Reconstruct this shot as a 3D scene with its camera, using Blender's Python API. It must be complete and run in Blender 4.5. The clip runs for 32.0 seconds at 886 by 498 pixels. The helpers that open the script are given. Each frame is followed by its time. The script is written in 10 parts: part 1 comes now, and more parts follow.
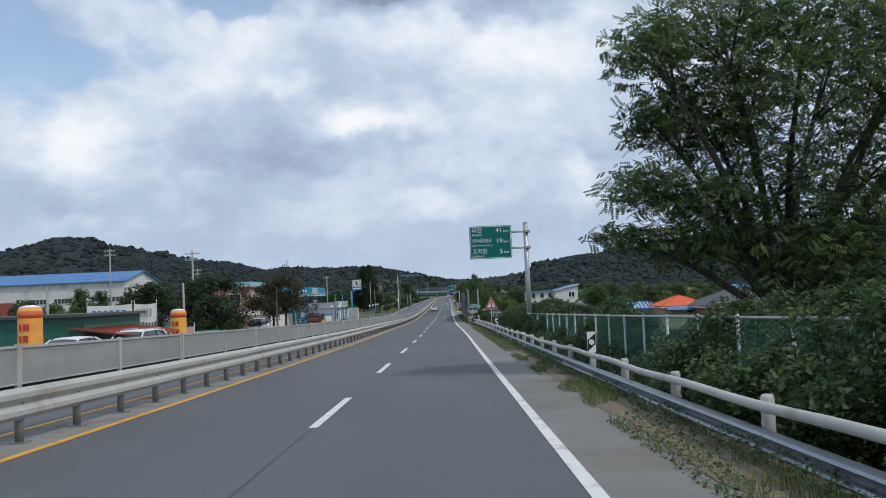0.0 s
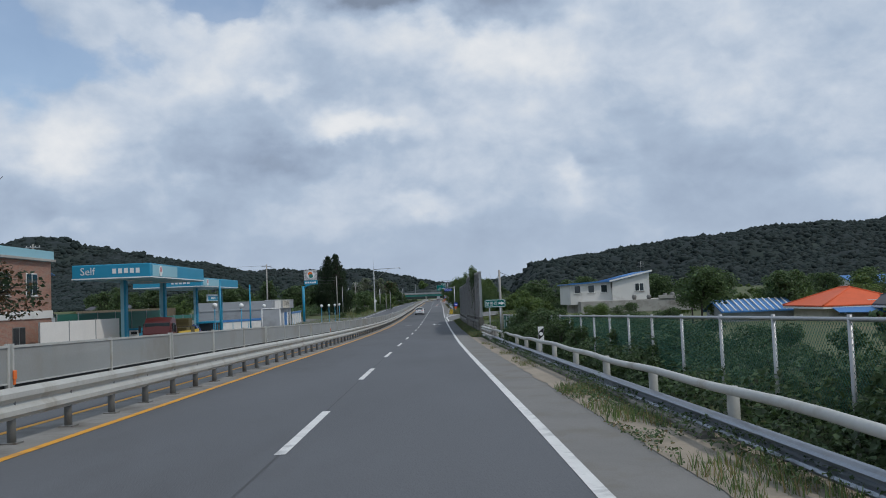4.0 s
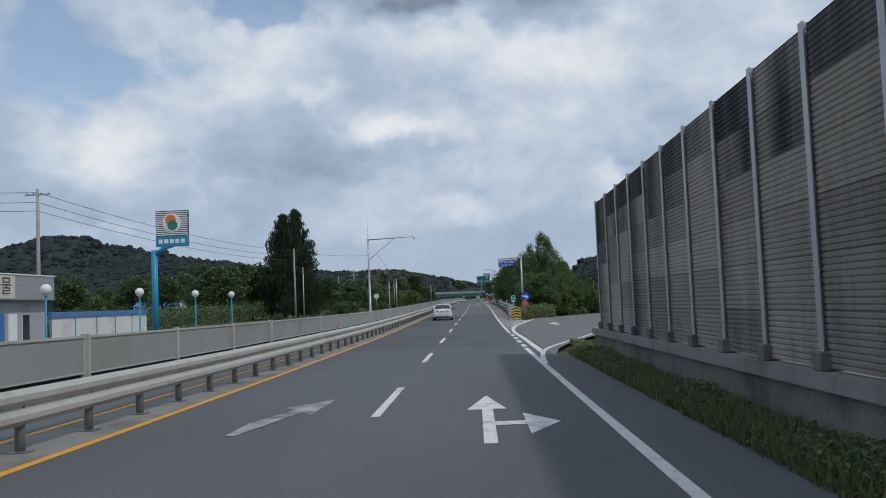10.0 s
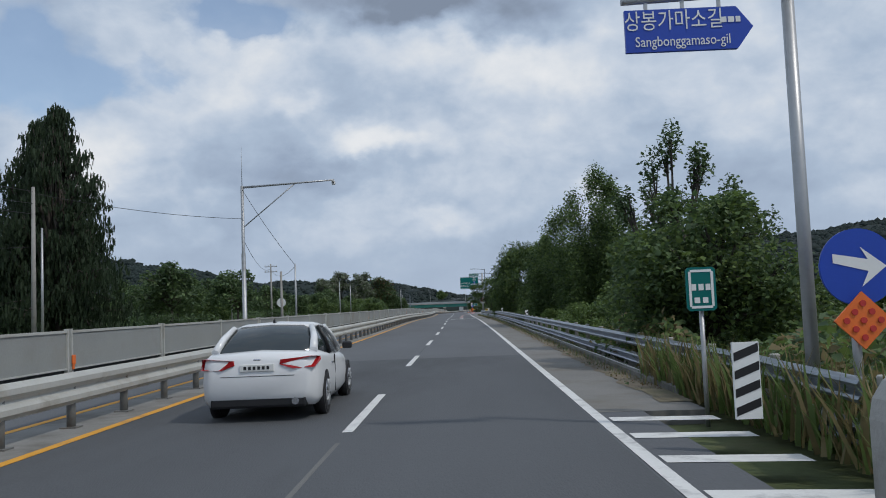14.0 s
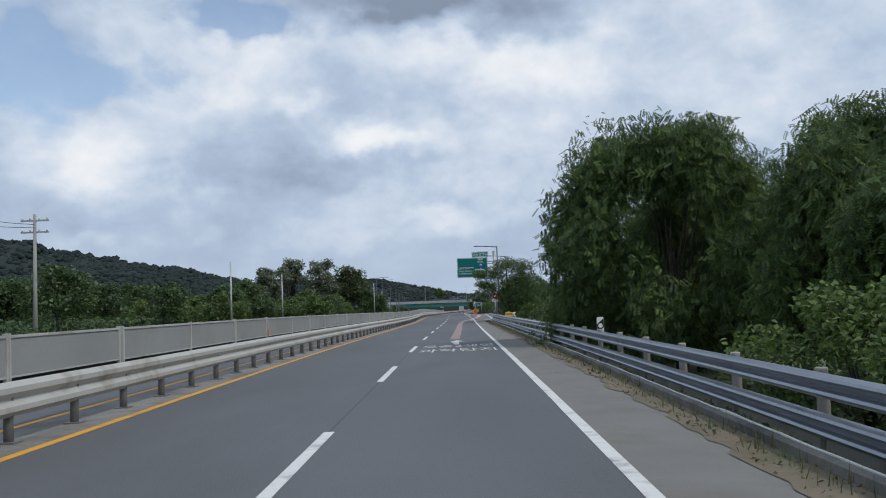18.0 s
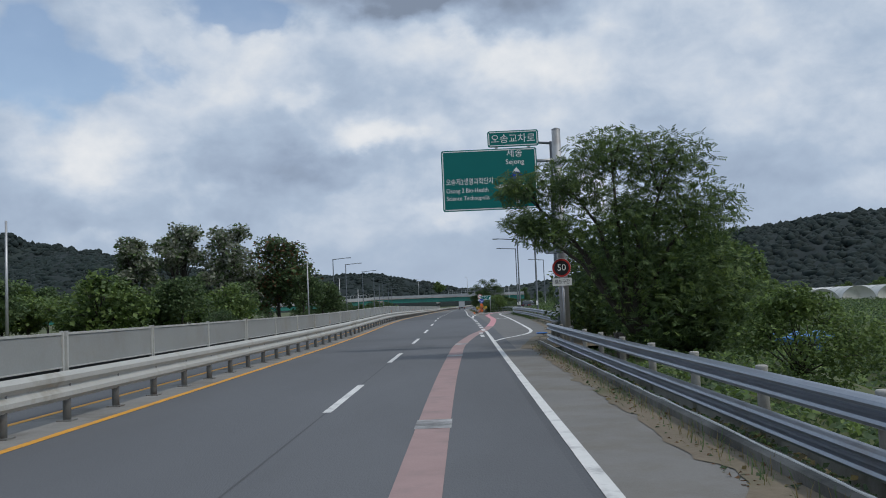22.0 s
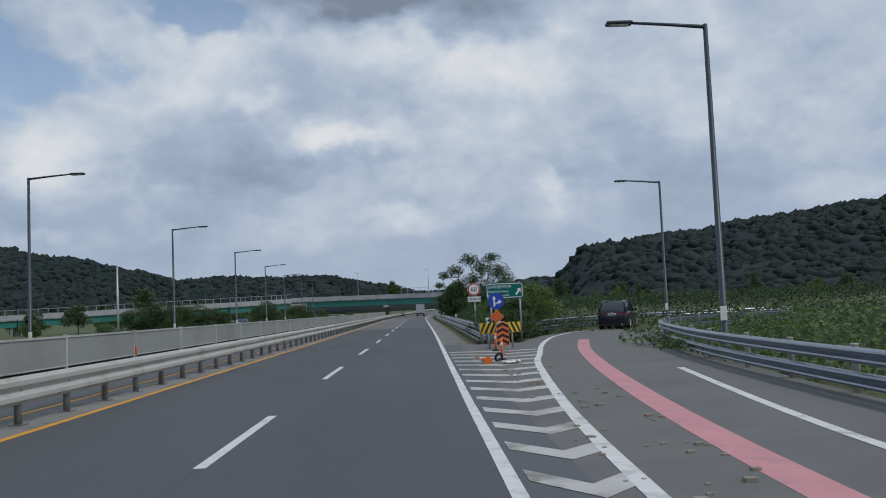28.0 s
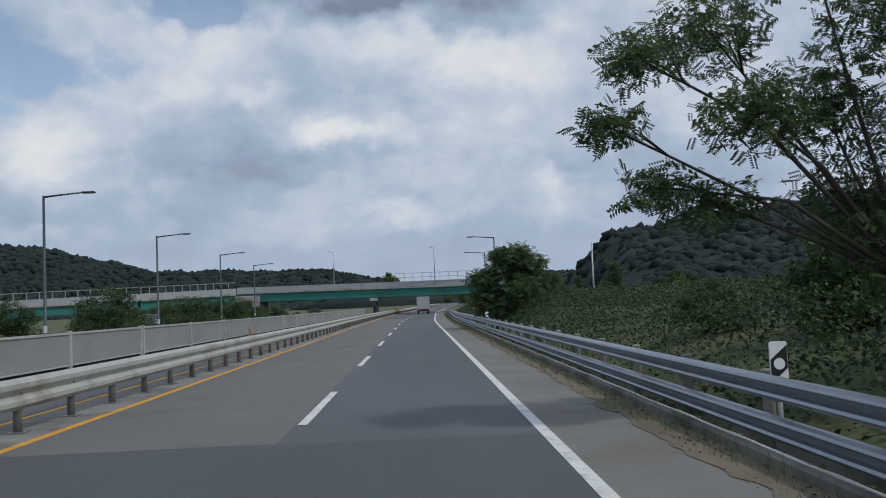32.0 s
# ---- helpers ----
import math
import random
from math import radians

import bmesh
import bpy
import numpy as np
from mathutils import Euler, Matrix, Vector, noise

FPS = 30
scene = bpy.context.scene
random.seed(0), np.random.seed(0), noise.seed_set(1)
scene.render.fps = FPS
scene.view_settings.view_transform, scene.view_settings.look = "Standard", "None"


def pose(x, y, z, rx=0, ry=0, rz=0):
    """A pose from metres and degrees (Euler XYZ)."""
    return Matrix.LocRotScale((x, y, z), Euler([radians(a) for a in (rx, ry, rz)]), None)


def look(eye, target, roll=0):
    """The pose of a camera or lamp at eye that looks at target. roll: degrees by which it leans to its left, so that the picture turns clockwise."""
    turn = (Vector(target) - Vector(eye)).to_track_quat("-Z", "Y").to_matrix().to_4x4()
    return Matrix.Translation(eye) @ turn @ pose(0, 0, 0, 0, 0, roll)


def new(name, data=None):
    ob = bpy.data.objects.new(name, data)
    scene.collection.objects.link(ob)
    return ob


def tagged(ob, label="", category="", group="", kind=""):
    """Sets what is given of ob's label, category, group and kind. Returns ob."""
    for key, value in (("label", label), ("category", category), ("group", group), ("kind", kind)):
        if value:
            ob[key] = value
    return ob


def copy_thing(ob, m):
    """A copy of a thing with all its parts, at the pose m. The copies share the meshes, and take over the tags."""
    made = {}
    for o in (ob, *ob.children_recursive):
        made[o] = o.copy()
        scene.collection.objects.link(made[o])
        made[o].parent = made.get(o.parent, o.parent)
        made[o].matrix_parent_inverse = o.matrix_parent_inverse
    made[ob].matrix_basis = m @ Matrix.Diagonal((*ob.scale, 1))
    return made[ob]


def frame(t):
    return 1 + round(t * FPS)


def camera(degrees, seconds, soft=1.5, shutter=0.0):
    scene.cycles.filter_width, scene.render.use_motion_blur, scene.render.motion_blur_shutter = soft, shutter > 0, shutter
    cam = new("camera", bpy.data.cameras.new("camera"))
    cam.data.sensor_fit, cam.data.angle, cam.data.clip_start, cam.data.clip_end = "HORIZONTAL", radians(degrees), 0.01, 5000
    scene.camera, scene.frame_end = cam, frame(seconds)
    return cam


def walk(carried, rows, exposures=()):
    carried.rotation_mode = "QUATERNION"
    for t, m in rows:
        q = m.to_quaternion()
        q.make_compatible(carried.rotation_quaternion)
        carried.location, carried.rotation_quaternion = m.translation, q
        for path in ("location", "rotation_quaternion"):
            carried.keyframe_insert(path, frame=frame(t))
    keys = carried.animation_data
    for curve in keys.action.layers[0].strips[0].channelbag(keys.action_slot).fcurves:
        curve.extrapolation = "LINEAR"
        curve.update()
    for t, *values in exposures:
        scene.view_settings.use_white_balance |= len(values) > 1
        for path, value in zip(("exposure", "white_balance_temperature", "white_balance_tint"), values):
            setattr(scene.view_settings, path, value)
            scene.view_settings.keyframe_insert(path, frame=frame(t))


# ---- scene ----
# Camera: carried in a small truck, driven along the right lane of a dual carriageway that runs along +y.
cam = camera(54.0, 32.0, soft=1.0)
ROWS = [
    (0.0, 0.000, 0.000, 1.720, 0.139, 2.977, -2.428), (0.5, -0.023, 8.479, 1.541, 0.250, 2.946, -2.377), (1.0, -0.029, 16.943, 1.294, 0.203, 3.057, -2.402),
    (1.5, -0.022, 25.374, 1.107, 0.158, 3.194, -2.336), (2.0, -0.016, 33.741, 0.952, 0.100, 3.274, -2.370), (2.5, -0.024, 42.047, 0.818, 0.050, 3.390, -2.417),
    (3.0, -0.059, 50.324, 0.621, -0.148, 3.304, -2.370), (3.5, -0.158, 58.605, 0.465, -0.396, 3.267, -2.385), (5.5, 0.278, 91.846, -0.115, -0.699, 2.948, -2.268),
    (6.0, 0.359, 100.172, -0.289, -0.694, 2.988, -2.395), (6.5, 0.329, 108.516, -0.482, -0.453, 3.157, -2.529), (7.0, 0.292, 116.871, -0.676, -0.129, 3.290, -2.521),
    (7.5, 0.204, 125.224, -0.777, 0.273, 3.327, -2.522), (8.0, 0.042, 133.586, -0.898, 0.825, 3.288, -2.437), (8.5, -0.170, 141.954, -1.037, 1.261, 3.310, -2.412),
    (9.0, -0.397, 150.322, -1.165, 1.420, 3.318, -2.382), (9.5, -0.569, 158.675, -1.241, 1.661, 3.362, -2.370), (10.0, -0.743, 167.006, -1.332, 1.984, 3.475, -2.328),
    (10.5, -0.930, 175.313, -1.421, 2.009, 3.606, -2.360), (11.0, -1.073, 183.600, -1.491, 1.916, 3.779, -2.448), (11.5, -1.112, 191.910, -1.491, 1.806, 3.790, -2.329),
    (12.0, -1.134, 200.251, -1.470, 1.626, 3.845, -2.326), (12.5, -1.120, 208.637, -1.485, 1.391, 3.884, -2.238), (13.0, -1.059, 217.076, -1.527, 1.170, 3.980, -2.241),
    (13.5, -0.916, 225.563, -1.528, 0.965, 4.176, -2.220), (15.5, -0.317, 259.501, -1.215, 0.616, 4.217, -2.433), (16.0, -0.255, 268.007, -1.146, 0.711, 4.154, -2.377),
    (16.5, -0.244, 276.537, -1.078, 0.852, 4.188, -2.424), (17.0, -0.277, 285.092, -1.015, 0.943, 4.187, -2.478), (17.5, -0.264, 293.664, -0.951, 0.947, 4.156, -2.404),
    (18.0, -0.121, 302.240, -0.872, 0.891, 4.141, -2.316), (18.5, -0.090, 310.802, -0.771, 0.753, 4.225, -2.383), (19.0, -0.066, 319.342, -0.663, 0.655, 4.297, -2.430),
    (19.5, 0.015, 327.859, -0.586, 0.659, 4.329, -2.486), (20.0, 0.171, 336.352, -0.537, 0.725, 4.071, -2.455), (20.5, 0.275, 344.834, -0.544, 0.736, 3.938, -2.464),
    (21.0, 0.378, 353.354, -0.562, 0.775, 3.882, -2.317), (21.5, 0.387, 361.940, -0.537, 0.863, 3.848, -2.356), (22.0, 0.322, 370.570, -0.531, 0.959, 3.837, -2.431),
    (22.5, 0.329, 379.228, -0.471, 0.951, 3.961, -2.395), (23.0, 0.323, 387.923, -0.434, 1.027, 4.052, -2.491), (23.5, 0.187, 396.644, -0.435, 0.910, 4.189, -2.384),
    (24.0, 0.201, 405.395, -0.444, 0.718, 4.200, -2.393), (24.5, 0.251, 414.189, -0.415, 0.404, 4.242, -2.431), (26.5, 0.079, 449.620, 0.060, -0.894, 4.208, -2.347),
    (27.0, 0.251, 458.521, 0.092, -1.427, 4.157, -2.331), (27.5, 0.437, 467.445, 0.063, -1.860, 4.032, -2.409), (28.0, 0.443, 476.375, 0.014, -1.807, 3.928, -2.505),
    (28.5, 0.336, 485.343, 0.010, -1.161, 3.993, -2.562), (29.0, 0.275, 494.351, 0.014, -0.938, 3.835, -2.560), (29.5, 0.224, 503.403, 0.019, -1.036, 3.874, -2.428),
    (30.0, 0.141, 512.508, 0.041, -1.233, 3.888, -2.459), (30.5, 0.040, 521.643, 0.101, -1.360, 3.726, -2.305), (31.0, 0.031, 530.794, 0.078, -1.464, 3.628, -2.335),
    (31.5, 0.013, 539.950, 0.059, -1.539, 3.673, -2.406), (32.0, 0.000, 549.103, 0.031, -1.843, 3.600, -2.467),
]


def aimed(x, y, z, yaw, pitch, roll):
    eye = Vector((x, y, z))
    a, b = radians(yaw), radians(pitch)
    return look(eye, eye + Vector((-math.sin(a) * math.cos(b), math.cos(a) * math.cos(b), math.sin(b))), roll)


walk(cam, [(t, aimed(*r)) for t, *r in ROWS], [(0, 0.12), (1, -0.03), (2, -0.13), (13.5, -0.13), (17, -0.05), (18.3, 0.1), (19, 0.27), (20, 0.23), (21, -0.06), (22, -0.12), (23, 0.14), (24, 0.0), (25.5, -0.15), (27, -0.24), (31, -0.27), (32, -0.22)])

# ---- world, sun ----
SUN_EL, SUN_AZ = radians(51.5), radians(121)  # azimuth from +y towards +x
world = bpy.data.worlds.new("sky")
scene.world = world
world.use_nodes = True
wn, wl = world.node_tree.nodes, world.node_tree.links
wn.clear()


def wnode(kind, **kw):
    n = wn.new(kind)
    for k, v in kw.items():
        n.inputs[k].default_value = v
    return n


sky = wn.new("ShaderNodeTexSky")
sky.sky_type = "NISHITA"
sky.sun_disc = False
sky.sun_elevation, sky.sun_rotation = SUN_EL, SUN_AZ
sky.air_density, sky.dust_density = 1.0, 1.5
coord = wn.new("ShaderNodeTexCoord")
split = wn.new("ShaderNodeSeparateXYZ")
wl.new(coord.outputs["Generated"], split.inputs[0])


def wmath(op, a, b=None, c=None):
    n = wn.new("ShaderNodeMath")
    n.operation = op
    for k, v in enumerate((a, b, c)):
        if v is None:
            continue
        if isinstance(v, (int, float)):
            n.inputs[k].default_value = v
        else:
            wl.new(v, n.inputs[k])
    return n.outputs[0]


# Heaped clouds: noise on the direction itself, flattened, with the heights drawn together towards the horizon.
up = wmath("MAXIMUM", split.outputs["Z"], 0.0)
plane = wn.new("ShaderNodeCombineXYZ")
wl.new(split.outputs["X"], plane.inputs[0])
wl.new(split.outputs["Y"], plane.inputs[1])
wl.new(wmath("MULTIPLY", up, 1.45), plane.inputs[2])


def wnoise(scale, detail, rough, dist, shift):
    m = wn.new("ShaderNodeMapping")
    m.inputs["Location"].default_value = shift
    wl.new(plane.outputs[0], m.inputs[0])
    n = wnode("ShaderNodeTexNoise", Scale=scale, Detail=detail, Roughness=rough, Distortion=dist)
    wl.new(m.outputs[0], n.inputs["Vector"])
    return n.outputs[0]


def wramp(v, stops):
    r = wn.new("ShaderNodeValToRGB")
    el = r.color_ramp.elements
    for k, (p, c) in enumerate(stops):
        e = el[k] if k < 2 else el.new(p)
        e.position, e.color = p, (*c, 1) if len(c) == 3 else (c[0], c[0], c[0], 1)
    wl.new(v, r.inputs[0])
    return r.outputs[0]


def wmix(f, a, b):
    m = wn.new("ShaderNodeMix")
    m.data_type = "RGBA"
    for sock, v in ((m.inputs[0], f), (m.inputs[6], a), (m.inputs[7], b)):
        if isinstance(v, tuple):
            sock.default_value = (*v, 1)
        elif isinstance(v, (int, float)):
            sock.default_value = v
        else:
            wl.new(v, sock)
    return m.outputs[2]


# Banks of cloud by direction: (x, z, half width, half height, weight), ragged by noise.
BRIGHT = [(-0.09, 0.19, 0.105, 0.046, 0.9), (-0.179, 0.227, 0.05, 0.035, 0.5), (-0.389, 0.175, 0.083, 0.066, 0.6), (-0.007, 0.108, 0.105, 0.033, 0.5), (-0.278, 0.136, 0.066, 0.024, 0.3), (-0.271, 0.103, 0.044, 0.02, 0.3), (0.166, 0.122, 0.039, 0.044, 0.35), (-0.397, 0.099, 0.044, 0.018, 0.35), (-0.059, 0.291, 0.365, 0.099, 0.35), (0.13, 0.29, 0.287, 0.077, 0.35), (0.333, 0.216, 0.221, 0.099, 0.3), (-0.285, 0.257, 0.144, 0.088, 0.3), (-0.411, 0.214, 0.099, 0.055, 0.25), (-0.121, 0.09, 0.133, 0.024, 0.2), (-0.335, 0.197, 0.099, 0.066, 0.2)]
DIM = [(-0.044, 0.335, 0.28, 0.050, 1.5), (-0.104, 0.163, 0.177, 0.031, 0.45), (0.189, 0.145, 0.077, 0.024, 0.3), (-0.204, 0.168, 0.133, 0.033, 0.25), (0.305, 0.142, 0.221, 0.055, 0.2), (0.034, 0.071, 0.552, 0.05, 0.15), (0.22, 0.18, 0.166, 0.044, 0.2), (-0.281, 0.168, 0.088, 0.033, 0.2), (-0.437, 0.13, 0.155, 0.044, 0.2), (-0.148, 0.274, 0.077, 0.033, 0.15)]
CLEAR = [(-0.225, 0.319, 0.083, 0.05, 1.0), (-0.42, 0.261, 0.122, 0.077, 0.8), (-0.356, 0.254, 0.066, 0.033, 0.5), (-0.428, 0.303, 0.066, 0.066, 0.5), (-0.305, 0.279, 0.044, 0.028, 0.5)]
face = wn.new("ShaderNodeCombineXYZ")
wl.new(split.outputs["X"], face.inputs[0])
wl.new(split.outputs["Z"], face.inputs[1])


def wvector(op, a, b):
    n = wn.new("ShaderNodeVectorMath")
    n.operation = op
    for k, v in enumerate((a, b)):
        if isinstance(v, tuple):
            n.inputs[k].default_value = v
        else:
            wl.new(v, n.inputs[k])
    return n.outputs[0]


def wjitter(scale, detail, amount):
    n = wnode("ShaderNodeTexNoise", Scale=scale, Detail=detail, Roughness=0.55)
    wl.new(plane.outputs[0], n.inputs["Vector"])
    return wvector("MULTIPLY", wvector("SUBTRACT", n.outputs["Color"], (0.5, 0.5, 0.5)), (amount * 1.4, amount, 0.0))


ragged = wvector("ADD", wvector("ADD", face.outputs[0], wjitter(7.0, 3.0, 0.10)), wjitter(26.0, 5.0, 0.035))


def banks(rows_):
    """The sum of soft patches of cloud."""
    total = None
    for x, z, sx, sz, w in rows_:
        m = wn.new("ShaderNodeMapping")
        m.inputs["Location"].default_value, m.inputs["Scale"].default_value = (-x / sx, -z / sz, 0), (1 / sx, 1 / sz, 1)
        wl.new(ragged, m.inputs[0])
        g = wn.new("ShaderNodeTexGradient")
        g.gradient_type = "QUADRATIC_SPHERE"
        wl.new(m.outputs[0], g.inputs[0])
        got = wmath("MULTIPLY", wmath("SMOOTH_MIN", wmath("MULTIPLY", g.outputs[1], 1.7), 1.0, 0.3), w)
        total = got if total is None else wmath("ADD", total, got)
    return total


big = wnoise(5.0, 6.0, 0.52, 0.15, (3.1, 1.7, 0.4))
fine = wnoise(17.0, 8.0, 0.55, 0.2, (0.4, 2.2, 5.0))
grainy = wmath("ADD", wmath("MULTIPLY", wmath("SUBTRACT", big, 0.5), 0.62), wmath("MULTIPLY", wmath("SUBTRACT", fine, 0.5), 0.42))
tone = wmath("ADD", wmath("ADD", grainy, 0.47), wmath("MULTIPLY", wmath("SUBTRACT", banks(BRIGHT), banks(DIM)), 0.36))
cloud = wramp(tone, ((0.08, (0.235, 0.29, 0.385)), (0.28, (0.345, 0.43, 0.57)), (0.45, (0.445, 0.545, 0.69)), (0.58, (0.60, 0.68, 0.795)), (0.70, (0.755, 0.80, 0.86)), (0.88, (0.94, 0.945, 0.955))))
gap = wmath("SUBTRACT", wmath("MULTIPLY", banks(CLEAR), 1.5), wmath("MULTIPLY", grainy, 2.0))
cover = wmath("SUBTRACT", 1.0, wramp(gap, ((0.30, (0.0,)), (1.15, (0.75,)))))
blue = wnode("ShaderNodeBackground", Strength=0.15)
wl.new(sky.outputs[0], blue.inputs[0])
hazed = wmix(wramp(up, ((0.0, (1.0,)), (0.11, (0.0,)))), cloud, (0.44, 0.53, 0.67))
white = wnode("ShaderNodeBackground", Strength=1.0)
wl.new(hazed, white.inputs[0])
both = wn.new("ShaderNodeMixShader")
wl.new(cover, both.inputs[0])
wl.new(blue.outputs[0], both.inputs[1])
wl.new(white.outputs[0], both.inputs[2])
wout = wn.new("ShaderNodeOutputWorld")
wl.new(both.outputs[0], wout.inputs[0])

sun = new("sun", bpy.data.lights.new("sun", "SUN"))
sun.data.energy, sun.data.angle, sun.data.color = 1.6, radians(2.2), (1.0, 0.95, 0.88)
sun.matrix_basis = look((0, 0, 0), (-math.sin(SUN_AZ) * math.cos(SUN_EL), -math.cos(SUN_AZ) * math.cos(SUN_EL), -math.sin(SUN_EL)))
scene.view_settings.exposure = 0.0


# ---- materials ----
def material(name, base, rough=0.6, metal=0.0, vary=0.25, scale=3.0, grain=60.0, bump=0.15, dirt=None, dirt_amount=0.0, rand=0.0, island=0.0, stretch=(1, 1, 1), spec=0.5):
    """Base colour with grain at two scales, stains and relief."""
    m = bpy.data.materials.new(name)
    m.use_nodes = True
    n, l = m.node_tree.nodes, m.node_tree.links
    bsdf = n["Principled BSDF"]
    bsdf.inputs["Roughness"].default_value = rough
    bsdf.inputs["Metallic"].default_value = metal
    bsdf.inputs["Specular IOR Level"].default_value = spec
    tc = n.new("ShaderNodeTexCoord")
    mp = n.new("ShaderNodeMapping")
    mp.inputs["Scale"].default_value = stretch
    geo = n.new("ShaderNodeNewGeometry")
    l.new(geo.outputs["Position"], mp.inputs[0])

    def noise_(s, d, r=0.55):
        t = n.new("ShaderNodeTexNoise")
        t.inputs["Scale"].default_value, t.inputs["Detail"].default_value, t.inputs["Roughness"].default_value = s, d, r
        l.new(mp.outputs[0], t.inputs["Vector"])
        return t.outputs[0]

    def calc(op, a, b):
        t = n.new("ShaderNodeMath")
        t.operation = op
        for k, v in enumerate((a, b)):
            if isinstance(v, (int, float)):
                t.inputs[k].default_value = v
            else:
                l.new(v, t.inputs[k])
        return t.outputs[0]

    coarse, small = noise_(scale, 5.0), noise_(grain, 3.0)
    f = calc("ADD", calc("MULTIPLY", calc("SUBTRACT", coarse, 0.5), 2.2 * vary), calc("MULTIPLY", calc("SUBTRACT", small, 0.5), 1.3 * vary))
    if rand:
        oi = n.new("ShaderNodeObjectInfo")
        f = calc("ADD", f, calc("MULTIPLY", calc("SUBTRACT", oi.outputs["Random"], 0.5), rand))
    if island:
        f = calc("ADD", f, calc("MULTIPLY", calc("SUBTRACT", geo.outputs["Random Per Island"], 0.5), island))
    hsv = n.new("ShaderNodeHueSaturation")
    hsv.inputs["Color"].default_value = (*base, 1)
    l.new(calc("ADD", f, 1.0), hsv.inputs["Value"])
    col = hsv.outputs[0]
    if dirt:
        mask = n.new("ShaderNodeMapRange")
        mask.inputs["From Min"].default_value, mask.inputs["From Max"].default_value = 0.62 - 0.3 * dirt_amount, 0.78 - 0.2 * dirt_amount
        l.new(noise_(scale * 0.6, 7.0, 0.65), mask.inputs["Value"])
        mx = n.new("ShaderNodeMix")
        mx.data_type = "RGBA"
        l.new(mask.outputs[0], mx.inputs[0])
        l.new(col, mx.inputs[6])
        mx.inputs[7].default_value = (*dirt, 1)
        col = mx.outputs[2]
    l.new(col, bsdf.inputs["Base Color"])
    if bump:
        b = n.new("ShaderNodeBump")
        b.inputs["Strength"].default_value, b.inputs["Distance"].default_value = bump, 0.02
        l.new(calc("ADD", small, coarse), b.inputs["Height"])
        l.new(b.outputs[0], bsdf.inputs["Normal"])
    return m


def leafy(name, base, vary=0.5, rough=0.55, through_=0.38):
    """Foliage: each leaf has its own tone, and lets some light through."""
    m = material(name, base, rough, 0.0, vary * 0.5, 0.5, 4.0, 0.0, island=vary, rand=0.25, spec=0.3)
    n, l = m.node_tree.nodes, m.node_tree.links
    bsdf = n["Principled BSDF"]
    tr = n.new("ShaderNodeBsdfTranslucent")
    src = bsdf.inputs["Base Color"].links[0].from_socket
    l.new(src, tr.inputs[0])
    mix = n.new("ShaderNodeMixShader")
    mix.inputs[0].default_value = through_
    l.new(bsdf.outputs[0], mix.inputs[1])
    l.new(tr.outputs[0], mix.inputs[2])
    l.new(mix.outputs[0], n["Material Output"].inputs[0])
    return m


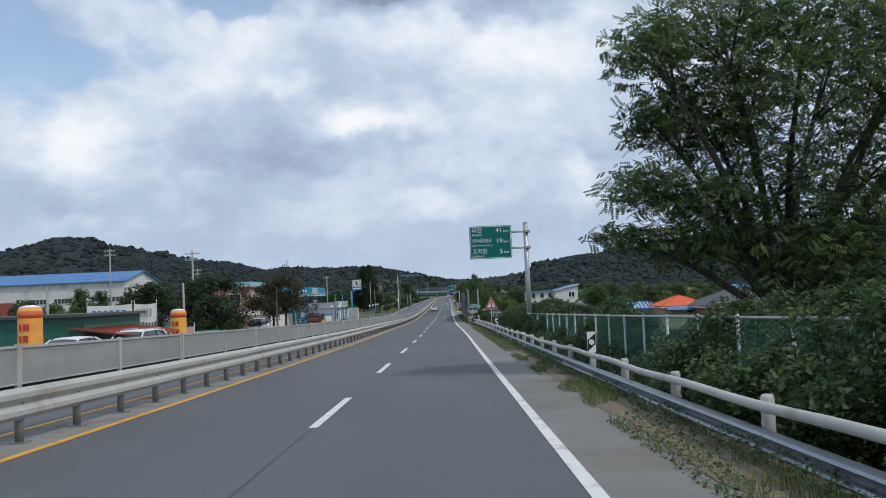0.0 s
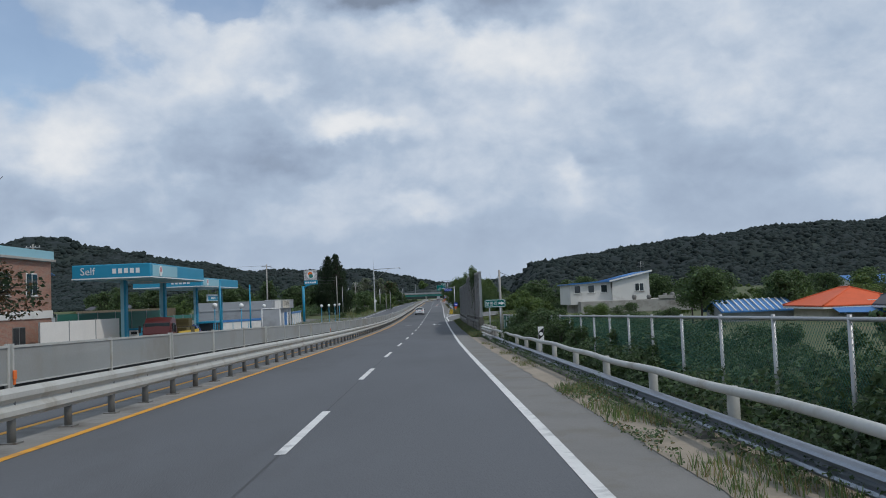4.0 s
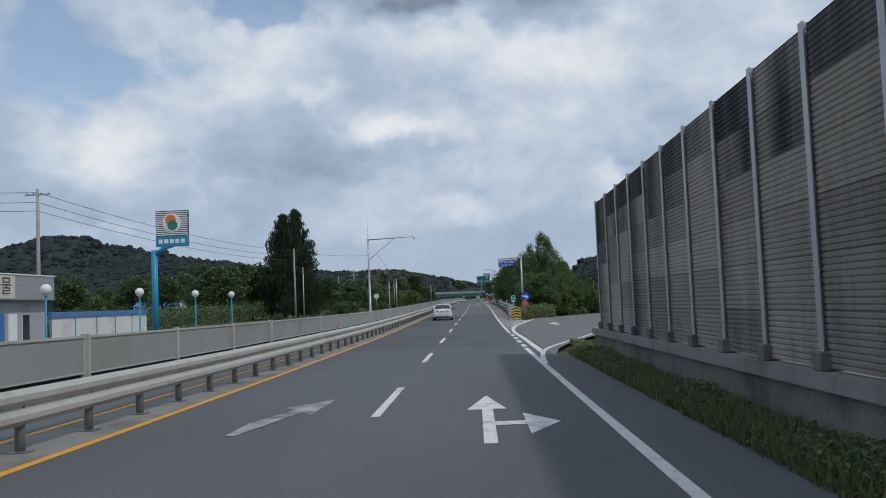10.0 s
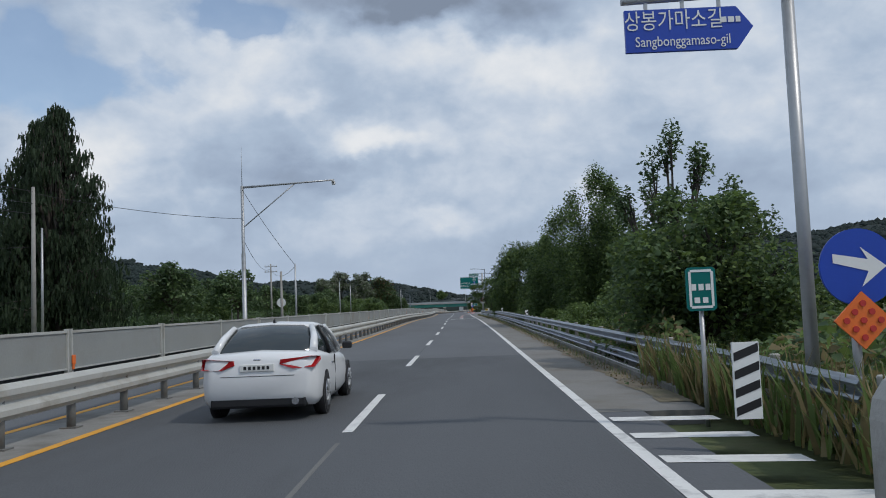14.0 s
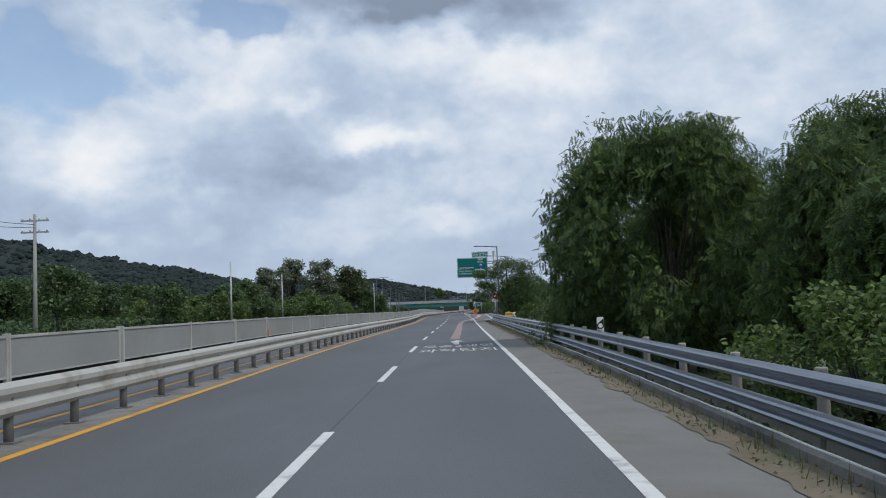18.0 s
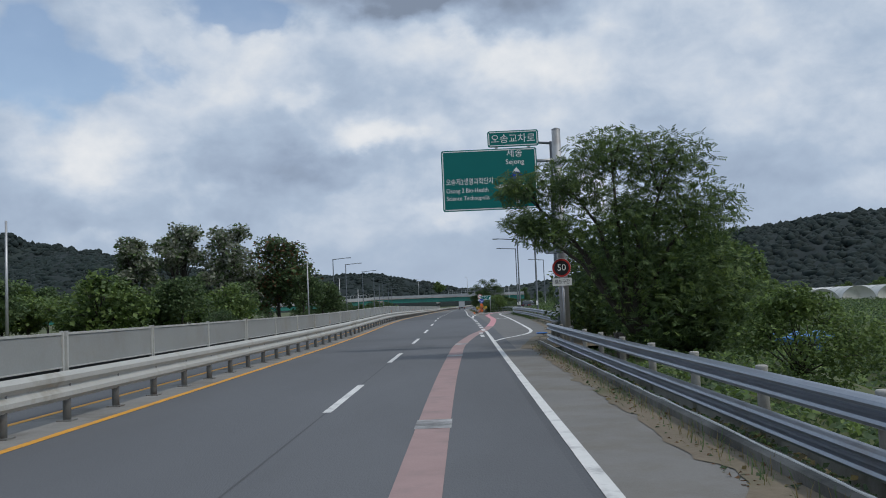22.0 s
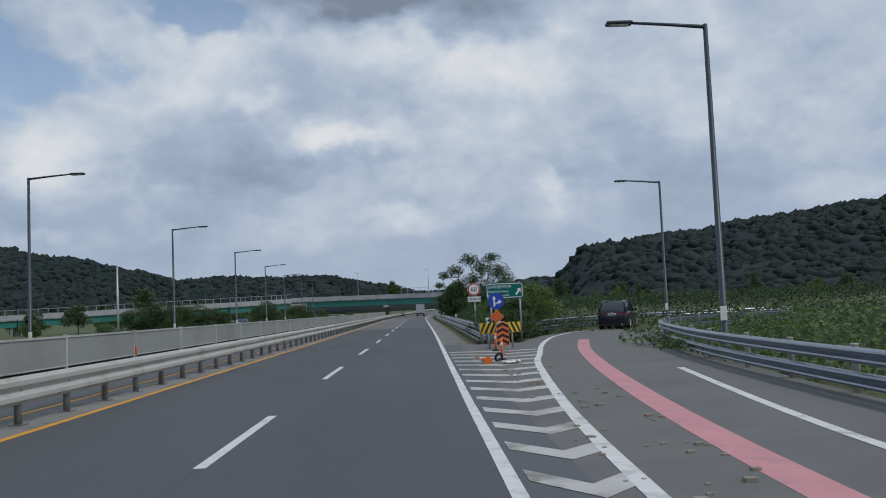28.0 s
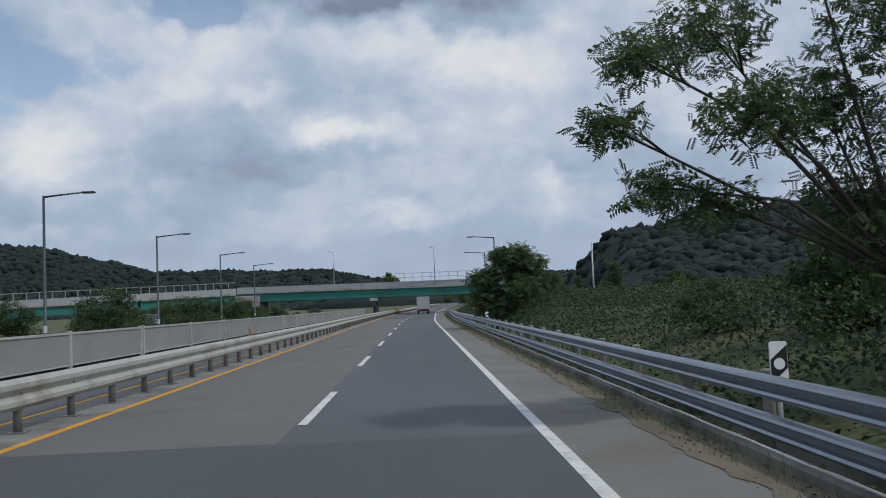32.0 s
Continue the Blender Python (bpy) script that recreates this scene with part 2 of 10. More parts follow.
M = {
    "asphalt": material("asphalt", (0.101, 0.107, 0.116), 0.85, 0, 0.25, 0.35, 55, 0.35, (0.075, 0.077, 0.08), 0.25, stretch=(1, 0.25, 1)),
    "asphalt_new": material("asphalt_new", (0.072, 0.075, 0.079), 0.85, 0, 0.14, 0.4, 60, 0.35, stretch=(1, 0.3, 1)),
    "asphalt_pale": material("asphalt_pale", (0.114, 0.120, 0.129), 0.86, 0, 0.23, 0.35, 55, 0.35, (0.095, 0.099, 0.105), 0.3, stretch=(1, 0.25, 1)),
    "asphalt_dim": material("asphalt_dim", (0.082, 0.087, 0.094), 0.85, 0, 0.22, 0.35, 55, 0.35, (0.052, 0.055, 0.059), 0.3, stretch=(1, 0.25, 1)),
    "median_concrete": material("median_concrete", (0.235, 0.23, 0.215), 0.88, 0, 0.25, 1.2, 25, 0.3, (0.13, 0.12, 0.105), 0.5),
    "asphalt_old": material("asphalt_old", (0.15, 0.149, 0.143), 0.88, 0, 0.16, 0.6, 50, 0.35, (0.12, 0.12, 0.118), 0.3),
    "shoulder": material("shoulder", (0.185, 0.18, 0.17), 0.9, 0, 0.18, 0.9, 40, 0.3, (0.15, 0.135, 0.11), 0.4),
    "dust": material("dust", (0.30, 0.255, 0.20), 0.95, 0, 0.22, 1.4, 30, 0.3, (0.2, 0.18, 0.14), 0.4),
    "concrete": material("concrete", (0.38, 0.37, 0.345), 0.85, 0, 0.2, 1.2, 25, 0.3, (0.18, 0.17, 0.15), 0.45),
    "concrete_dark": material("concrete_dark", (0.17, 0.165, 0.15), 0.9, 0, 0.35, 0.9, 14, 0.5, (0.06, 0.06, 0.055), 0.6),
    "paint_white": material("paint_white", (0.68, 0.68, 0.66), 0.7, 0, 0.12, 4, 40, 0.15, (0.36, 0.36, 0.36), 0.35),
    "paint_worn": material("paint_worn", (0.40, 0.40, 0.40), 0.8, 0, 0.3, 3, 30, 0.15, (0.14, 0.14, 0.14), 0.7),
    "paint_dirty": material("paint_dirty", (0.50, 0.49, 0.47), 0.8, 0, 0.2, 2.5, 30, 0.15, (0.22, 0.21, 0.19), 0.55),
    "paint_yellow": material("paint_yellow", (0.72, 0.34, 0.03), 0.7, 0, 0.15, 3, 40, 0.15, (0.4, 0.22, 0.08), 0.3),
    "paint_pink": material("paint_pink", (0.58, 0.27, 0.29), 0.8, 0, 0.12, 2, 40, 0.15, (0.42, 0.24, 0.25), 0.35),
    "paint_pink_faded": material("paint_pink_faded", (0.34, 0.235, 0.225), 0.85, 0, 0.14, 2, 40, 0.15, (0.24, 0.19, 0.185), 0.4),
    "rail_cream": material("rail_cream", (0.45, 0.455, 0.43), 0.55, 0.0, 0.14, 1.5, 20, 0.1, (0.28, 0.25, 0.2), 0.3),
    "rail_steel": material("rail_steel", (0.285, 0.315, 0.36), 0.36, 0.82, 0.14, 1.5, 20, 0.1, (0.25, 0.25, 0.26), 0.25),
    "post_dark": material("post_dark", (0.20, 0.20, 0.19), 0.6, 0.3, 0.2, 3, 30, 0.1, (0.12, 0.08, 0.05), 0.3),
    "steel": material("steel", (0.42, 0.43, 0.44), 0.45, 0.6, 0.12, 1.5, 20, 0.08, (0.3, 0.29, 0.28), 0.25),
    "lamp_grey": material("lamp_grey", (0.055, 0.07, 0.085), 0.45, 0.3, 0.12, 1.5, 20, 0.05),
    "sign_green": material("sign_green", (0.001, 0.145, 0.135), 0.6, 0, 0.06, 1.5, 30, 0.02, spec=0.25),
    "sign_blue": material("sign_blue", (0.012, 0.06, 0.42), 0.45, 0, 0.08, 1.5, 30, 0.03),
    "sign_white": material("sign_white", (0.78, 0.79, 0.78), 0.5, 0, 0.06, 2, 30, 0.03),
    "sign_red": material("sign_red", (0.50, 0.035, 0.03), 0.5, 0, 0.1, 2, 30, 0.03),
    "sign_orange": material("sign_orange", (0.80, 0.17, 0.03), 0.5, 0, 0.1, 2, 30, 0.03),
    "sign_yellow": material("sign_yellow", (0.75, 0.50, 0.04), 0.5, 0, 0.1, 2, 30, 0.03),
    "black": material("black", (0.015, 0.015, 0.017), 0.5, 0, 0.1, 2, 30, 0.03),
    "rubber": material("rubber", (0.02, 0.02, 0.021), 0.85, 0, 0.15, 6, 60, 0.1),
    "grass": material("grass", (0.075, 0.095, 0.035), 0.95, 0, 0.45, 0.35, 6, 0.6, (0.13, 0.115, 0.06), 0.4),
    "soil": material("soil", (0.17, 0.14, 0.10), 0.95, 0, 0.3, 0.8, 12, 0.5, (0.10, 0.10, 0.05), 0.4),
    "field": material("field", (0.06, 0.095, 0.025), 0.95, 0, 0.5, 0.06, 2.5, 0.6, (0.10, 0.12, 0.04), 0.5),
    # Dark woodland green with the blue of distance haze painted into it.
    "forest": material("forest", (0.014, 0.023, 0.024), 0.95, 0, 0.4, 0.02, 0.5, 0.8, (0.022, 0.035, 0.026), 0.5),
    "bark": material("bark", (0.065, 0.056, 0.047), 0.9, 0, 0.3, 3, 25, 0.5, stretch=(1, 1, 0.25)),
    "wood_pole": material("wood_pole", (0.32, 0.31, 0.29), 0.85, 0, 0.15, 1.5, 18, 0.15, (0.2, 0.19, 0.18), 0.3),
    "leaf": leafy("leaf", (0.112, 0.170, 0.066)),
    "leaf_light": leafy("leaf_light", (0.140, 0.205, 0.058)),
    "leaf_dark": leafy("leaf_dark", (0.082, 0.128, 0.060)),
    "leaf_bramble": leafy("leaf_bramble", (0.075, 0.118, 0.043), 0.7),
    "leaf_vine": leafy("leaf_vine", (0.19, 0.24, 0.10)),
    "leaf_silver": leafy("leaf_silver", (0.24, 0.26, 0.20)),
    "leaf_conifer": leafy("leaf_conifer", (0.038, 0.062, 0.03), 0.45),
    "leaf_dry": leafy("leaf_dry", (0.16, 0.095, 0.05)),
    "straw": leafy("straw", (0.22, 0.18, 0.085)),
    "wall_white": material("wall_white", (0.66, 0.66, 0.63), 0.8, 0, 0.08, 0.6, 20, 0.1, (0.45, 0.43, 0.39), 0.25),
    "wall_cream": material("wall_cream", (0.62, 0.58, 0.49), 0.8, 0, 0.08, 0.6, 20, 0.1, (0.42, 0.39, 0.33), 0.25),
    "wall_grey": material("wall_grey", (0.36, 0.38, 0.40), 0.7, 0, 0.1, 0.6, 20, 0.1, (0.24, 0.25, 0.25), 0.25),
    "brick_wall": material("brick_wall", (0.27, 0.115, 0.075), 0.85, 0, 0.25, 1.5, 12, 0.3),
    "roof_blue": material("roof_blue", (0.06, 0.20, 0.46), 0.5, 0.1, 0.12, 0.7, 15, 0.08, (0.12, 0.2, 0.32), 0.3),
    "roof_orange": material("roof_orange", (0.66, 0.11, 0.03), 0.6, 0, 0.15, 0.8, 15, 0.1),
    "roof_grey": material("roof_grey", (0.075, 0.075, 0.085), 0.7, 0, 0.15, 0.8, 15, 0.15),
    "roof_rust": material("roof_rust", (0.33, 0.075, 0.05), 0.7, 0, 0.15, 0.8, 15, 0.1),
    "station_blue": material("station_blue", (0.015, 0.26, 0.42), 0.45, 0, 0.08, 0.7, 20, 0.05),
    "station_pale": material("station_pale", (0.28, 0.52, 0.60), 0.5, 0, 0.08, 0.7, 20, 0.05),
    "girder_green": material("girder_green", (0.03, 0.20, 0.165), 0.55, 0.1, 0.14, 0.3, 8, 0.05, (0.03, 0.12, 0.10), 0.35),
    "fence_green": material("fence_green", (0.02, 0.12, 0.09), 0.6, 0, 0.15, 1, 20, 0.05),
    "glass": material("glass", (0.03, 0.04, 0.045), 0.08, 0.0, 0.1, 0.5, 5, 0.0, spec=0.8),
    "car_white": material("car_white", (0.74, 0.75, 0.76), 0.22, 0, 0.03, 1, 10, 0.0, spec=0.6),
    "car_dark": material("car_dark", (0.018, 0.021, 0.032), 0.2, 0.2, 0.05, 1, 10, 0.0, spec=0.6),
    "car_blue": material("car_blue", (0.03, 0.07, 0.22), 0.3, 0.1, 0.05, 1, 10, 0.0, spec=0.6),
    "red_lens": material("red_lens", (0.35, 0.01, 0.012), 0.2, 0, 0.05, 2, 10, 0.0),
    "chrome": material("chrome", (0.6, 0.6, 0.62), 0.2, 0.95, 0.05, 2, 10, 0.0),
    "plate": material("plate", (0.72, 0.72, 0.70), 0.5, 0, 0.05, 2, 10, 0.0),
    "maroon": material("maroon", (0.10, 0.022, 0.02), 0.3, 0, 0.1, 1, 10, 0.02, spec=0.5),
    "tarp": material("tarp", (0.05, 0.18, 0.15), 0.8, 0, 0.15, 1, 10, 0.3),
    "banner_pink": material("banner_pink", (0.62, 0.36, 0.40), 0.8, 0, 0.1, 1, 10, 0.1),
    "balloon_yellow": material("balloon_yellow", (0.78, 0.42, 0.06), 0.45, 0, 0.15, 1, 10, 0.05, (0.8, 0.25, 0.06), 0.4),
    "lid_blue": material("lid_blue", (0.015, 0.17, 0.55), 0.4, 0, 0.08, 2, 20, 0.02),
    "banner": material("banner", (0.72, 0.70, 0.66), 0.8, 0, 0.1, 1, 10, 0.1),
}


def courses(name, base, joint):
    """Brick courses at true size on upright walls of any direction."""
    m = material(name, base, 0.85, 0, 0.25, 1.5, 12, 0.0)
    n, l = m.node_tree.nodes, m.node_tree.links
    bsdf = n["Principled BSDF"]
    geo = n.new("ShaderNodeNewGeometry")
    sp, cb = n.new("ShaderNodeSeparateXYZ"), n.new("ShaderNodeCombineXYZ")
    l.new(geo.outputs["Position"], sp.inputs[0])
    ad = n.new("ShaderNodeMath")
    l.new(sp.outputs[0], ad.inputs[0])
    l.new(sp.outputs[1], ad.inputs[1])
    l.new(ad.outputs[0], cb.inputs[0])
    l.new(sp.outputs[2], cb.inputs[1])
    br = n.new("ShaderNodeTexBrick")
    l.new(cb.outputs[0], br.inputs["Vector"])
    for k, v in (("Scale", 1.0), ("Mortar Size", 0.008), ("Brick Width", 0.21), ("Row Height", 0.07)):
        br.inputs[k].default_value = v
    src = bsdf.inputs["Base Color"].links[0].from_socket
    l.new(src, br.inputs["Color1"])
    br.inputs["Color2"].default_value = (base[0] * 0.75, base[1] * 0.7, base[2] * 0.7, 1)
    br.inputs["Mortar"].default_value = (*joint, 1)
    l.new(br.outputs[0], bsdf.inputs["Base Color"])
    bp = n.new("ShaderNodeBump")
    bp.inputs["Strength"].default_value, bp.inputs["Distance"].default_value = 0.6, 0.01
    bp.invert = True
    l.new(br.outputs["Fac"], bp.inputs["Height"])
    l.new(bp.outputs[0], bsdf.inputs["Normal"])
    return m


M["brick_course"] = courses("brick_course", (0.38, 0.185, 0.125), (0.33, 0.29, 0.25))


# ---- the road's line: x of the lane line and height along y ----
def table(keys, smooth=True):
    """Values along y, smoothed over 24 m and kept at every metre."""
    ys, vs = [k[0] for k in keys], [k[1] for k in keys]
    grid = np.arange(-120.0, 4600.0, 1.0)
    got = sum(np.interp(grid + d, ys, vs) for d in ((-12, -6, 0, 6, 12) if smooth else (0,))) / (5 if smooth else 1)
    got = got.tolist()

    def value(y):
        u = y + 120.0
        i = min(len(got) - 2, max(0, int(u)))
        return got[i] + (got[i + 1] - got[i]) * (u - i)

    return value


mid = table([(-60, -2.22), (0, -2.24), (70, -2.14), (110, -2.46), (210, -2.43), (240, -2.36), (285, -2.0), (310, -1.95), (350, -2.04), (400, -1.92), (425, -1.78), (480, -2.18), (500, -2.1), (530, -1.88), (570, -1.78), (640, -1.7), (720, 0.2), (800, 4.5), (900, 13.0), (1100, 40.0), (1400, 95.0)])
high = table([(-60, 1.3), (0, 0.02), (20, -0.47), (40, -0.88), (60, -1.28), (80, -1.63), (100, -2.01), (120, -2.41), (140, -2.72), (160, -2.98), (180, -3.16), (200, -3.22), (220, -3.24), (240, -3.11), (260, -2.93), (280, -2.77), (300, -2.6), (320, -2.39), (340, -2.29), (380, -2.2), (400, -2.16), (420, -2.05), (440, -1.78), (460, -1.66), (480, -1.7), (620, -1.7), (760, -1.5), (1000, 0.0), (1400, 3.0)])
Y0, Y1 = -40, 1400
edge = table([(0, 3.54), (60, 3.54), (160, 3.58), (200, 3.54), (275, 3.43), (310, 3.42), (345, 3.5), (378, 3.54), (400, 3.60), (421, 3.60), (470, 3.43), (500, 3.43), (560, 3.41)])


def at(dx, y, dz=0.0):
    """A place by its distance to the right of the lane line, its way along the road and its height over it."""
    return Vector((mid(y) + dx, y, high(y) + dz))


# ---- building helpers ----
def mesh_of(name, bm, mats, smooth=False):
    me = bpy.data.meshes.new(name)
    bm.to_mesh(me)
    bm.free()
    for m in mats if isinstance(mats, (list, tuple)) else [mats]:
        me.materials.append(M[m] if isinstance(m, str) else m)
    if smooth:
        me.shade_smooth()
    return me


def part(name, bm, mat, parent=None, label="", m=None, smooth=False):
    ob = new(name, bm if isinstance(bm, bpy.types.Mesh) else mesh_of(name, bm, mat, smooth))
    if parent:
        ob.parent = parent
    if m is not None:
        ob.matrix_basis = m
    if label:
        tagged(ob, label)
    return ob


def thing(name, label, category, place=(0, 0, 0), rz=0.0, group="", kind=""):
    ob = new(name)
    ob.matrix_basis = pose(*place, 0, 0, rz)
    return tagged(ob, label, category, group, kind)


def box(bm, x0, x1, y0, y1, z0, z1, mi=0, bevel=0.0):
    vs = [bm.verts.new(p) for p in ((x0, y0, z0), (x1, y0, z0), (x1, y1, z0), (x0, y1, z0), (x0, y0, z1), (x1, y0, z1), (x1, y1, z1), (x0, y1, z1))]
    fs = [bm.faces.new([vs[i] for i in q]) for q in ((3, 2, 1, 0), (4, 5, 6, 7), (0, 1, 5, 4), (1, 2, 6, 5), (2, 3, 7, 6), (3, 0, 4, 7))]
    for f in fs:
        f.material_index = mi
    if bevel:
        bmesh.ops.bevel(bm, geom=list({e for f in fs for e in f.edges}), offset=bevel, segments=2, affect="EDGES", profile=0.5)
    return bm


def cube(x0, x1, y0, y1, z0, z1, bevel=0.0):
    return box(bmesh.new(), x0, x1, y0, y1, z0, z1, 0, bevel)


def tube(bm, points, radii, sides=10, cap=True, mi=0):
    """A tube through points, with a radius at each."""
    pts = [Vector(p) for p in points]
    if isinstance(radii, (int, float)):
        radii = [radii] * len(pts)
    rings, side = [], None
    for k, p in enumerate(pts):
        d = (pts[min(k + 1, len(pts) - 1)] - pts[max(k - 1, 0)]).normalized()
        if side is None:
            side = d.orthogonal().normalized()
        side = (side - d * side.dot(d)).normalized()
        other = d.cross(side)
        rings.append([bm.verts.new(p + radii[k] * (side * math.cos(2 * math.pi * i / sides) + other * math.sin(2 * math.pi * i / sides))) for i in range(sides)])
    for a, b in zip(rings, rings[1:]):
        for i in range(sides):
            f = bm.faces.new((a[i], a[(i + 1) % sides], b[(i + 1) % sides], b[i]))
            f.smooth, f.material_index = True, mi
    if cap:
        bm.faces.new(rings[0][::-1]).material_index = mi
        bm.faces.new(rings[-1]).material_index = mi
    return bm


def rod(points, radii, sides=10):
    return tube(bmesh.new(), points, radii, sides)


def steps(y0, y1, step):
    n = max(1, round((y1 - y0) / step))
    return [y0 + (y1 - y0) * k / n for k in range(n + 1)]


def sweep(profile, y0, y1, step=10.0, closed=True, bm=None, dx=None):
    """A section (distance from the lane line, height over the road) drawn along the road. dx(y) shifts it sideways."""
    bm = bm or bmesh.new()
    rows = [[bm.verts.new(at(px + (dx(y) if dx else 0.0), y, pz)) for px, pz in profile] for y in steps(y0, y1, step)]
    n = len(profile)
    for a, b in zip(rows, rows[1:]):
        for i in range(n if closed else n - 1):
            bm.faces.new((a[i], b[i], b[(i + 1) % n], a[(i + 1) % n]))
    if closed:
        bm.faces.new(rows[0])
        bm.faces.new(rows[-1][::-1])
    bmesh.ops.recalc_face_normals(bm, faces=bm.faces)
    return bm


def band(left, right, y0, y1, dz, step=8.0, bm=None):
    """A flat strip lying on the road between two distances (numbers or functions of y)."""
    bm = bm or bmesh.new()
    l_ = left if callable(left) else (lambda y: left)
    r_ = right if callable(right) else (lambda y: right)
    rows = [(bm.verts.new(at(l_(y), y, dz)), bm.verts.new(at(r_(y), y, dz))) for y in steps(y0, y1, step)]
    for a, b in zip(rows, rows[1:]):
        bm.faces.new((a[0], a[1], b[1], b[0]))
    return bm


def text_mesh(name, body, size, mat, parent, m, align="CENTER", stretch=1.0, label=""):
    """Lettering in the built-in face, as a mesh standing upright in its parent's x-z plane."""
    cu = bpy.data.curves.new(name, "FONT")
    cu.body, cu.size, cu.align_x, cu.align_y, cu.extrude = body, size, align, "CENTER", 0.002
    cu.resolution_u = 3
    ob = bpy.data.objects.new(name, cu)
    scene.collection.objects.link(ob)
    me = bpy.data.meshes.new_from_object(ob)
    bpy.data.objects.remove(ob)
    me.materials.clear()
    me.materials.append(M[mat])
    o = new(name, me)
    o.parent = parent
    o.matrix_basis = m @ Matrix.Diagonal((stretch, 1, 1, 1))
    if label:
        tagged(o, label)
    return o

# ---- ground and roads ----
GX = [-1500, -700, -300, -150, -90, -60, -44, -34, -26, -20, -15.0, -13.2, 5.6, 6.6, 8, 10, 13, 17, 22, 30, 45, 80, 150, 300, 700, 1500]


low_land = table([(0, -0.9), (120, -0.9), (135, -0.5), (190, -0.5), (200, -0.45), (240, -0.45), (260, -1.6), (340, -1.8), (380, -2.4), (400, -2.6), (440, -2.6), (470, -1.6), (520, -0.9), (545, 0.8), (600, 1.1), (760, 1.2)], False)
flat_land = table([(185, 0), (200, 16), (235, 20), (250, 0), (380, 0), (400, 7), (520, 14), (545, 0)], False)


def land(dx, y):
    """Height of the land over the road."""
    if -13.3 < dx < 5.7:
        return -0.22
    if dx <= -13.3:
        return -0.12 - 0.5 * min(1, max(0, (-dx - 30) / 30)) + 0.25 * noise.noise((dx * 0.06, y * 0.05, 1.0)) * min(1, (-dx - 13) / 10)
    k = min(1, max(0, (dx - 5.7 - flat_land(y)) / 5))
    return -0.2 + (low_land(y) + 0.2) * k * k * (3 - 2 * k) + 0.3 * k * noise.noise((dx * 0.08, y * 0.06, 7.0))


bm = bmesh.new()
rows = []
for y in [-90, -50] + list(range(-20, 760, 8)) + [780, 820, 900, 1000, 1200, 1600, 2600, 4500]:
    rows.append([bm.verts.new(at(c, y, land(c, y))) for c in GX])
for a, b in zip(rows, rows[1:]):
    for i in range(len(GX) - 1):
        f = bm.faces.new((a[i], a[i + 1], b[i + 1], b[i]))
        f.smooth = True
tagged(part("ground", bm, "grass"), "rough green verges and farmland round the road", "ground", kind="structure")

tagged(part("road", sweep([(-3.95, 0), (4.2, 0), (4.2, -0.3), (-3.95, -0.3)], Y0, Y1), "asphalt"), "grey worn asphalt carriageway with two lanes", "road", kind="structure")
tagged(part("road", sweep([(-13.4, 0), (-5.25, 0), (-5.25, -0.3), (-13.4, -0.3)], Y0, Y1), "asphalt"), "grey asphalt of the oncoming carriageway", "road", kind="structure")
tagged(part("median", sweep([(-5.25, 0.002), (-3.95, 0.002), (-3.95, -0.3), (-5.25, -0.3)], Y0, Y1), "median_concrete"), "grey concrete strip between two yellow lines under the rail", "median strip", kind="structure")


def resurfaced(x0, x1, y0, y1, mat, label, dz=0.003):
    tagged(part("resurfaced_strip", band(x0, x1, y0, y1, dz), mat), label, "asphalt patch", kind="structure")


resurfaced(-3.8, -0.1, 560.6, 660, "asphalt_old", "pale older asphalt lane with a straight cut edge")
resurfaced(-3.8, 3.36, 262, 454.9, "asphalt_pale", "paler worn stretch of asphalt", 0.002)
resurfaced(-3.8, 3.36, 455, 560.5, "asphalt_dim", "darker stretch of newer asphalt", 0.002)
resurfaced(-3.8, 3.36, 203, 261.9, "asphalt_dim", "darker stretch of newer asphalt", 0.002)
resurfaced(-0.03, 0.03, 190, 245, "asphalt_old", "pale sealed joint between the lanes", 0.004)
for ya, yb in ((-10, 128), (265, 345), (355, 560)):
    resurfaced(-0.025, 0.005, ya, yb, "asphalt_new", "thin dark joint between the lanes", 0.0035)


def shoulder(x1, y0, y1, mat, label):
    tagged(part("shoulder", sweep([(4.2, 0.0), (x1, -0.01), (x1, -0.3), (4.2, -0.3)], y0, y1), mat), label, "shoulder", kind="structure")


shoulder(5.2, Y0, 134, "shoulder", "pale dusty concrete shoulder along the edge line")
shoulder(4.75, 134, 196, "asphalt", "grey asphalt shoulder in front of the noise barrier")
shoulder(5.15, 247, 404, "shoulder", "pale dusty concrete shoulder beside the guardrail")
shoulder(5.15, 517, 780, "shoulder", "pale dusty concrete shoulder beside the guardrail")


for ya, yb in ((Y0, 134), (247, 402), (517, 780)):
    resurfaced(lambda y: edge(y) + 0.076, 4.24, ya, yb, "shoulder", "pale strip of shoulder beside the edge line", 0.004)


def drift(x0, x1, y0, y1, mat, label, seed, dz=0.004, ragged_=1.0):
    """Blown soil along the kerb, with an uneven edge."""
    f = lambda y: x0 + ragged_ * (0.22 * noise.noise((y * 0.5, seed, 0)) + 0.15 * noise.noise((y * 1.7, seed, 3)) + 0.10 * noise.noise((y * 5.0, seed, 6)))
    tagged(part("soil_drift", band(f, x1, y0, y1, dz, 0.3), mat), label, "soil", kind="structure")


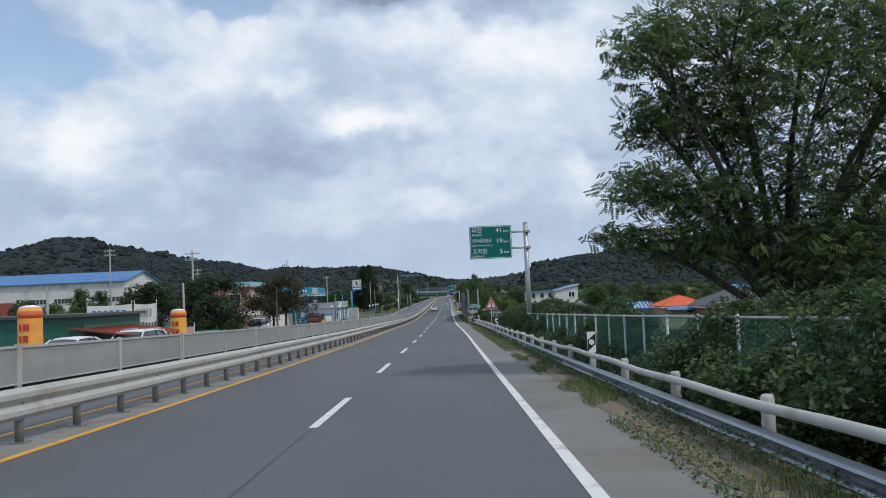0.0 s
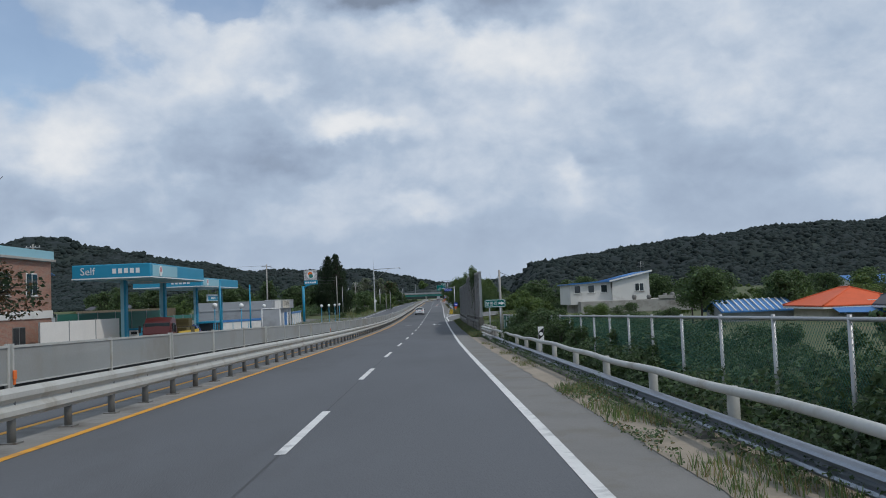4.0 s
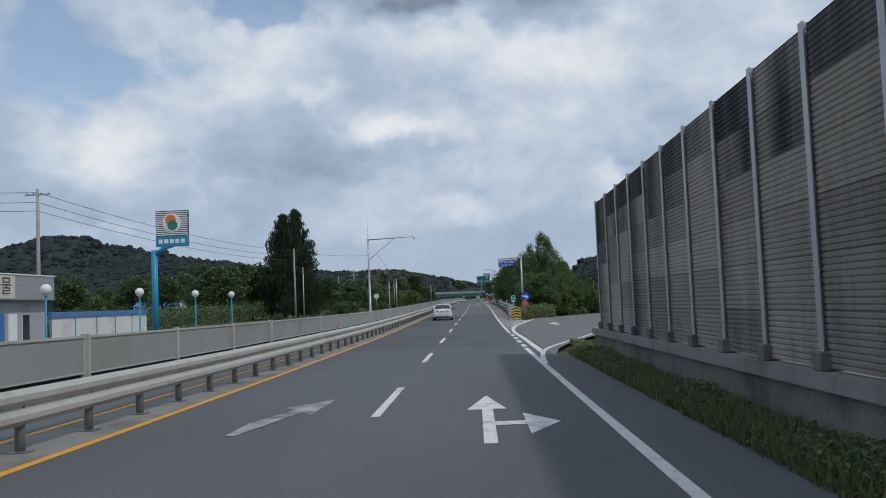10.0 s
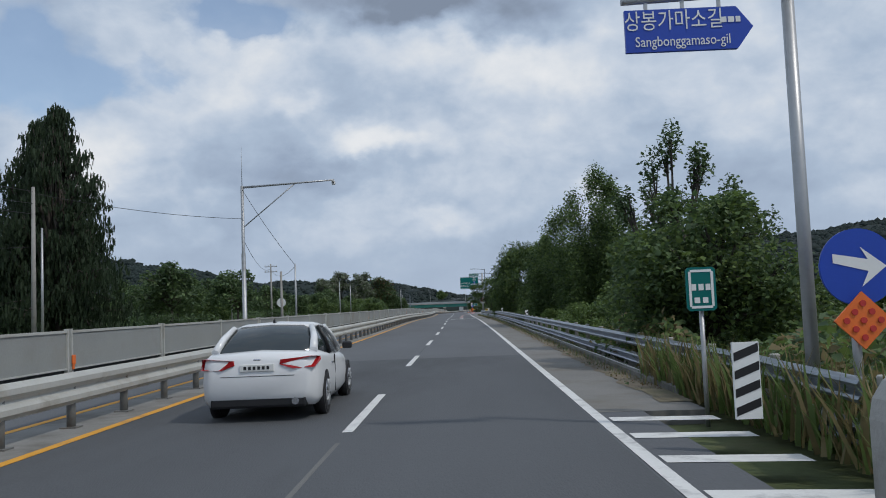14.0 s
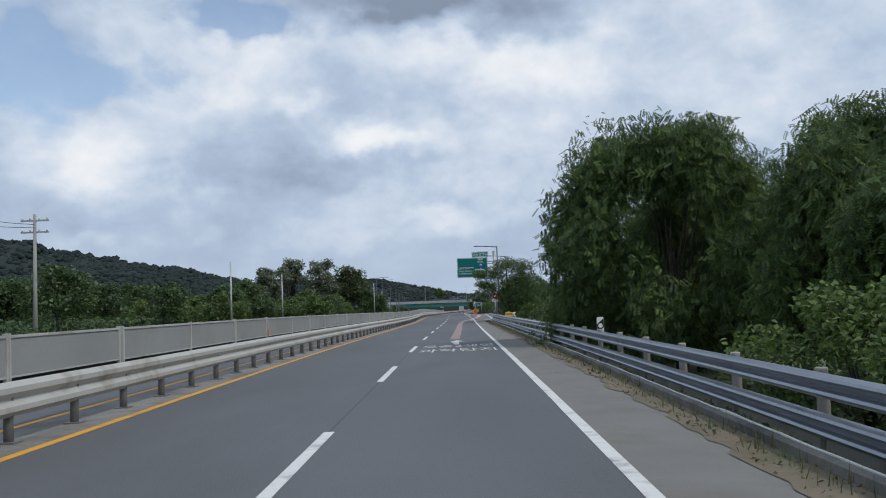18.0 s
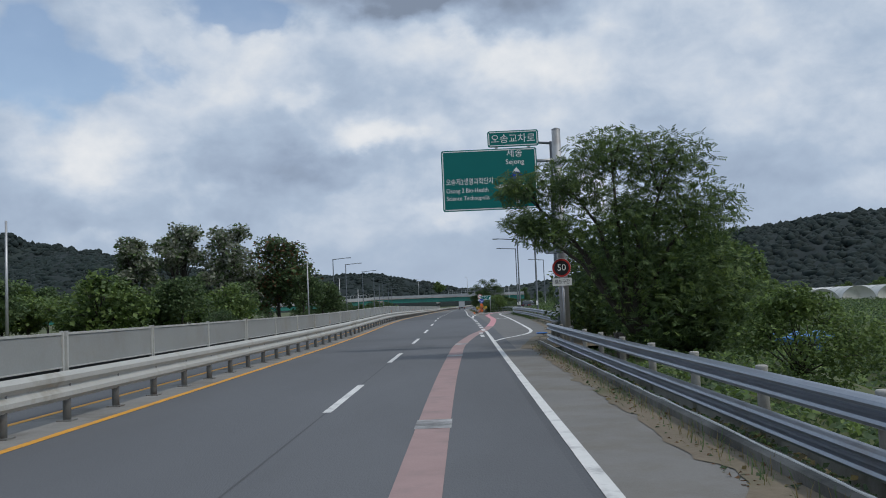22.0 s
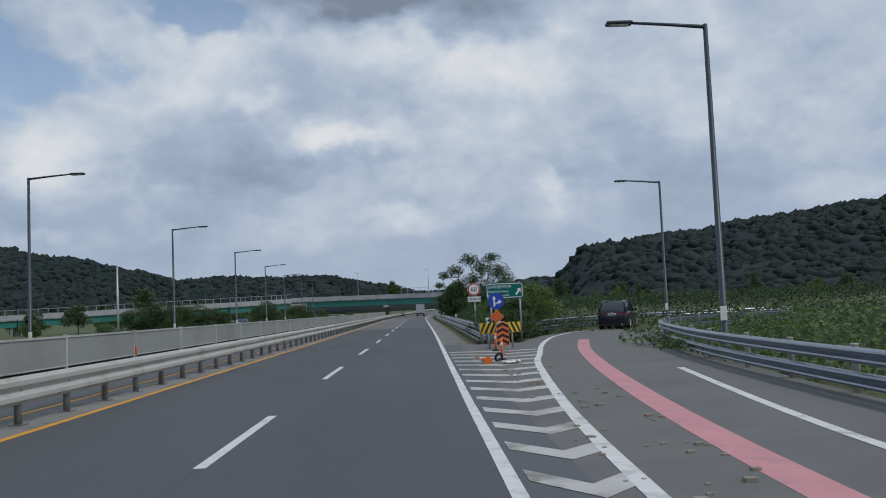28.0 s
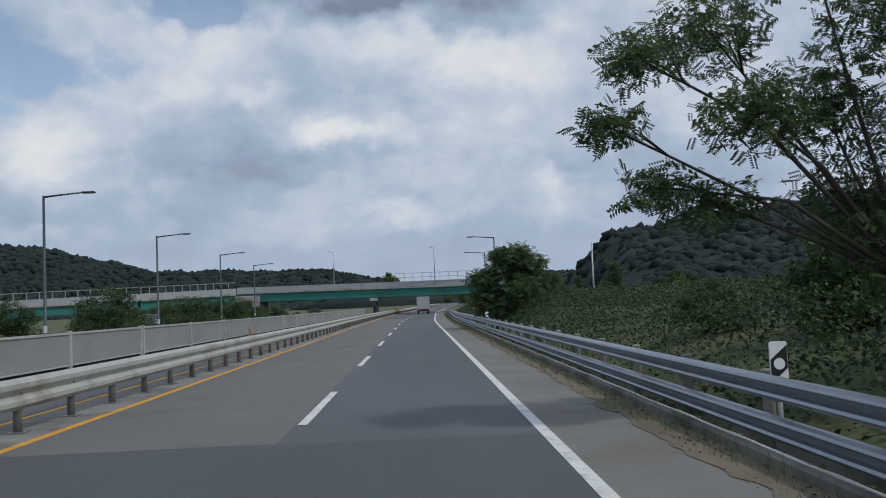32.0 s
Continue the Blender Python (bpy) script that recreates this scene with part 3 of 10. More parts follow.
drift(4.80, 5.9, -30, 72, "soil", "dry weedy soil along the shoulder", 1.0)
drift(4.62, 5.9, 72, 134, "dust", "dry sandy soil blown along the shoulder", 1.0, ragged_=0.3)
drift(4.68, 5.2, 248, 404, "soil", "dry leaf litter and soil along the kerb", 2.0)
drift(4.68, 5.2, 518, 700, "soil", "dry leaf litter and soil along the kerb", 3.0)


def kerb(y0, y1, x, label):
    tagged(part("kerb", sweep([(x, -0.05), (x, 0.10), (x + 0.03, 0.12), (x + 0.16, 0.12), (x + 0.18, 0.10), (x + 0.18, -0.4), (x, -0.4)], y0, y1, 4), "concrete_dark"), label, "kerb", kind="structure")
    bm = bmesh.new()
    rows_ = []
    for y in steps(y0, min(y1, 660), 0.5):
        a = x + 0.10 + 0.02 * noise.noise((y * 0.9, x, 0.3))
        z = 0.125 + 0.035 * abs(noise.noise((y * 1.6, x, 5.0)))
        rows_.append([bm.verts.new(at(q, y, r_)) for q, r_ in ((a, 0.1), (a, z), (a + 0.03, z), (a + 0.03, 0.1))])
    for a, b in zip(rows_, rows_[1:]):
        for i in range(3):
            bm.faces.new((a[i], b[i], b[i + 1], a[i + 1]))
    bmesh.ops.recalc_face_normals(bm, faces=bm.faces)
    tagged(part("kerb_edging", bm, "wall_white"), "torn white edging strip along the kerb", "edging", kind="structure")


tagged(part("kerb", sweep([(5.36, -0.05), (5.36, 0.08), (5.39, 0.11), (5.52, 0.11), (5.54, 0.08), (5.54, -0.4), (5.36, -0.4)], 78, 129, 2), "concrete_dark"), "low worn concrete kerb below the pipe rail", "kerb", kind="structure")
kerb(249, 405, 5.2, "low stained concrete kerb below the guardrail")
kerb(518, 780, 5.2, "low stained concrete kerb below the guardrail")


def along(points, step=1.0):
    """Points (dx, y) of a bent line, smoothed."""
    out = []
    n = len(points)
    for i in range(n - 1):
        p0, p1, p2, p3 = (Vector(points[max(0, min(n - 1, i + k))]) for k in (-1, 0, 1, 2))
        m = max(2, int((p2 - p1).length / step))
        for k in range(m):
            t = k / m
            out.append(0.5 * (2 * p1 + (p2 - p0) * t + (2 * p0 - 5 * p1 + 4 * p2 - p3) * t * t + (3 * p1 - p0 - 3 * p2 + p3) * t ** 3))
    out.append(Vector(points[-1]))
    return out


def beside(points, off):
    """The same line moved to its right."""
    out = []
    for k, p in enumerate(points):
        d = (points[min(k + 1, len(points) - 1)] - points[max(0, k - 1)]).normalized()
        out.append(p + Vector((d.y, -d.x)) * off)
    return out


def ribbon(points, left, right, dz, bm=None):
    """A strip beside a bent line on the ground."""
    bm = bm or bmesh.new()
    rr = [(bm.verts.new(at(a.x, a.y, dz)), bm.verts.new(at(b.x, b.y, dz))) for a, b in zip(beside(points, left), beside(points, right))]
    for a, b in zip(rr, rr[1:]):
        bm.faces.new((a[0], a[1], b[1], b[0]))
    return bm


def sheet(pairs, dz, bm=None):
    """A strip between pairs of points ((dx, y), (dx, y))."""
    bm = bm or bmesh.new()
    rr = [(bm.verts.new(at(*a, dz)), bm.verts.new(at(*b, dz))) for a, b in pairs]
    for a, b in zip(rr, rr[1:]):
        bm.faces.new((a[0], a[1], b[1], b[0]))
    return bm


# side road mouth
SIDE_R = [(4.25, 195.5), (4.7, 199.5), (5.5, 203), (6.7, 207), (8.3, 212), (10.3, 219), (13.2, 228), (18, 236), (26, 243)]
SIDE_L = [(4.2, 195.5), (4.2, 200), (4.2, 206), (4.2, 212), (4.2, 218), (4.2, 228), (4.2, 240), (6.4, 243), (14, 252)]
tagged(part("side_road", sheet(list(zip(SIDE_L, SIDE_R)), 0.002), "asphalt_old"), "pale worn asphalt of a side road joining at an angle", "road", kind="structure")
# slip road
tagged(part("slip_road", sheet([((4.2, y), (float(np.interp(y, [402, 410, 417, 424, 440, 470, 505], [4.25, 5.6, 6.9, 7.5, 7.9, 8.4, 9.4])), y)) for y in steps(402, 506, 4)], 0.002), "asphalt_old"), "pale asphalt of the widening exit lane", "road", kind="structure")
RAMP = along([(5.9, 484), (6.9, 495), (8.2, 504), (9.2, 511), (10.7, 518), (12.8, 524.5), (16.5, 530), (22, 533.5), (32, 536), (50, 538)], 2.0)
tagged(part("slip_road", ribbon(RAMP, -3.2, 3.4, 0.0), "asphalt_old"), "pale asphalt slip road bending away", "road", kind="structure")


tagged(part("soil_bank", sheet([((float(np.interp(y, [402, 410, 417, 424, 442], [4.3, 5.3, 6.6, 7.2, 7.8])) + 0.12 * noise.noise((y * 0.8, 2.0, 0)), y), (float(np.interp(y, [402, 410, 442], [7.5, 9.5, 9.5])), y)) for y in steps(402, 442, 0.8)], 0.012), "soil"), "bare brown soil and litter beside the exit lane", "soil", kind="structure")


# ---- road markings ----
def marking(bm, mat, label, name="road_marking"):
    return tagged(part(name, bm, mat), label, "road marking", kind="structure")


marking(sweep([(-3.93, 0.004), (-3.77, 0.004), (-3.77, 0.008), (-3.93, 0.008)], Y0, Y1), "paint_yellow", "solid yellow line beside the median")
marking(sweep([(-5.40, 0.004), (-5.25, 0.004), (-5.25, 0.008), (-5.40, 0.008)], Y0, Y1), "paint_yellow", "solid yellow line on the oncoming side")
for ya, yb in ((Y0, 200.2), (216, 421), (468, Y1)):
    marking(band(lambda y: edge(y) - 0.08, lambda y: edge(y) + 0.08, ya, yb, 0.007), "paint_white", "solid white edge line")
marking(band(-12.6, -12.45, Y0, Y1, 0.006), "paint_white", "solid white edge line of the oncoming carriageway")


def dash_start(k):
    return 13.95 + 12.75 * k + float(np.interp(k, [0, 9, 12, 16, 21, 27, 32, 38, 44], [0, 0.9, 1.0, 2.7, 2.1, 2.1, 0.2, 1.0, 0]))


for k in range(-2, 70):
    y = dash_start(k)
    marking(band(-0.075, 0.075, y, y + 5.0, 0.007, 2.5), "paint_white", "white lane dash", "lane_dash")
    if -1 < k < 55:
        marking(band(-9.0, -8.85, y + 4, y + 9.0, 0.007, 2.5), "paint_white", "white lane dash", "lane_dash")

# short blocks across the mouth of the side road and the exit
for y in (201.2, 204.85, 208.3, 212.0):
    marking(band(3.47, 3.65, y, y + 2.0, 0.007, 1), "paint_white", "short white block line", "block_dash")
for y, length in ((414.0, 2.3), (417.9, 1.4)):
    marking(band(3.14, 3.34, y, y + length, 0.007, 1), "paint_white", "short white block line", "block_dash")
for k in range(10):
    y = 422.0 + 4.45 * k
    marking(band(3.36, 3.60, y, y + 2.1, 0.007, 1), "paint_white", "short white block line", "block_dash")


def gore(y0, y1, left, line, ticks, mat, label, bend):
    """Chevron hatching between the edge line and a second line."""
    for y in ticks:
        rx = line(y + bend)
        if rx - left < 0.35:
            continue
        mx = left + (rx - left) * 0.55
        bm = bmesh.new()
        w = 0.62
        pts = [(left, y + 0.9), (mx, y), (rx, y + 0.55)]
        rr = [(bm.verts.new(at(px, py, 0.007)), bm.verts.new(at(px, py + w, 0.007))) for px, py in pts]
        for a, b in zip(rr, rr[1:]):
            bm.faces.new((a[0], b[0], b[1], a[1]))
        marking(bm, mat, label, "hatch_bar")


GORE_A = along([(3.95, 197.5), (3.94, 203), (3.93, 208), (3.88, 212), (3.83, 217), (3.96, 221.9), (4.32, 226.5), (4.95, 231.3), (5.5, 235), (6.3, 239.8)], 1.0)
marking(ribbon(GORE_A, -0.11, 0.11, 0.008), "paint_white", "white line bounding the hatched gore")
marking(sheet([((3.55, 239.6), (3.55, 239.85)), ((6.25, 239.6), (6.25, 239.85))], 0.008), "paint_white", "white closing line of the hatched gore")
line_a = lambda y: float(np.interp(y, [p.y for p in GORE_A], [p.x for p in GORE_A]))
gore(212, 246, 3.6, line_a, [220.2, 222.6, 225, 227.2, 229.4, 231.5, 233.6, 235.7, 237.6], "paint_white", "white hatch bar on the gore", 0)
for y in (241.2, 242.9, 244.5, 246.0):
    marking(sheet([((3.6, y), (3.6, y + 0.4)), ((5.0, y - 0.2), (5.0, y + 0.2))], 0.008), "paint_white", "white hatch bar on the gore", "hatch_bar")
marking(ribbon(along([(3.62, 192), (3.72, 194.3), (4.05, 198.1), (4.6, 200.9), (5.8, 205.2), (7.0, 209.3), (9.3, 218), (11.6, 226.4), (15, 232)], 1), -0.08, 0.08, 0.008), "paint_white", "white edge line at the side road mouth")

GORE_B = along([(3.62, 458), (3.75, 466), (4.05, 473), (4.5, 482), (4.95, 490.5), (5.95, 501.8), (6.58, 506.2), (7.5, 512.5), (8.45, 517.7), (9.7, 522.9), (12.2, 529), (16.5, 533.5), (24, 536.3), (34, 538)], 1.0)
tagged(part("gore_pavement", sheet([((4.2, y), (float(np.interp(y, [484, 502, 512, 517], [4.9, 6.2, 7.7, 8.6])), y)) for y in steps(484, 516.5, 2)], 0.0015), "asphalt_old"), "dusty asphalt of the hatched gore", "road", kind="structure")
marking(ribbon(GORE_B, -0.1, 0.1, 0.008), "paint_white", "white line bounding the hatched gore")
line_b = lambda y: float(np.interp(y, [p.y for p in GORE_B], [p.x for p in GORE_B]))
gore(466, 512, 3.6, line_b, [472.4 + 1.94 * k for k in range(20)], "paint_dirty", "worn white hatch bar on the gore", 0.6)
EDGE_B = along([(3.7, 409.2), (4.1, 411), (4.8, 413), (5.5, 415.3), (5.93, 418), (6.15, 422), (6.3, 431.4), (6.55, 447), (6.95, 467), (7.2, 475), (7.5, 483.6), (7.9, 489), (9.0, 498)], 1.0)
marking(ribbon(EDGE_B, -0.09, 0.09, 0.008), "paint_white", "white edge line of the exit lane")

# pink guide stripe
PINK = along([(1.62, 346.5), (1.78, 365), (1.85, 387), (1.97, 398), (2.15, 407), (2.8, 416.5), (3.4, 421.5), (4.15, 430), (5.0, 444), (5.25, 455), (5.45, 467), (5.75, 477), (6.2, 487), (7.1, 497), (8.15, 505.6), (8.95, 510.8), (10.1, 517)], 1.0)
cut = next(i for i, p in enumerate(PINK) if p.y > 428)
marking(ribbon(PINK[: cut + 1], -0.24, 0.24, 0.005), "paint_pink_faded", "faded pink guide stripe on the asphalt")
marking(ribbon(PINK[cut:], -0.24, 0.24, 0.005), "paint_pink", "pink guide stripe leading to the exit")
for k in (1, 18, 35, 52, 60):
    marking(ribbon(PINK[k:k + 2], -0.26, 0.26, 0.009), "paint_worn", "pale worn bar across the guide stripe", "cross_bar")


def flat_shape(points, dx, y, mat, label, name="road_arrow", sx=1.0, sy=1.0, dz=0.008):
    """A painted outline on the road."""
    bm = bmesh.new()
    vs = [bm.verts.new(at(dx + px * sx, y + py * sy, dz)) for px, py in points]
    f = bm.faces.new(vs)
    bmesh.ops.triangulate(bm, faces=[f])
    bmesh.ops.recalc_face_normals(bm, faces=bm.faces)
    return marking(bm, mat, label, name)


STRAIGHT = [(-0.08, 0), (0.08, 0), (0.08, 3.2), (0.32, 3.2), (0, 5.0), (-0.32, 3.2), (-0.08, 3.2)]


def turn_arrow(dx, y, mat, label, wide=1.0):
    """A straight arrow with a branch to the right."""
    bm = bmesh.new()
    for pts in (((-0.09, 0), (0.09, 0), (0.09, 3.6), (-0.09, 3.6)), ((-0.34, 3.6), (0.32, 3.6), (0.0, 5.8)), ((0.09, 1.65), (0.55, 1.65), (0.55, 2.05), (0.09, 2.05)), ((0.55, 0.72), (1.05, 1.85), (0.55, 2.98))):
        bm.faces.new([bm.verts.new(at(dx + px * wide, y + py, 0.008)) for px, py in pts])
    bmesh.ops.recalc_face_normals(bm, faces=bm.faces)
    return marking(bm, mat, label, "road_arrow")


turn_arrow(1.82, 178.0, "paint_white", "white straight and right arrow")
flat_shape([(-0.08, 0), (0.08, 0), (0.5, 2.6), (0.75, 2.2), (0.8, 4.6), (0.05, 3.4), (0.32, 3.1), (-0.08, 1.4)], -1.9, 179.5, "paint_worn", "worn white arrow in the left lane")
flat_shape(STRAIGHT, 1.75, 340.0, "paint_white", "white straight arrow")
flat_shape(STRAIGHT, 7.2, 226.3, "paint_white", "white arrow on the side road", sx=1.3, sy=0.95)
turn_arrow(5.6, 446.0, "paint_worn", "worn white arrow on the exit lane", 0.9)


def road_text(body, dx, y, wide, tall):
    cu = bpy.data.curves.new("road_lettering", "FONT")
    cu.body, cu.size, cu.align_x, cu.resolution_u = body, 1.0, "CENTER", 3
    ob = bpy.data.objects.new("road_lettering", cu)
    scene.collection.objects.link(ob)
    me = bpy.data.meshes.new_from_object(ob)
    bpy.data.objects.remove(ob)
    xs, ys = [v.co.x for v in me.vertices], [v.co.y for v in me.vertices]
    for v in me.vertices:
        px, py = dx + wide * ((v.co.x - min(xs)) / (max(xs) - min(xs)) - 0.5), y + tall * (v.co.y - min(ys)) / (max(ys) - min(ys))
        v.co = at(px, py, 0.008)
    me.materials.clear()
    me.materials.append(M["paint_white"])
    tagged(new("road_lettering", me), "white Korean lettering painted on the lane", "road marking", kind="structure")


road_text("과학단지", 1.75, 334.0, 2.9, 2.2)
road_text("오송2생명", 1.78, 337.6, 2.9, 2.2)

# ---- guardrails ----
LOW_BEAM = [(0.0, 0.0), (0.03, 0.008), (0.075, 0.03), (0.092, 0.06), (0.075, 0.09), (0.025, 0.112), (0.004, 0.135), (0.025, 0.158), (0.075, 0.18), (0.092, 0.21), (0.075, 0.24), (0.03, 0.262), (0.0, 0.27)]
W_BEAM = [(0.0, 0.0), (0.025, 0.03), (0.09, 0.075), (0.09, 0.15), (0.025, 0.205), (0.005, 0.245), (0.025, 0.285), (0.09, 0.335), (0.09, 0.415), (0.03, 0.47), (0.0, 0.49)]


def w_rail(x, z, side, y0, y1, step=8.0):
    """A W-beam facing side (+1 to the right), its back at x."""
    front = [(x + side * px, z + pz) for px, pz in W_BEAM]
    back = [(x + side * (px - 0.006), z + pz) for px, pz in W_BEAM]
    return sweep(front + back[::-1], y0, y1, step)


def bent_rail(points, z, side, bm=None):
    """A W-beam along a bent line."""
    bm = bm or bmesh.new()
    lines = [[at(p.x, p.y, z + pz) for p in beside(points, side * px)] for px, pz in LOW_BEAM] + [[at(p.x, p.y, z + pz) for p in beside(points, side * (px - 0.006))] for px, pz in LOW_BEAM[::-1]]
    vs = [[bm.verts.new(p) for p in ln] for ln in lines]
    n = len(vs)
    for i in range(n):
        a, b = vs[i], vs[(i + 1) % n]
        for k in range(len(points) - 1):
            bm.faces.new((a[k], a[k + 1], b[k + 1], b[k]))
    bmesh.ops.recalc_face_normals(bm, faces=bm.faces)
    return bm


post_mesh = mesh_of("post", tube(bmesh.new(), [(0, 0, -0.1), (0, 0, 0.76)], 0.07, 10), "post_dark")
foot_mesh = mesh_of("base_plate", cube(-0.13, 0.13, -0.13, 0.13, 0.0, 0.025), "post_dark")


def rail_post(parent, x, y, me, name="post", dz=0.0):
    o = new(name, me)
    o.parent = parent
    o.matrix_basis = Matrix.Translation(at(x, y, dz))
    return o


median_rail = thing("median_guardrail", "cream painted steel guardrail on grey posts along the median", "guardrail")
for ya in range(-20, 900, 40):
    part("beam", w_rail(-4.45, 0.37, 1, ya, ya + 39.99), "rail_cream", median_rail)
    part("beam", w_rail(-4.59, 0.37, -1, ya, ya + 39.99), "rail_cream", median_rail)
for k in range(290):
    p = rail_post(median_rail, -4.50, -19.84 + 2.089 * k, post_mesh)
    f = new("base_plate", foot_mesh)
    f.parent = p
far_posts = bmesh.new()
for k in range(150):
    tube(far_posts, [at(-4.50, 586 + 2.089 * k, -0.1), at(-4.50, 586 + 2.089 * k, 0.76)], 0.07, 6)
tagged(part("far_post_run", far_posts, "post_dark", median_rail), kind="stuff")

mesh_pan = M["mesh_panel"] = material("mesh_panel", (0.345, 0.36, 0.355), 0.75, 0.0, 0.16, 0.5, 30, 0.1, (0.29, 0.28, 0.25), 0.35)
pn, pl = mesh_pan.node_tree.nodes, mesh_pan.node_tree.links
ptr, pmx = pn.new("ShaderNodeBsdfTransparent"), pn.new("ShaderNodeMixShader")
pmx.inputs[0].default_value = 0.76
pl.new(ptr.outputs[0], pmx.inputs[1])
pl.new(pn["Principled BSDF"].outputs[0], pmx.inputs[2])
pl.new(pmx.outputs[0], pn["Material Output"].inputs[0])
screen = thing("glare_screen", "pale grey perforated screen panels mounted over the median guardrail", "fence")
PITCH = 4.178
L_ = PITCH - 0.12
PANEL_MESHES = [
    ("panel", mesh_of("panel", cube(-0.008, 0.008, 0.02, L_ - 0.02, 0.925, 1.465), "mesh_panel")),
    # Black bar paints in the dark slot between the rail and the panel.
    ("support_bar", mesh_of("support_bar", cube(-0.06, -0.03, 0, L_, 0.80, 0.90), "black")),
    ("frame_bar", mesh_of("frame_bar", cube(-0.025, 0.025, 0, L_, 1.465, 1.505), "rail_cream")),
    ("frame_bar", mesh_of("frame_bar", cube(-0.02, 0.02, 0, L_, 0.90, 0.925), "rail_cream")),
    ("screen_post", mesh_of("screen_post", cube(-0.03, 0.03, -0.035, 0.02, 0.5, 1.53), "rail_cream")),
    ("screen_post", mesh_of("screen_post", cube(-0.03, 0.03, L_ - 0.02, L_ + 0.035, 0.5, 1.53), "rail_cream")),
]
reflector_mesh = mesh_of("reflector", box(cube(0.03, 0.06, -0.05, 0.05, 0.98, 1.12, 0.01), 0.035, 0.05, -0.03, 0.03, 0.9, 0.98), "sign_orange")
for k in range(160):
    y = -19.84 + PITCH * k
    a, b = at(-4.52, y + 0.06), at(-4.52, y + PITCH - 0.06)
    turn = Matrix.Translation(a) @ pose(0, 0, 0, math.degrees(math.atan2(b.z - a.z, PITCH)), 0, math.degrees(math.atan2(a.x - b.x, PITCH)))
    first = None
    for n, me in PANEL_MESHES:
        o = new(n, me)
        o.parent = screen
        o.matrix_basis = turn @ pose(0, 0, 0, 0, 0, 0.5 * math.sin(k * 2.3))
    if k % 10 == 4:
        o = new("reflector", reflector_mesh)
        o.parent = screen
        o.matrix_basis = turn
        tagged(o, "orange reflector")

# ---- noise barrier ----
M["barrier_panel"] = material("barrier_panel", (0.30, 0.268, 0.23), 0.85, 0, 0.26, 0.5, 8, 0.2, (0.05, 0.046, 0.042), 0.42, rand=0.5, stretch=(1, 1, 0.3))
M["stone_face"] = material("stone_face", (0.19, 0.18, 0.16), 0.9, 0, 0.4, 0.9, 9, 0.5, (0.045, 0.045, 0.04), 0.7, rand=0.3, stretch=(1, 1, 0.5))
noise_wall = thing("noise_barrier", "tall weathered ribbed noise barrier with steel posts on stone", "noise barrier")
WX, BAY = 5.75, 2.03


def ribbed(h):
    """A panel of a noise barrier with horizontal ribs on its road face."""
    bm = bmesh.new()
    prof = [(0.05, 0.0)]
    n = int(h / 0.075)
    for i in range(n):
        z = h * i / n
        prof += [(-0.05, z + 0.006), (-0.055, z + h / n * 0.62), (-0.032, z + h / n * 0.78)]
    prof += [(-0.05, h), (0.05, h)]
    ra = [bm.verts.new((px, 0.05, pz)) for px, pz in prof]
    rb = [bm.verts.new((px, BAY - 0.05, pz)) for px, pz in prof]
    for i in range(len(prof)):
        j = (i + 1) % len(prof)
        bm.faces.new((ra[i], ra[j], rb[j], rb[i]))
    bm.faces.new(ra[::-1])
    bm.faces.new(rb)
    bmesh.ops.recalc_face_normals(bm, faces=bm.faces)
    return bm


M["barrier_streaked"] = material("barrier_streaked", (0.26, 0.235, 0.205), 0.87, 0, 0.3, 0.7, 8, 0.2, (0.032, 0.030, 0.028), 0.72, rand=0.5, stretch=(1, 1.6, 0.22))
M["barrier_sooty"] = material("barrier_sooty", (0.13, 0.12, 0.108), 0.9, 0, 0.35, 0.8, 8, 0.2, (0.022, 0.021, 0.020), 0.95, rand=0.6, stretch=(1, 1.8, 0.2))
rib_meshes = [mesh_of("panel", ribbed(0.68), n) for n in ("barrier_panel", "barrier_streaked", "barrier_sooty")]
soot = random.Random(8)
iron = bmesh.new()
ring = [(-0.1, -0.075), (-0.085, -0.075), (-0.085, -0.006), (0.085, -0.006), (0.085, -0.075), (0.1, -0.075), (0.1, 0.075), (0.085, 0.075), (0.085, 0.006), (-0.085, 0.006), (-0.085, 0.075), (-0.1, 0.075)]
lo_, hi_ = [iron.verts.new((px, py, 0.0)) for px, py in ring], [iron.verts.new((px, py, 1.0)) for px, py in ring]
for i in range(12):
    iron.faces.new((lo_[i], lo_[(i + 1) % 12], hi_[(i + 1) % 12], hi_[i]))
iron.faces.new(lo_[::-1])
iron.faces.new(hi_)
bmesh.ops.recalc_face_normals(iron, faces=iron.faces)
iron_mesh = mesh_of("barrier_post", iron, "steel")
shoe_mesh = mesh_of("post_shoe", cube(-0.17, 0.12, -0.13, 0.13, -0.02, 0.2, 0.02), "concrete_dark")
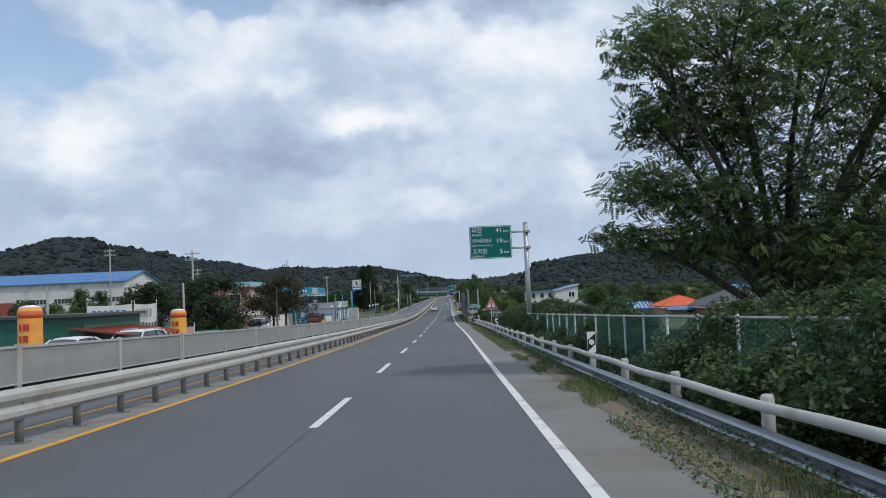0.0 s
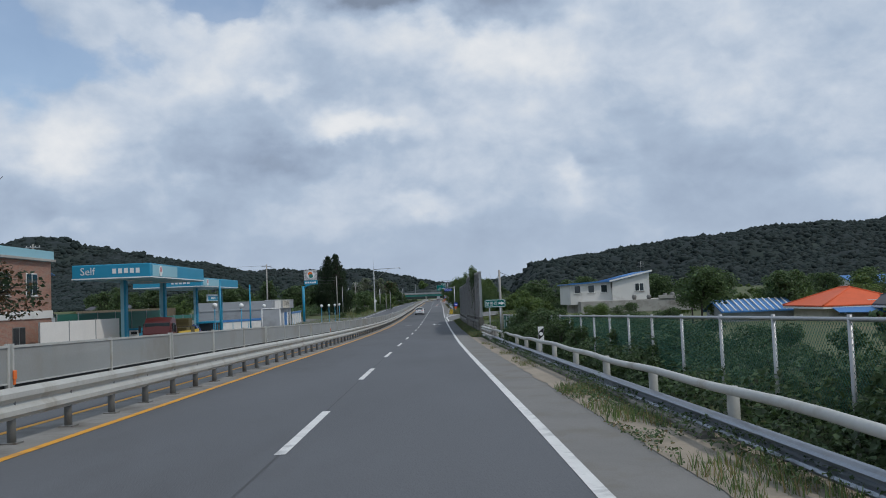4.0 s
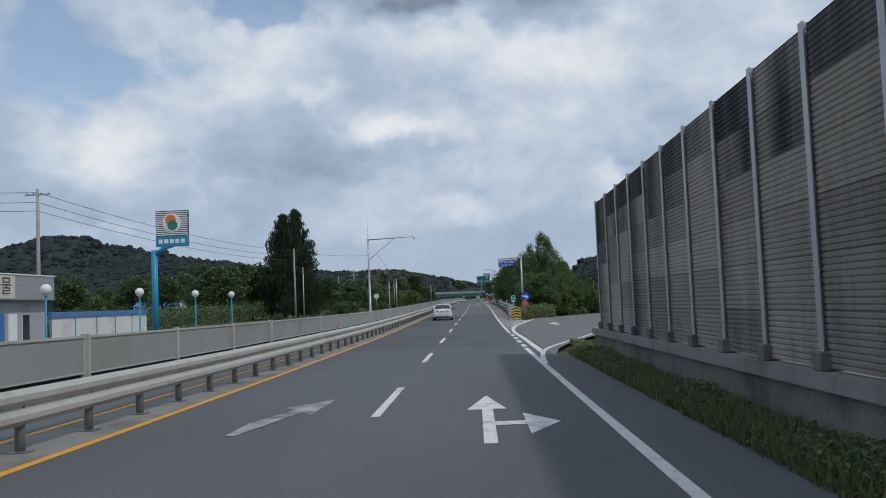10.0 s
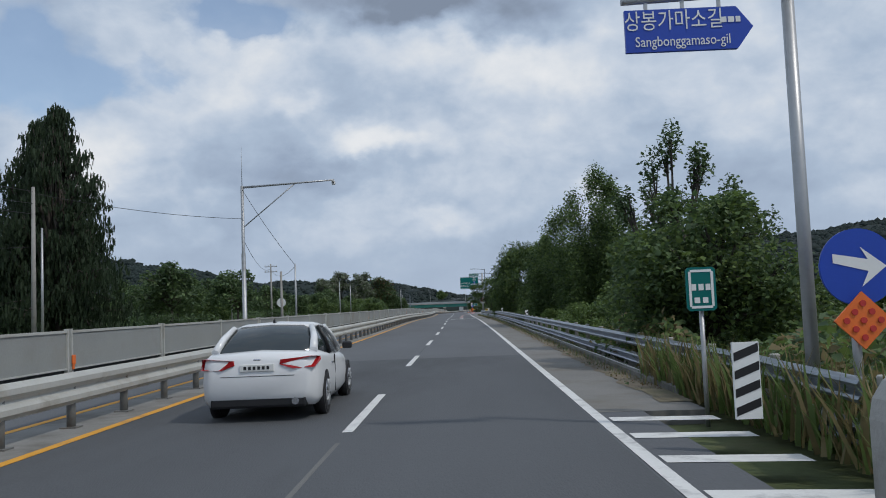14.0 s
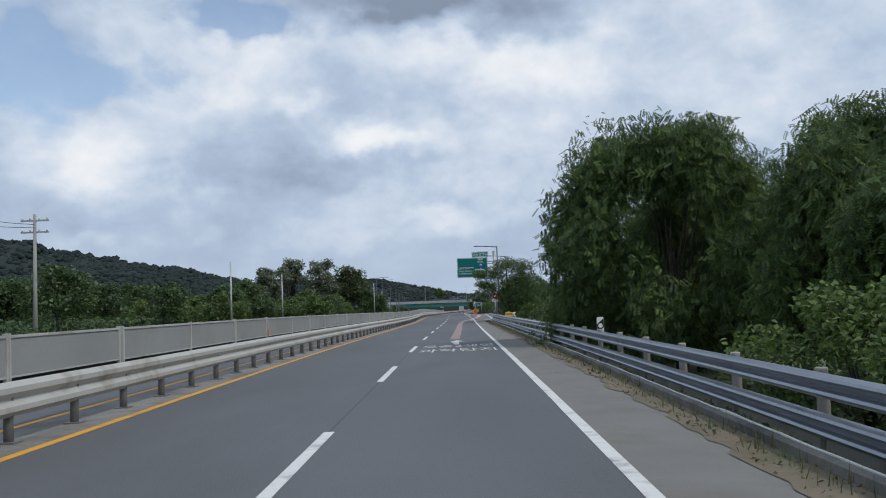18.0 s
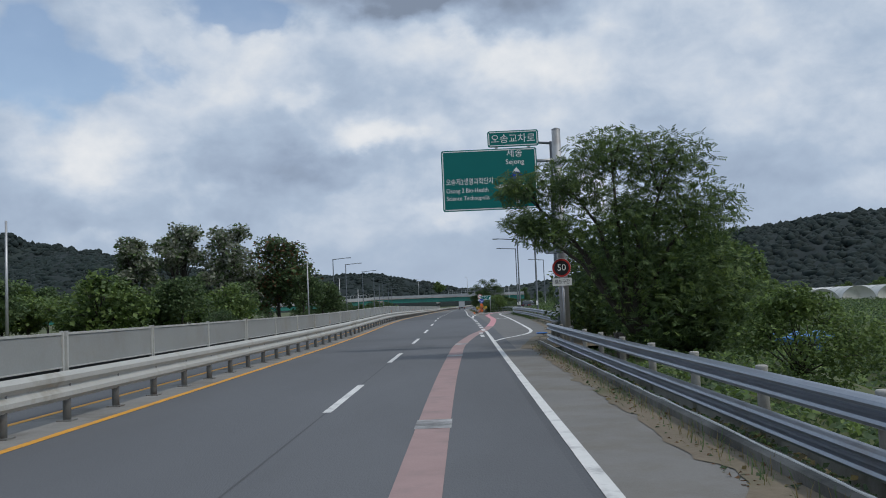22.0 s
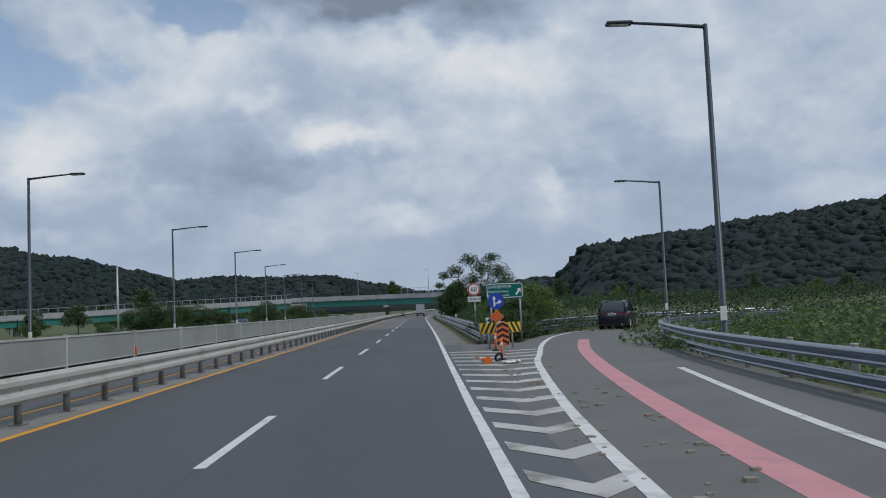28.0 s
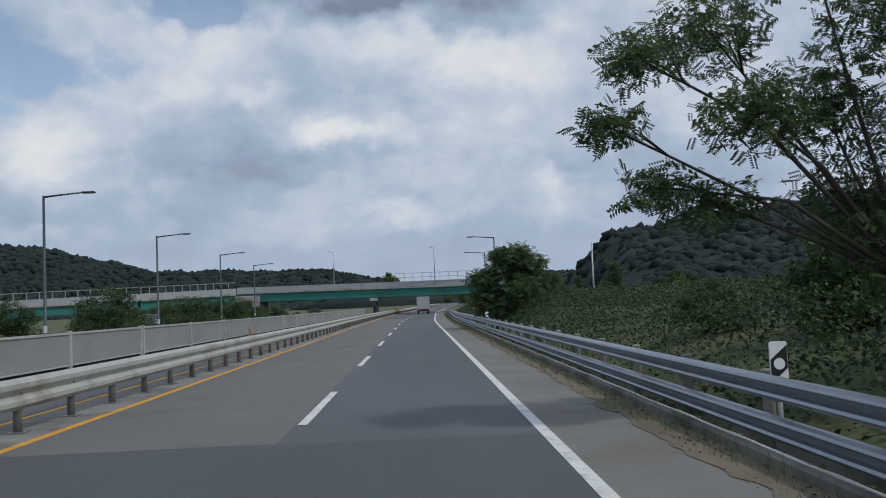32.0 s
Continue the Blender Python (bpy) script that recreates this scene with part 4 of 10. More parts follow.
for k in range(31):
    # two runs of bays: a higher one with a step down at its end
    y = 135.0 + 2.04 * k if k <= 12 else 159.48 + 1.971 * (k - 12)
    bay = 2.04 if k < 12 else 1.971
    foot, top = (1.12, 4.85 + 0.47 * min(1, k / 10)) if k < 15 else (0.84, 4.85)
    h = (top - foot) / 6
    place = at(WX, y)
    grime = soot.choice((0, 0, 0, 1, 1, 2))
    if k < 30:
        for i in range(6):
            level = 2 if i == 5 and soot.random() < 0.75 else 1 if i == 5 or i >= 6 - grime - 1 and grime else 0
            if grime == 2 and i == 4:
                level = 2
            o = new("panel", rib_meshes[level])
            o.parent = noise_wall
            o.matrix_basis = Matrix.Translation(place + Vector((0, 0, foot + h * i))) @ Matrix.Diagonal((1, bay / BAY, h / 0.68, 1))
    o = new("barrier_post", iron_mesh)
    o.parent = noise_wall
    o.matrix_basis = Matrix.Translation(place + Vector((0, 0, foot - 0.05))) @ Matrix.Diagonal((1, 1, h * 6 + 0.1, 1))
    o = new("post_shoe", shoe_mesh)
    o.parent = noise_wall
    o.matrix_basis = Matrix.Translation(place + Vector((0, 0, foot)))
part("wall_cap", sweep([(WX - 0.26, 0.90), (WX - 0.26, 1.10), (WX + 0.2, 1.10), (WX + 0.2, 0.90)], 134.9, 165.3, 4), "concrete_dark", noise_wall)
part("wall_cap", sweep([(WX - 0.22, 0.62), (WX - 0.22, 0.82), (WX + 0.2, 0.82), (WX + 0.2, 0.62)], 165.3, 196.2, 4), "median_concrete", noise_wall)
part("base_wall", sweep([(WX - 0.16, -0.5), (WX - 0.16, 0.90), (WX + 0.2, 0.90), (WX + 0.2, -0.5)], 134.9, 165.3, 4), "concrete_dark", noise_wall)
part("base_wall", sweep([(WX - 0.12, -0.5), (WX - 0.12, 0.62), (WX + 0.2, 0.62), (WX + 0.2, -0.5)], 165.3, 196.2, 4), "concrete_dark", noise_wall)
rnd = random.Random(5)
# pressed stone pattern of the base: rough upright blocks with arched tops
stone_meshes = []
for k in range(10):
    bm = bmesh.new()
    w_, h_ = rnd.uniform(0.30, 0.46) / 2, rnd.uniform(0.30, 0.44)
    ring = [(-w_, 0), (w_, 0), (w_ * rnd.uniform(0.85, 1), h_ * 0.55), (w_ * 0.6, h_ * rnd.uniform(0.8, 0.95)), (0, h_), (-w_ * 0.6, h_ * rnd.uniform(0.8, 0.95)), (-w_ * rnd.uniform(0.85, 1), h_ * 0.55)]
    back = [bm.verts.new((0.02, px, pz)) for px, pz in ring]
    front = [bm.verts.new((-0.035 + rnd.uniform(-0.012, 0.012), px * 0.9, 0.02 + pz * 0.9)) for px, pz in ring]
    tip = bm.verts.new((-0.055, rnd.uniform(-0.05, 0.05), h_ * 0.5))
    for i in range(7):
        j = (i + 1) % 7
        bm.faces.new((back[i], back[j], front[j], front[i]))
        bm.faces.new((front[i], front[j], tip))
    bmesh.ops.recalc_face_normals(bm, faces=bm.faces)
    stone_meshes.append(mesh_of("stone", bm, "stone_face"))
for k in range(77):
    for r in range(4):
        o = new("stone", stone_meshes[rnd.randrange(10)])
        o.parent = noise_wall
        o.matrix_basis = Matrix.Translation(at(WX - 0.16, 135.2 + 0.39 * k + 0.19 * (r % 2) + rnd.uniform(-0.03, 0.03), -0.38 + 0.31 * r + rnd.uniform(-0.04, 0.04))) @ pose(0, 0, 0, rnd.uniform(-6, 6), 0, 0)

# ---- right guardrails ----
steel_post = mesh_of("post", tube(bmesh.new(), [(0, 0, -0.6), (0, 0, 0.80), (0, 0, 0.815), (0, 0, 0.83)], [0.07, 0.07, 0.075, 0.06], 12), "concrete")
stone_post = mesh_of("post", tube(bmesh.new(), [(0, 0, -0.6), (0, 0, 0.84), (0, 0, 0.88)], [0.085, 0.085, 0.07], 12), "concrete")


low_post = mesh_of("post", tube(bmesh.new(), [(0, 0, -0.6), (0, 0, 0.62), (0, 0, 0.66)], [0.078, 0.078, 0.06], 12), "rail_cream")


def side_rail(label, points, rails, post, spacing, off=0.17, side=-1, lift=lambda y: 0.0):
    """A guardrail along a bent line: rails are (kind, height, material)."""
    g = thing("guardrail", label, "guardrail")
    for kind, z, mat in rails:
        if kind == "pipe":
            wob = [at(p.x, p.y, z + lift(p.y) + 0.02 * math.sin(p.y * 0.35) + 0.015 * math.sin(p.y * 1.1)) for p in points]
            part("pipe", rod(wob, 0.06, 10), mat, g)
        else:
            part("beam", bent_rail(points, z, side), mat, g)
    run, last = beside(points, -side * off), None
    for p in run:
        if last is None or (p - last).length >= spacing - 0.01:
            rail_post(g, p.x, p.y, post)
            last = p
    return g


line = lambda x, y0, y1: [Vector((x, y)) for y in steps(y0, y1, 1.0)]
side_rail("worn guardrail with a cream pipe above a galvanised beam", line(5.62, -10.1, 122), [("pipe", 0.58, "rail_cream"), ("beam", 0.055, "rail_steel")], low_post, 3.9, lift=lambda y: 0.09 * min(1.0, max(0.0, (y - 62) / 25)))
side_rail("short end section of worn cream guardrail with two beams", line(5.5, 118, 129.5), [("beam", 0.5, "rail_cream"), ("beam", 0.08, "rail_cream")], stone_post, 1.6)
side_rail("double galvanised steel guardrail on short posts beside trees", along([(5.45, 242.5), (5.6, 246)], 1)[:-1] + line(5.65, 246, 405), [("beam", 0.54, "rail_steel"), ("beam", 0.115, "rail_steel")], steel_post, 3.0)
side_rail("galvanised steel guardrail bending round the exit lane", along([(5.9, 406), (7.0, 410), (7.8, 415), (8.2, 422), (8.35, 432), (8.55, 450), (8.9, 470), (9.2, 480), (9.7, 490), (10.5, 500), (11.7, 508), (13.2, 515), (15.4, 521.5), (19, 526.5), (26, 530)], 1.0), [("beam", 0.52, "rail_steel"), ("beam", 0.12, "rail_steel")], steel_post, 3.0)
side_rail("galvanised steel guardrail round the outside of the gore", along([(5.5, 517), (6.4, 521), (8.0, 525.6), (10.4, 530.2), (13.2, 534.4), (17, 537.6), (23, 540), (34, 542)], 1.0), [("beam", 0.52, "rail_steel"), ("beam", 0.12, "rail_steel")], steel_post, 3.0, side=1)
side_rail("double galvanised steel guardrail on short posts along the verge", line(5.6, 517, 780), [("beam", 0.54, "rail_steel"), ("beam", 0.115, "rail_steel")], steel_post, 3.0)
# white drainage gutter under the rail
for ya, yb in ((252, 404), (524, 640)):
    tagged(part("gutter_edge", sweep([(5.78, -0.1), (5.80, 0.06), (6.1, 0.04), (6.1, -0.4), (5.78, -0.4)], ya, yb, 3), "concrete"), "pale concrete gutter behind the guardrail", "gutter", kind="structure")
# ---- overpass ----
def straight_part(name, a, b, section, mat, parent, label=""):
    """A section (across, height) drawn from a to b."""
    a, b = Vector(a), Vector(b)
    d = (b - a)
    side = Vector((d.y, -d.x, 0)).normalized()
    bm = bmesh.new()
    ra = [bm.verts.new(a + side * u + Vector((0, 0, v))) for u, v in section]
    rb = [bm.verts.new(b + side * u + Vector((0, 0, v))) for u, v in section]
    n = len(section)
    for i in range(n):
        bm.faces.new((ra[i], ra[(i + 1) % n], rb[(i + 1) % n], rb[i]))
    bm.faces.new(ra[::-1])
    bm.faces.new(rb)
    bmesh.ops.recalc_face_normals(bm, faces=bm.faces)
    return part(name, bm, mat, parent, label)


def rect(u0, u1, v0, v1):
    return [(u0, v0), (u1, v0), (u1, v1), (u0, v1)]


over = thing("overpass", "road overpass with green steel girders and pale parapets", "overpass")
OZ = 3.15
OA, OB = Vector((-34, 722, OZ + 0.35)), Vector((26, 718.5, OZ))
straight_part("deck", OA, OB, rect(-5.6, 5.6, 0.0, 0.35), "concrete", over)
for u in (-5.0, -1.8, 1.8, 5.0):
    straight_part("girder", OA, OB, rect(u - 0.2, u + 0.2, -1.55, 0.0), "girder_green", over)
for u in (-5.6, 5.4):
    straight_part("parapet", OA, OB, rect(u, u + 0.2, 0.35, 1.25), "wall_grey", over)
for y_, xs in ((0, (-8.2, 13.6)),):
    for px in xs:
        part("pier", rod([(px, 721, -2.2), (px, 721, OZ - 1.5)], 0.55, 14), "concrete", over)
        part("pier_cap", cube(px - 0.8, px + 0.8, 715, 727, OZ - 2.1, OZ - 1.5, 0.08), "concrete", over)
part("abutment", cube(-38, -30, 714, 728, -2.2, OZ - 0.1, 0.1), "concrete", over)
rail_set = thing("bridge_screen", "tall grey screen fence on the bridge parapet", "fence")
for k in range(14):
    px = -4 + 1.7 * k
    part("screen_post", cube(px - 0.05, px + 0.05, 713.9, 714.0, OZ + 1.25, OZ + 3.0), "steel", rail_set)
for z in (1.35, 2.1, 2.9):
    part("screen_bar", cube(-4, 18, 713.92, 713.98, OZ + z, OZ + z + 0.07), "steel", rail_set)

viaduct = thing("ramp_viaduct", "curved ramp viaduct with green girders and screen fence", "bridge")
VP_ = [(-150, 655, 0.3), (-118, 668, 0.9), (-92, 680, 1.5), (-70, 692, 2.1), (-50, 704, 2.7), (-36, 715, 3.2)]
for a, b in zip(VP_, VP_[1:]):
    straight_part("deck", a, b, rect(-4, 4, 0.0, 0.3), "concrete", viaduct)
    straight_part("girder", a, b, rect(3.2, 3.6, -1.5, 0.0), "girder_green", viaduct)
    straight_part("girder", a, b, rect(-3.6, -3.2, -1.5, 0.0), "girder_green", viaduct)
    straight_part("parapet", a, b, rect(3.8, 4.0, 0.3, 1.3), "wall_grey", viaduct)
    straight_part("parapet", a, b, rect(-4.0, -3.8, 0.3, 1.3), "wall_grey", viaduct)
    straight_part("screen_bar", a, b, rect(3.85, 3.95, 2.35, 2.45), "steel", viaduct)
    d = Vector(b) - Vector(a)
    side = Vector((d.y, -d.x, 0)).normalized() * 3.9
    for i in range(12):
        p = Vector(a).lerp(Vector(b), i / 12) + side
        part("screen_post", cube(p.x - 0.06, p.x + 0.06, p.y - 0.06, p.y + 0.06, p.z + 1.3, p.z + 2.45), "steel", viaduct)
    part("pier", rod([(a[0], a[1], -3), (a[0], a[1], a[2] - 1.4)], 0.8, 12), "concrete", viaduct)


# ---- lamps and poles ----
def street_lamp(x, y, ztop, side, h=None, arm=2.1):
    base = high(y) - 0.15
    h = ztop - base
    g = thing("street_lamp", "dark grey steel street lamp with a flat arm", "street lamp", (x, y, base), group="street lamps")
    part("base_plate", cube(-0.2, 0.2, -0.2, 0.2, 0, 0.04), "lamp_grey", g)
    part("pole", rod([(0, 0, 0), (0, 0, 0.5), (0, 0, 0.52), (0, 0, h)], [0.12, 0.115, 0.095, 0.065], 12), "lamp_grey", g)
    part("access_box", cube(-0.05 if side > 0 else -0.13, 0.13 if side > 0 else 0.05, -0.12, -0.06, 1.2, 1.6, 0.01), "plate", g)
    part("arm", rod([(0, 0, h - 0.08), (side * arm * 0.5, 0, h + 0.02), (side * arm, 0, h + 0.1)], [0.06, 0.05, 0.04], 8), "lamp_grey", g)
    head = part("lamp_head", cube(min(side * arm, side * (arm + 0.75)), max(side * arm, side * (arm + 0.75)), -0.16, 0.16, h + 0.05, h + 0.15, 0.04), "lamp_grey", g)
    part("lens", cube(min(side * (arm + 0.1), side * (arm + 0.65)), max(side * (arm + 0.1), side * (arm + 0.65)), -0.11, 0.11, h + 0.035, h + 0.05), "plate", head)
    return g


for x, y, ztop, s in ((4.95, 411.5, 7.1, -1), (7.1, 431.5, 7.06, -1), (7.45, 450.8, 7.0, -1), (7.3, 471.8, 7.05, -1), (8.97, 500.5, 7.8, -1), (15.97, 530.4, 7.45, -1), (-19.2, 505.8, 7.7, 1), (-19.24, 521.2, 7.64, 1), (-19.3, 547.6, 7.45, 1), (-19.5, 572.8, 7.25, 1), (-20.6, 598, 7.0, 1), (-21.9, 623.5, 6.8, 1), (-22.5, 650, 6.8, 1), (8.3, 640, 6.8, -1), (9.5, 668, 6.8, -1), (-23.5, 676, 6.8, 1)):
    street_lamp(x, y, ztop, s)
for x, y in ((3.6, 717), (-16, 719)):
    g = thing("bridge_lamp", "slim grey lamp standing on the overpass", "street lamp", (x, y, OZ + 1.2), group="bridge lamps")
    part("pole", rod([(0, 0, 0), (0, 0, 6.6)], [0.1, 0.06], 8), "steel", g)
    part("arm", rod([(0, 0, 6.6), (-0.9, 0, 6.75)], 0.05, 6), "steel", g)


def utility_pole(x, y, ztop, mat="wood_pole", r=0.16, arms=1, insul=True, label="grey concrete utility pole with crossarms"):
    base = high(y) - 0.6
    h = ztop - base
    g = thing("utility_pole", label, "utility pole", (x, y, base), group="utility poles")
    part("pole", rod([(0, 0, 0), (0, 0, h)], [r, r * 0.6], 12), mat, g)
    for k in range(arms):
        z = h - 0.4 - 0.75 * k
        arm = part("crossarm", cube(-0.9, 0.9, -0.05, 0.05, z - 0.05, z + 0.05), "steel", g)
        if insul:
            for px in (-0.8, -0.3, 0.3, 0.8):
                part("insulator", rod([(px, 0, z + 0.05), (px, 0, z + 0.2), (px, 0, z + 0.22)], [0.05, 0.06, 0.03], 8), "plate", arm)
    return g


for args in ((4.72, 133.5, 2.26, "wood_pole", 0.13, 0), (-31.2, 226.8, 7.75, "wood_pole", 0.17, 1), (-30.4, 104.3, 8.25, "wood_pole", 0.17, 2), (-24.9, 283.3, 6.66, "wood_pole", 0.16, 0), (-23.3, 281, 4.0, "steel", 0.09, 0), (-27.3, 336, 4.6, "steel", 0.1, 0), (-27.2, 357.5, 6.45, "wood_pole", 0.16, 2), (-28.5, 62, 3.4, "wood_pole", 0.13, 0), (-58, 150, 12.0, "wood_pole", 0.17, 2), (-50, 175, 9.0, "wood_pole", 0.17, 2), (-19, 97, 3.4, "wood_pole", 0.13, 0), (-21.2, 70, 3.5, "wood_pole", 0.12, 0), (-12.46, 297.0, 2.5, "steel", 0.09, 0), (-13.6, 297.5, 2.0, "wood_pole", 0.12, 0), (-20.5, 380, 4.4, "steel", 0.1, 0), (-23, 415, 4.9, "steel", 0.1, 0), (-15.6, 462, 5.0, "steel", 0.09, 0), (-17.5, 500, 4.4, "steel", 0.09, 0), (-18.5, 532, 3.6, "steel", 0.09, 0), (14.5, 620, 4.5, "steel", 0.09, 0), (24, 470, 5.0, "steel", 0.09, 0)):
    utility_pole(*args)


def cable(a, b, sag, label="thin black overhead cable", r=0.018):
    a, b = Vector(a), Vector(b)
    pts = [a.lerp(b, t / 14) - Vector((0, 0, sag * 4 * (t / 14) * (1 - t / 14))) for t in range(15)]
    tagged(part("overhead_cable", rod(pts, r, 5), "black"), label, "cable")


for dz in (0, -0.7, -1.3):
    cable((-31.2, 226.8, 7.5 + dz), (-85, 200, 9.5 + dz), 1.0)
    cable((-31.2, 226.8, 7.5 + dz), (-24.9, 283.3, 6.4 + dz), 0.8)
cable((-24.9, 283.3, 6.3), (-16.7, 299.2, 6.2), 0.3)
cable((-16.7, 299.0, 8.4), (-12.46, 297.0, 2.4), 0.2)
cable((-12.46, 297.0, 2.3), (-27.2, 357.5, 5.6), 0.8)
cable((-24.9, 283.3, 3.2), (-60, 262, 3.4), 0.6)
cable((-16.8, 299.2, 4.8), (-27.2, 357.5, 5.8), 1.1)
cable((4.72, 133.5, 2.1), (9.0, 215, 4.0), 1.2)
cable((4.72, 133.5, 2.1), (16.5, 172, 1.5), 0.6)

# camera mast with a long arm over the oncoming lanes
mast = thing("camera_mast", "tall grey steel mast with a long braced arm", "camera mast", (-16.74, 299.2, high(299) - 0.2))
mh = 8.7 - (high(299) - 0.2)
part("mast_pole", rod([(0, 0, 0), (0, 0, 0.3), (0, 0, 0.32), (0, 0, mh * 0.55), (0, 0, mh * 0.56), (0, 0, mh)], [0.28, 0.28, 0.17, 0.16, 0.13, 0.12], 12), "steel", mast)
part("arm", rod([(0, 0, mh - 0.12), (7.1, -0.8, mh + 0.05)], [0.09, 0.06], 10), "steel", mast)
part("brace", rod([(0, 0, mh - 3.2), (4.1, -0.45, mh - 0.05)], 0.045, 8), "steel", mast)
part("aerial", rod([(0, 0, mh), (0, 0, mh + 3.0)], [0.03, 0.012], 6), "steel", mast)
cam_box = part("camera_housing", cube(6.95, 7.2, -1.05, -0.65, mh - 0.3, mh - 0.05, 0.03), "plate", mast)
part("camera_lens", rod([(7.08, -1.05, mh - 0.18), (7.08, -1.15, mh - 0.18)], 0.07, 10), "black", cam_box)


# ---- signs ----
def on_face(x, z, y=-0.036):
    return pose(x, y, z, 90, 0, 0)


def bars(parent, x0, x1, z0, z1, mat, n, rnd_, y=-0.036, name="lettering_bar"):
    """Plain bars in place of writing."""
    w = (x1 - x0) / n
    for k in range(n):
        a = x0 + w * k + w * 0.12
        part(name, cube(a, a + w * rnd_.uniform(0.6, 0.8), y - 0.004, y + 0.004, z0, z1), mat, parent)


def rounded_plate(w, h, r, t=0.02):
    """A sign plate with rounded corners, its middle at the origin, facing -y."""
    bm = bmesh.new()
    ring = []
    for cx_, cz_, a0 in ((w / 2 - r, h / 2 - r, 0), (-w / 2 + r, h / 2 - r, 90), (-w / 2 + r, -h / 2 + r, 180), (w / 2 - r, -h / 2 + r, 270)):
        for k in range(5):
            a = radians(a0 + 22.5 * k)
            ring.append((cx_ + r * math.cos(a), cz_ + r * math.sin(a)))
    fa = [bm.verts.new((px, -t, pz)) for px, pz in ring]
    fb = [bm.verts.new((px, t, pz)) for px, pz in ring]
    bm.faces.new(fa)
    bm.faces.new(fb[::-1])
    for i in range(len(ring)):
        j = (i + 1) % len(ring)
        bm.faces.new((fa[i], fb[i], fb[j], fa[j]))
    bmesh.ops.recalc_face_normals(bm, faces=bm.faces)
    return bm


def disc(r, t0, t1, sides=36):
    return rod([(0, t0, 0), (0, t1, 0)], r, sides)


def bordered(parent, cx_, cz_, w, h, mat, rim="sign_white", r=0.08, y=0.0):
    """A plate with a pale rim line, as part of a sign."""
    pl_ = part("plate", rounded_plate(w, h, r), mat, parent, m=pose(cx_, y, cz_))
    t = 0.035
    for x0, x1, z0, z1 in ((-w / 2 + r, w / 2 - r, h / 2 - 2 * t, h / 2 - t), (-w / 2 + r, w / 2 - r, -h / 2 + t, -h / 2 + 2 * t), (-w / 2 + t, -w / 2 + 2 * t, -h / 2 + r, h / 2 - r), (w / 2 - 2 * t, w / 2 - t, -h / 2 + r, h / 2 - r)):
        part("rim_line", cube(x0, x1, -0.026, -0.02, z0, z1), rim, pl_)
    return pl_


def gantry_arms(g, x0, x1, zs, y=0.12):
    for z in zs:
        part("arm", rod([(x0, y, z), (x1, y, z)], 0.07, 10), "steel", g)
        part("clamp", cube(x1 - 0.2, x1 + 0.2, y - 0.2, y + 0.25, z - 0.09, z + 0.09, 0.02), "steel", g)


# distance sign
ds = thing("distance_sign", "green overhead distance sign in Korean and English on a pole", "road sign", (2.98, 56.6, high(56.6)))
z_ = lambda z: z - high(56.6)
part("pole", rod([(2.32, 0.15, -0.4), (2.32, 0.15, z_(6.15))], [0.17, 0.15], 14), "steel", ds)
part("pole_cap", rod([(2.32, 0.15, z_(6.15)), (2.32, 0.15, z_(6.22))], [0.16, 0.08], 14), "steel", ds)
gantry_arms(ds, 1.2, 2.4, (z_(5.6), z_(4.55)))
face = bordered(ds, 0, z_(4.97), 2.74, 2.14, "sign_green")
for row, (big_, small_, num) in enumerate((("대전", "Daejeon", "41"), ("정부세종청사", "Govt Complex Sejong", "19"), ("조치원", "Jochiwon", "5"))):
    zz = 0.74 - 0.69 * row
    text_mesh("lettering", big_, 0.36 if row != 1 else 0.30, "sign_white", face, on_face(-1.2, zz + 0.04, -0.024), "LEFT", 1.0 if row != 1 else 0.76)
    text_mesh("lettering", small_, 0.2 if row != 1 else 0.15, "sign_white", face, on_face(-1.2, zz - 0.24, -0.024), "LEFT")
    text_mesh("numerals", num, 0.42, "sign_white", face, on_face(0.78, zz + 0.02, -0.024), "RIGHT")
    text_mesh("lettering", "km", 0.26, "sign_white", face, on_face(0.84, zz - 0.02, -0.024), "LEFT")

# merge warning triangle
tri = [(0, 0.0), (0.47, -0.88), (-0.47, -0.88)]


def triangle_plate(s, y, t):
    bm = bmesh.new()
    c = Vector((0, 0, -0.587))
    vs = []
    for px, pz in tri:
        p = Vector((px, 0, pz))
        vs.append(c + (p - c) * s)
    fa = [bm.verts.new((v.x, y - t, v.z)) for v in vs]
    fb = [bm.verts.new((v.x, y + t, v.z)) for v in vs]
    bm.faces.new(fa)
    bm.faces.new(fb[::-1])
    for i in range(3):
        bm.faces.new((fa[i], fb[i], fb[(i + 1) % 3], fa[(i + 1) % 3]))
    edges = [e for e in bm.edges if abs(e.verts[0].co.x - e.verts[1].co.x) < 1e-5 and abs(e.verts[0].co.z - e.verts[1].co.z) < 1e-5]
    bmesh.ops.bevel(bm, geom=edges, offset=0.05 * s, segments=4, affect="EDGES", profile=0.5)
    bmesh.ops.recalc_face_normals(bm, faces=bm.faces)
    return bm


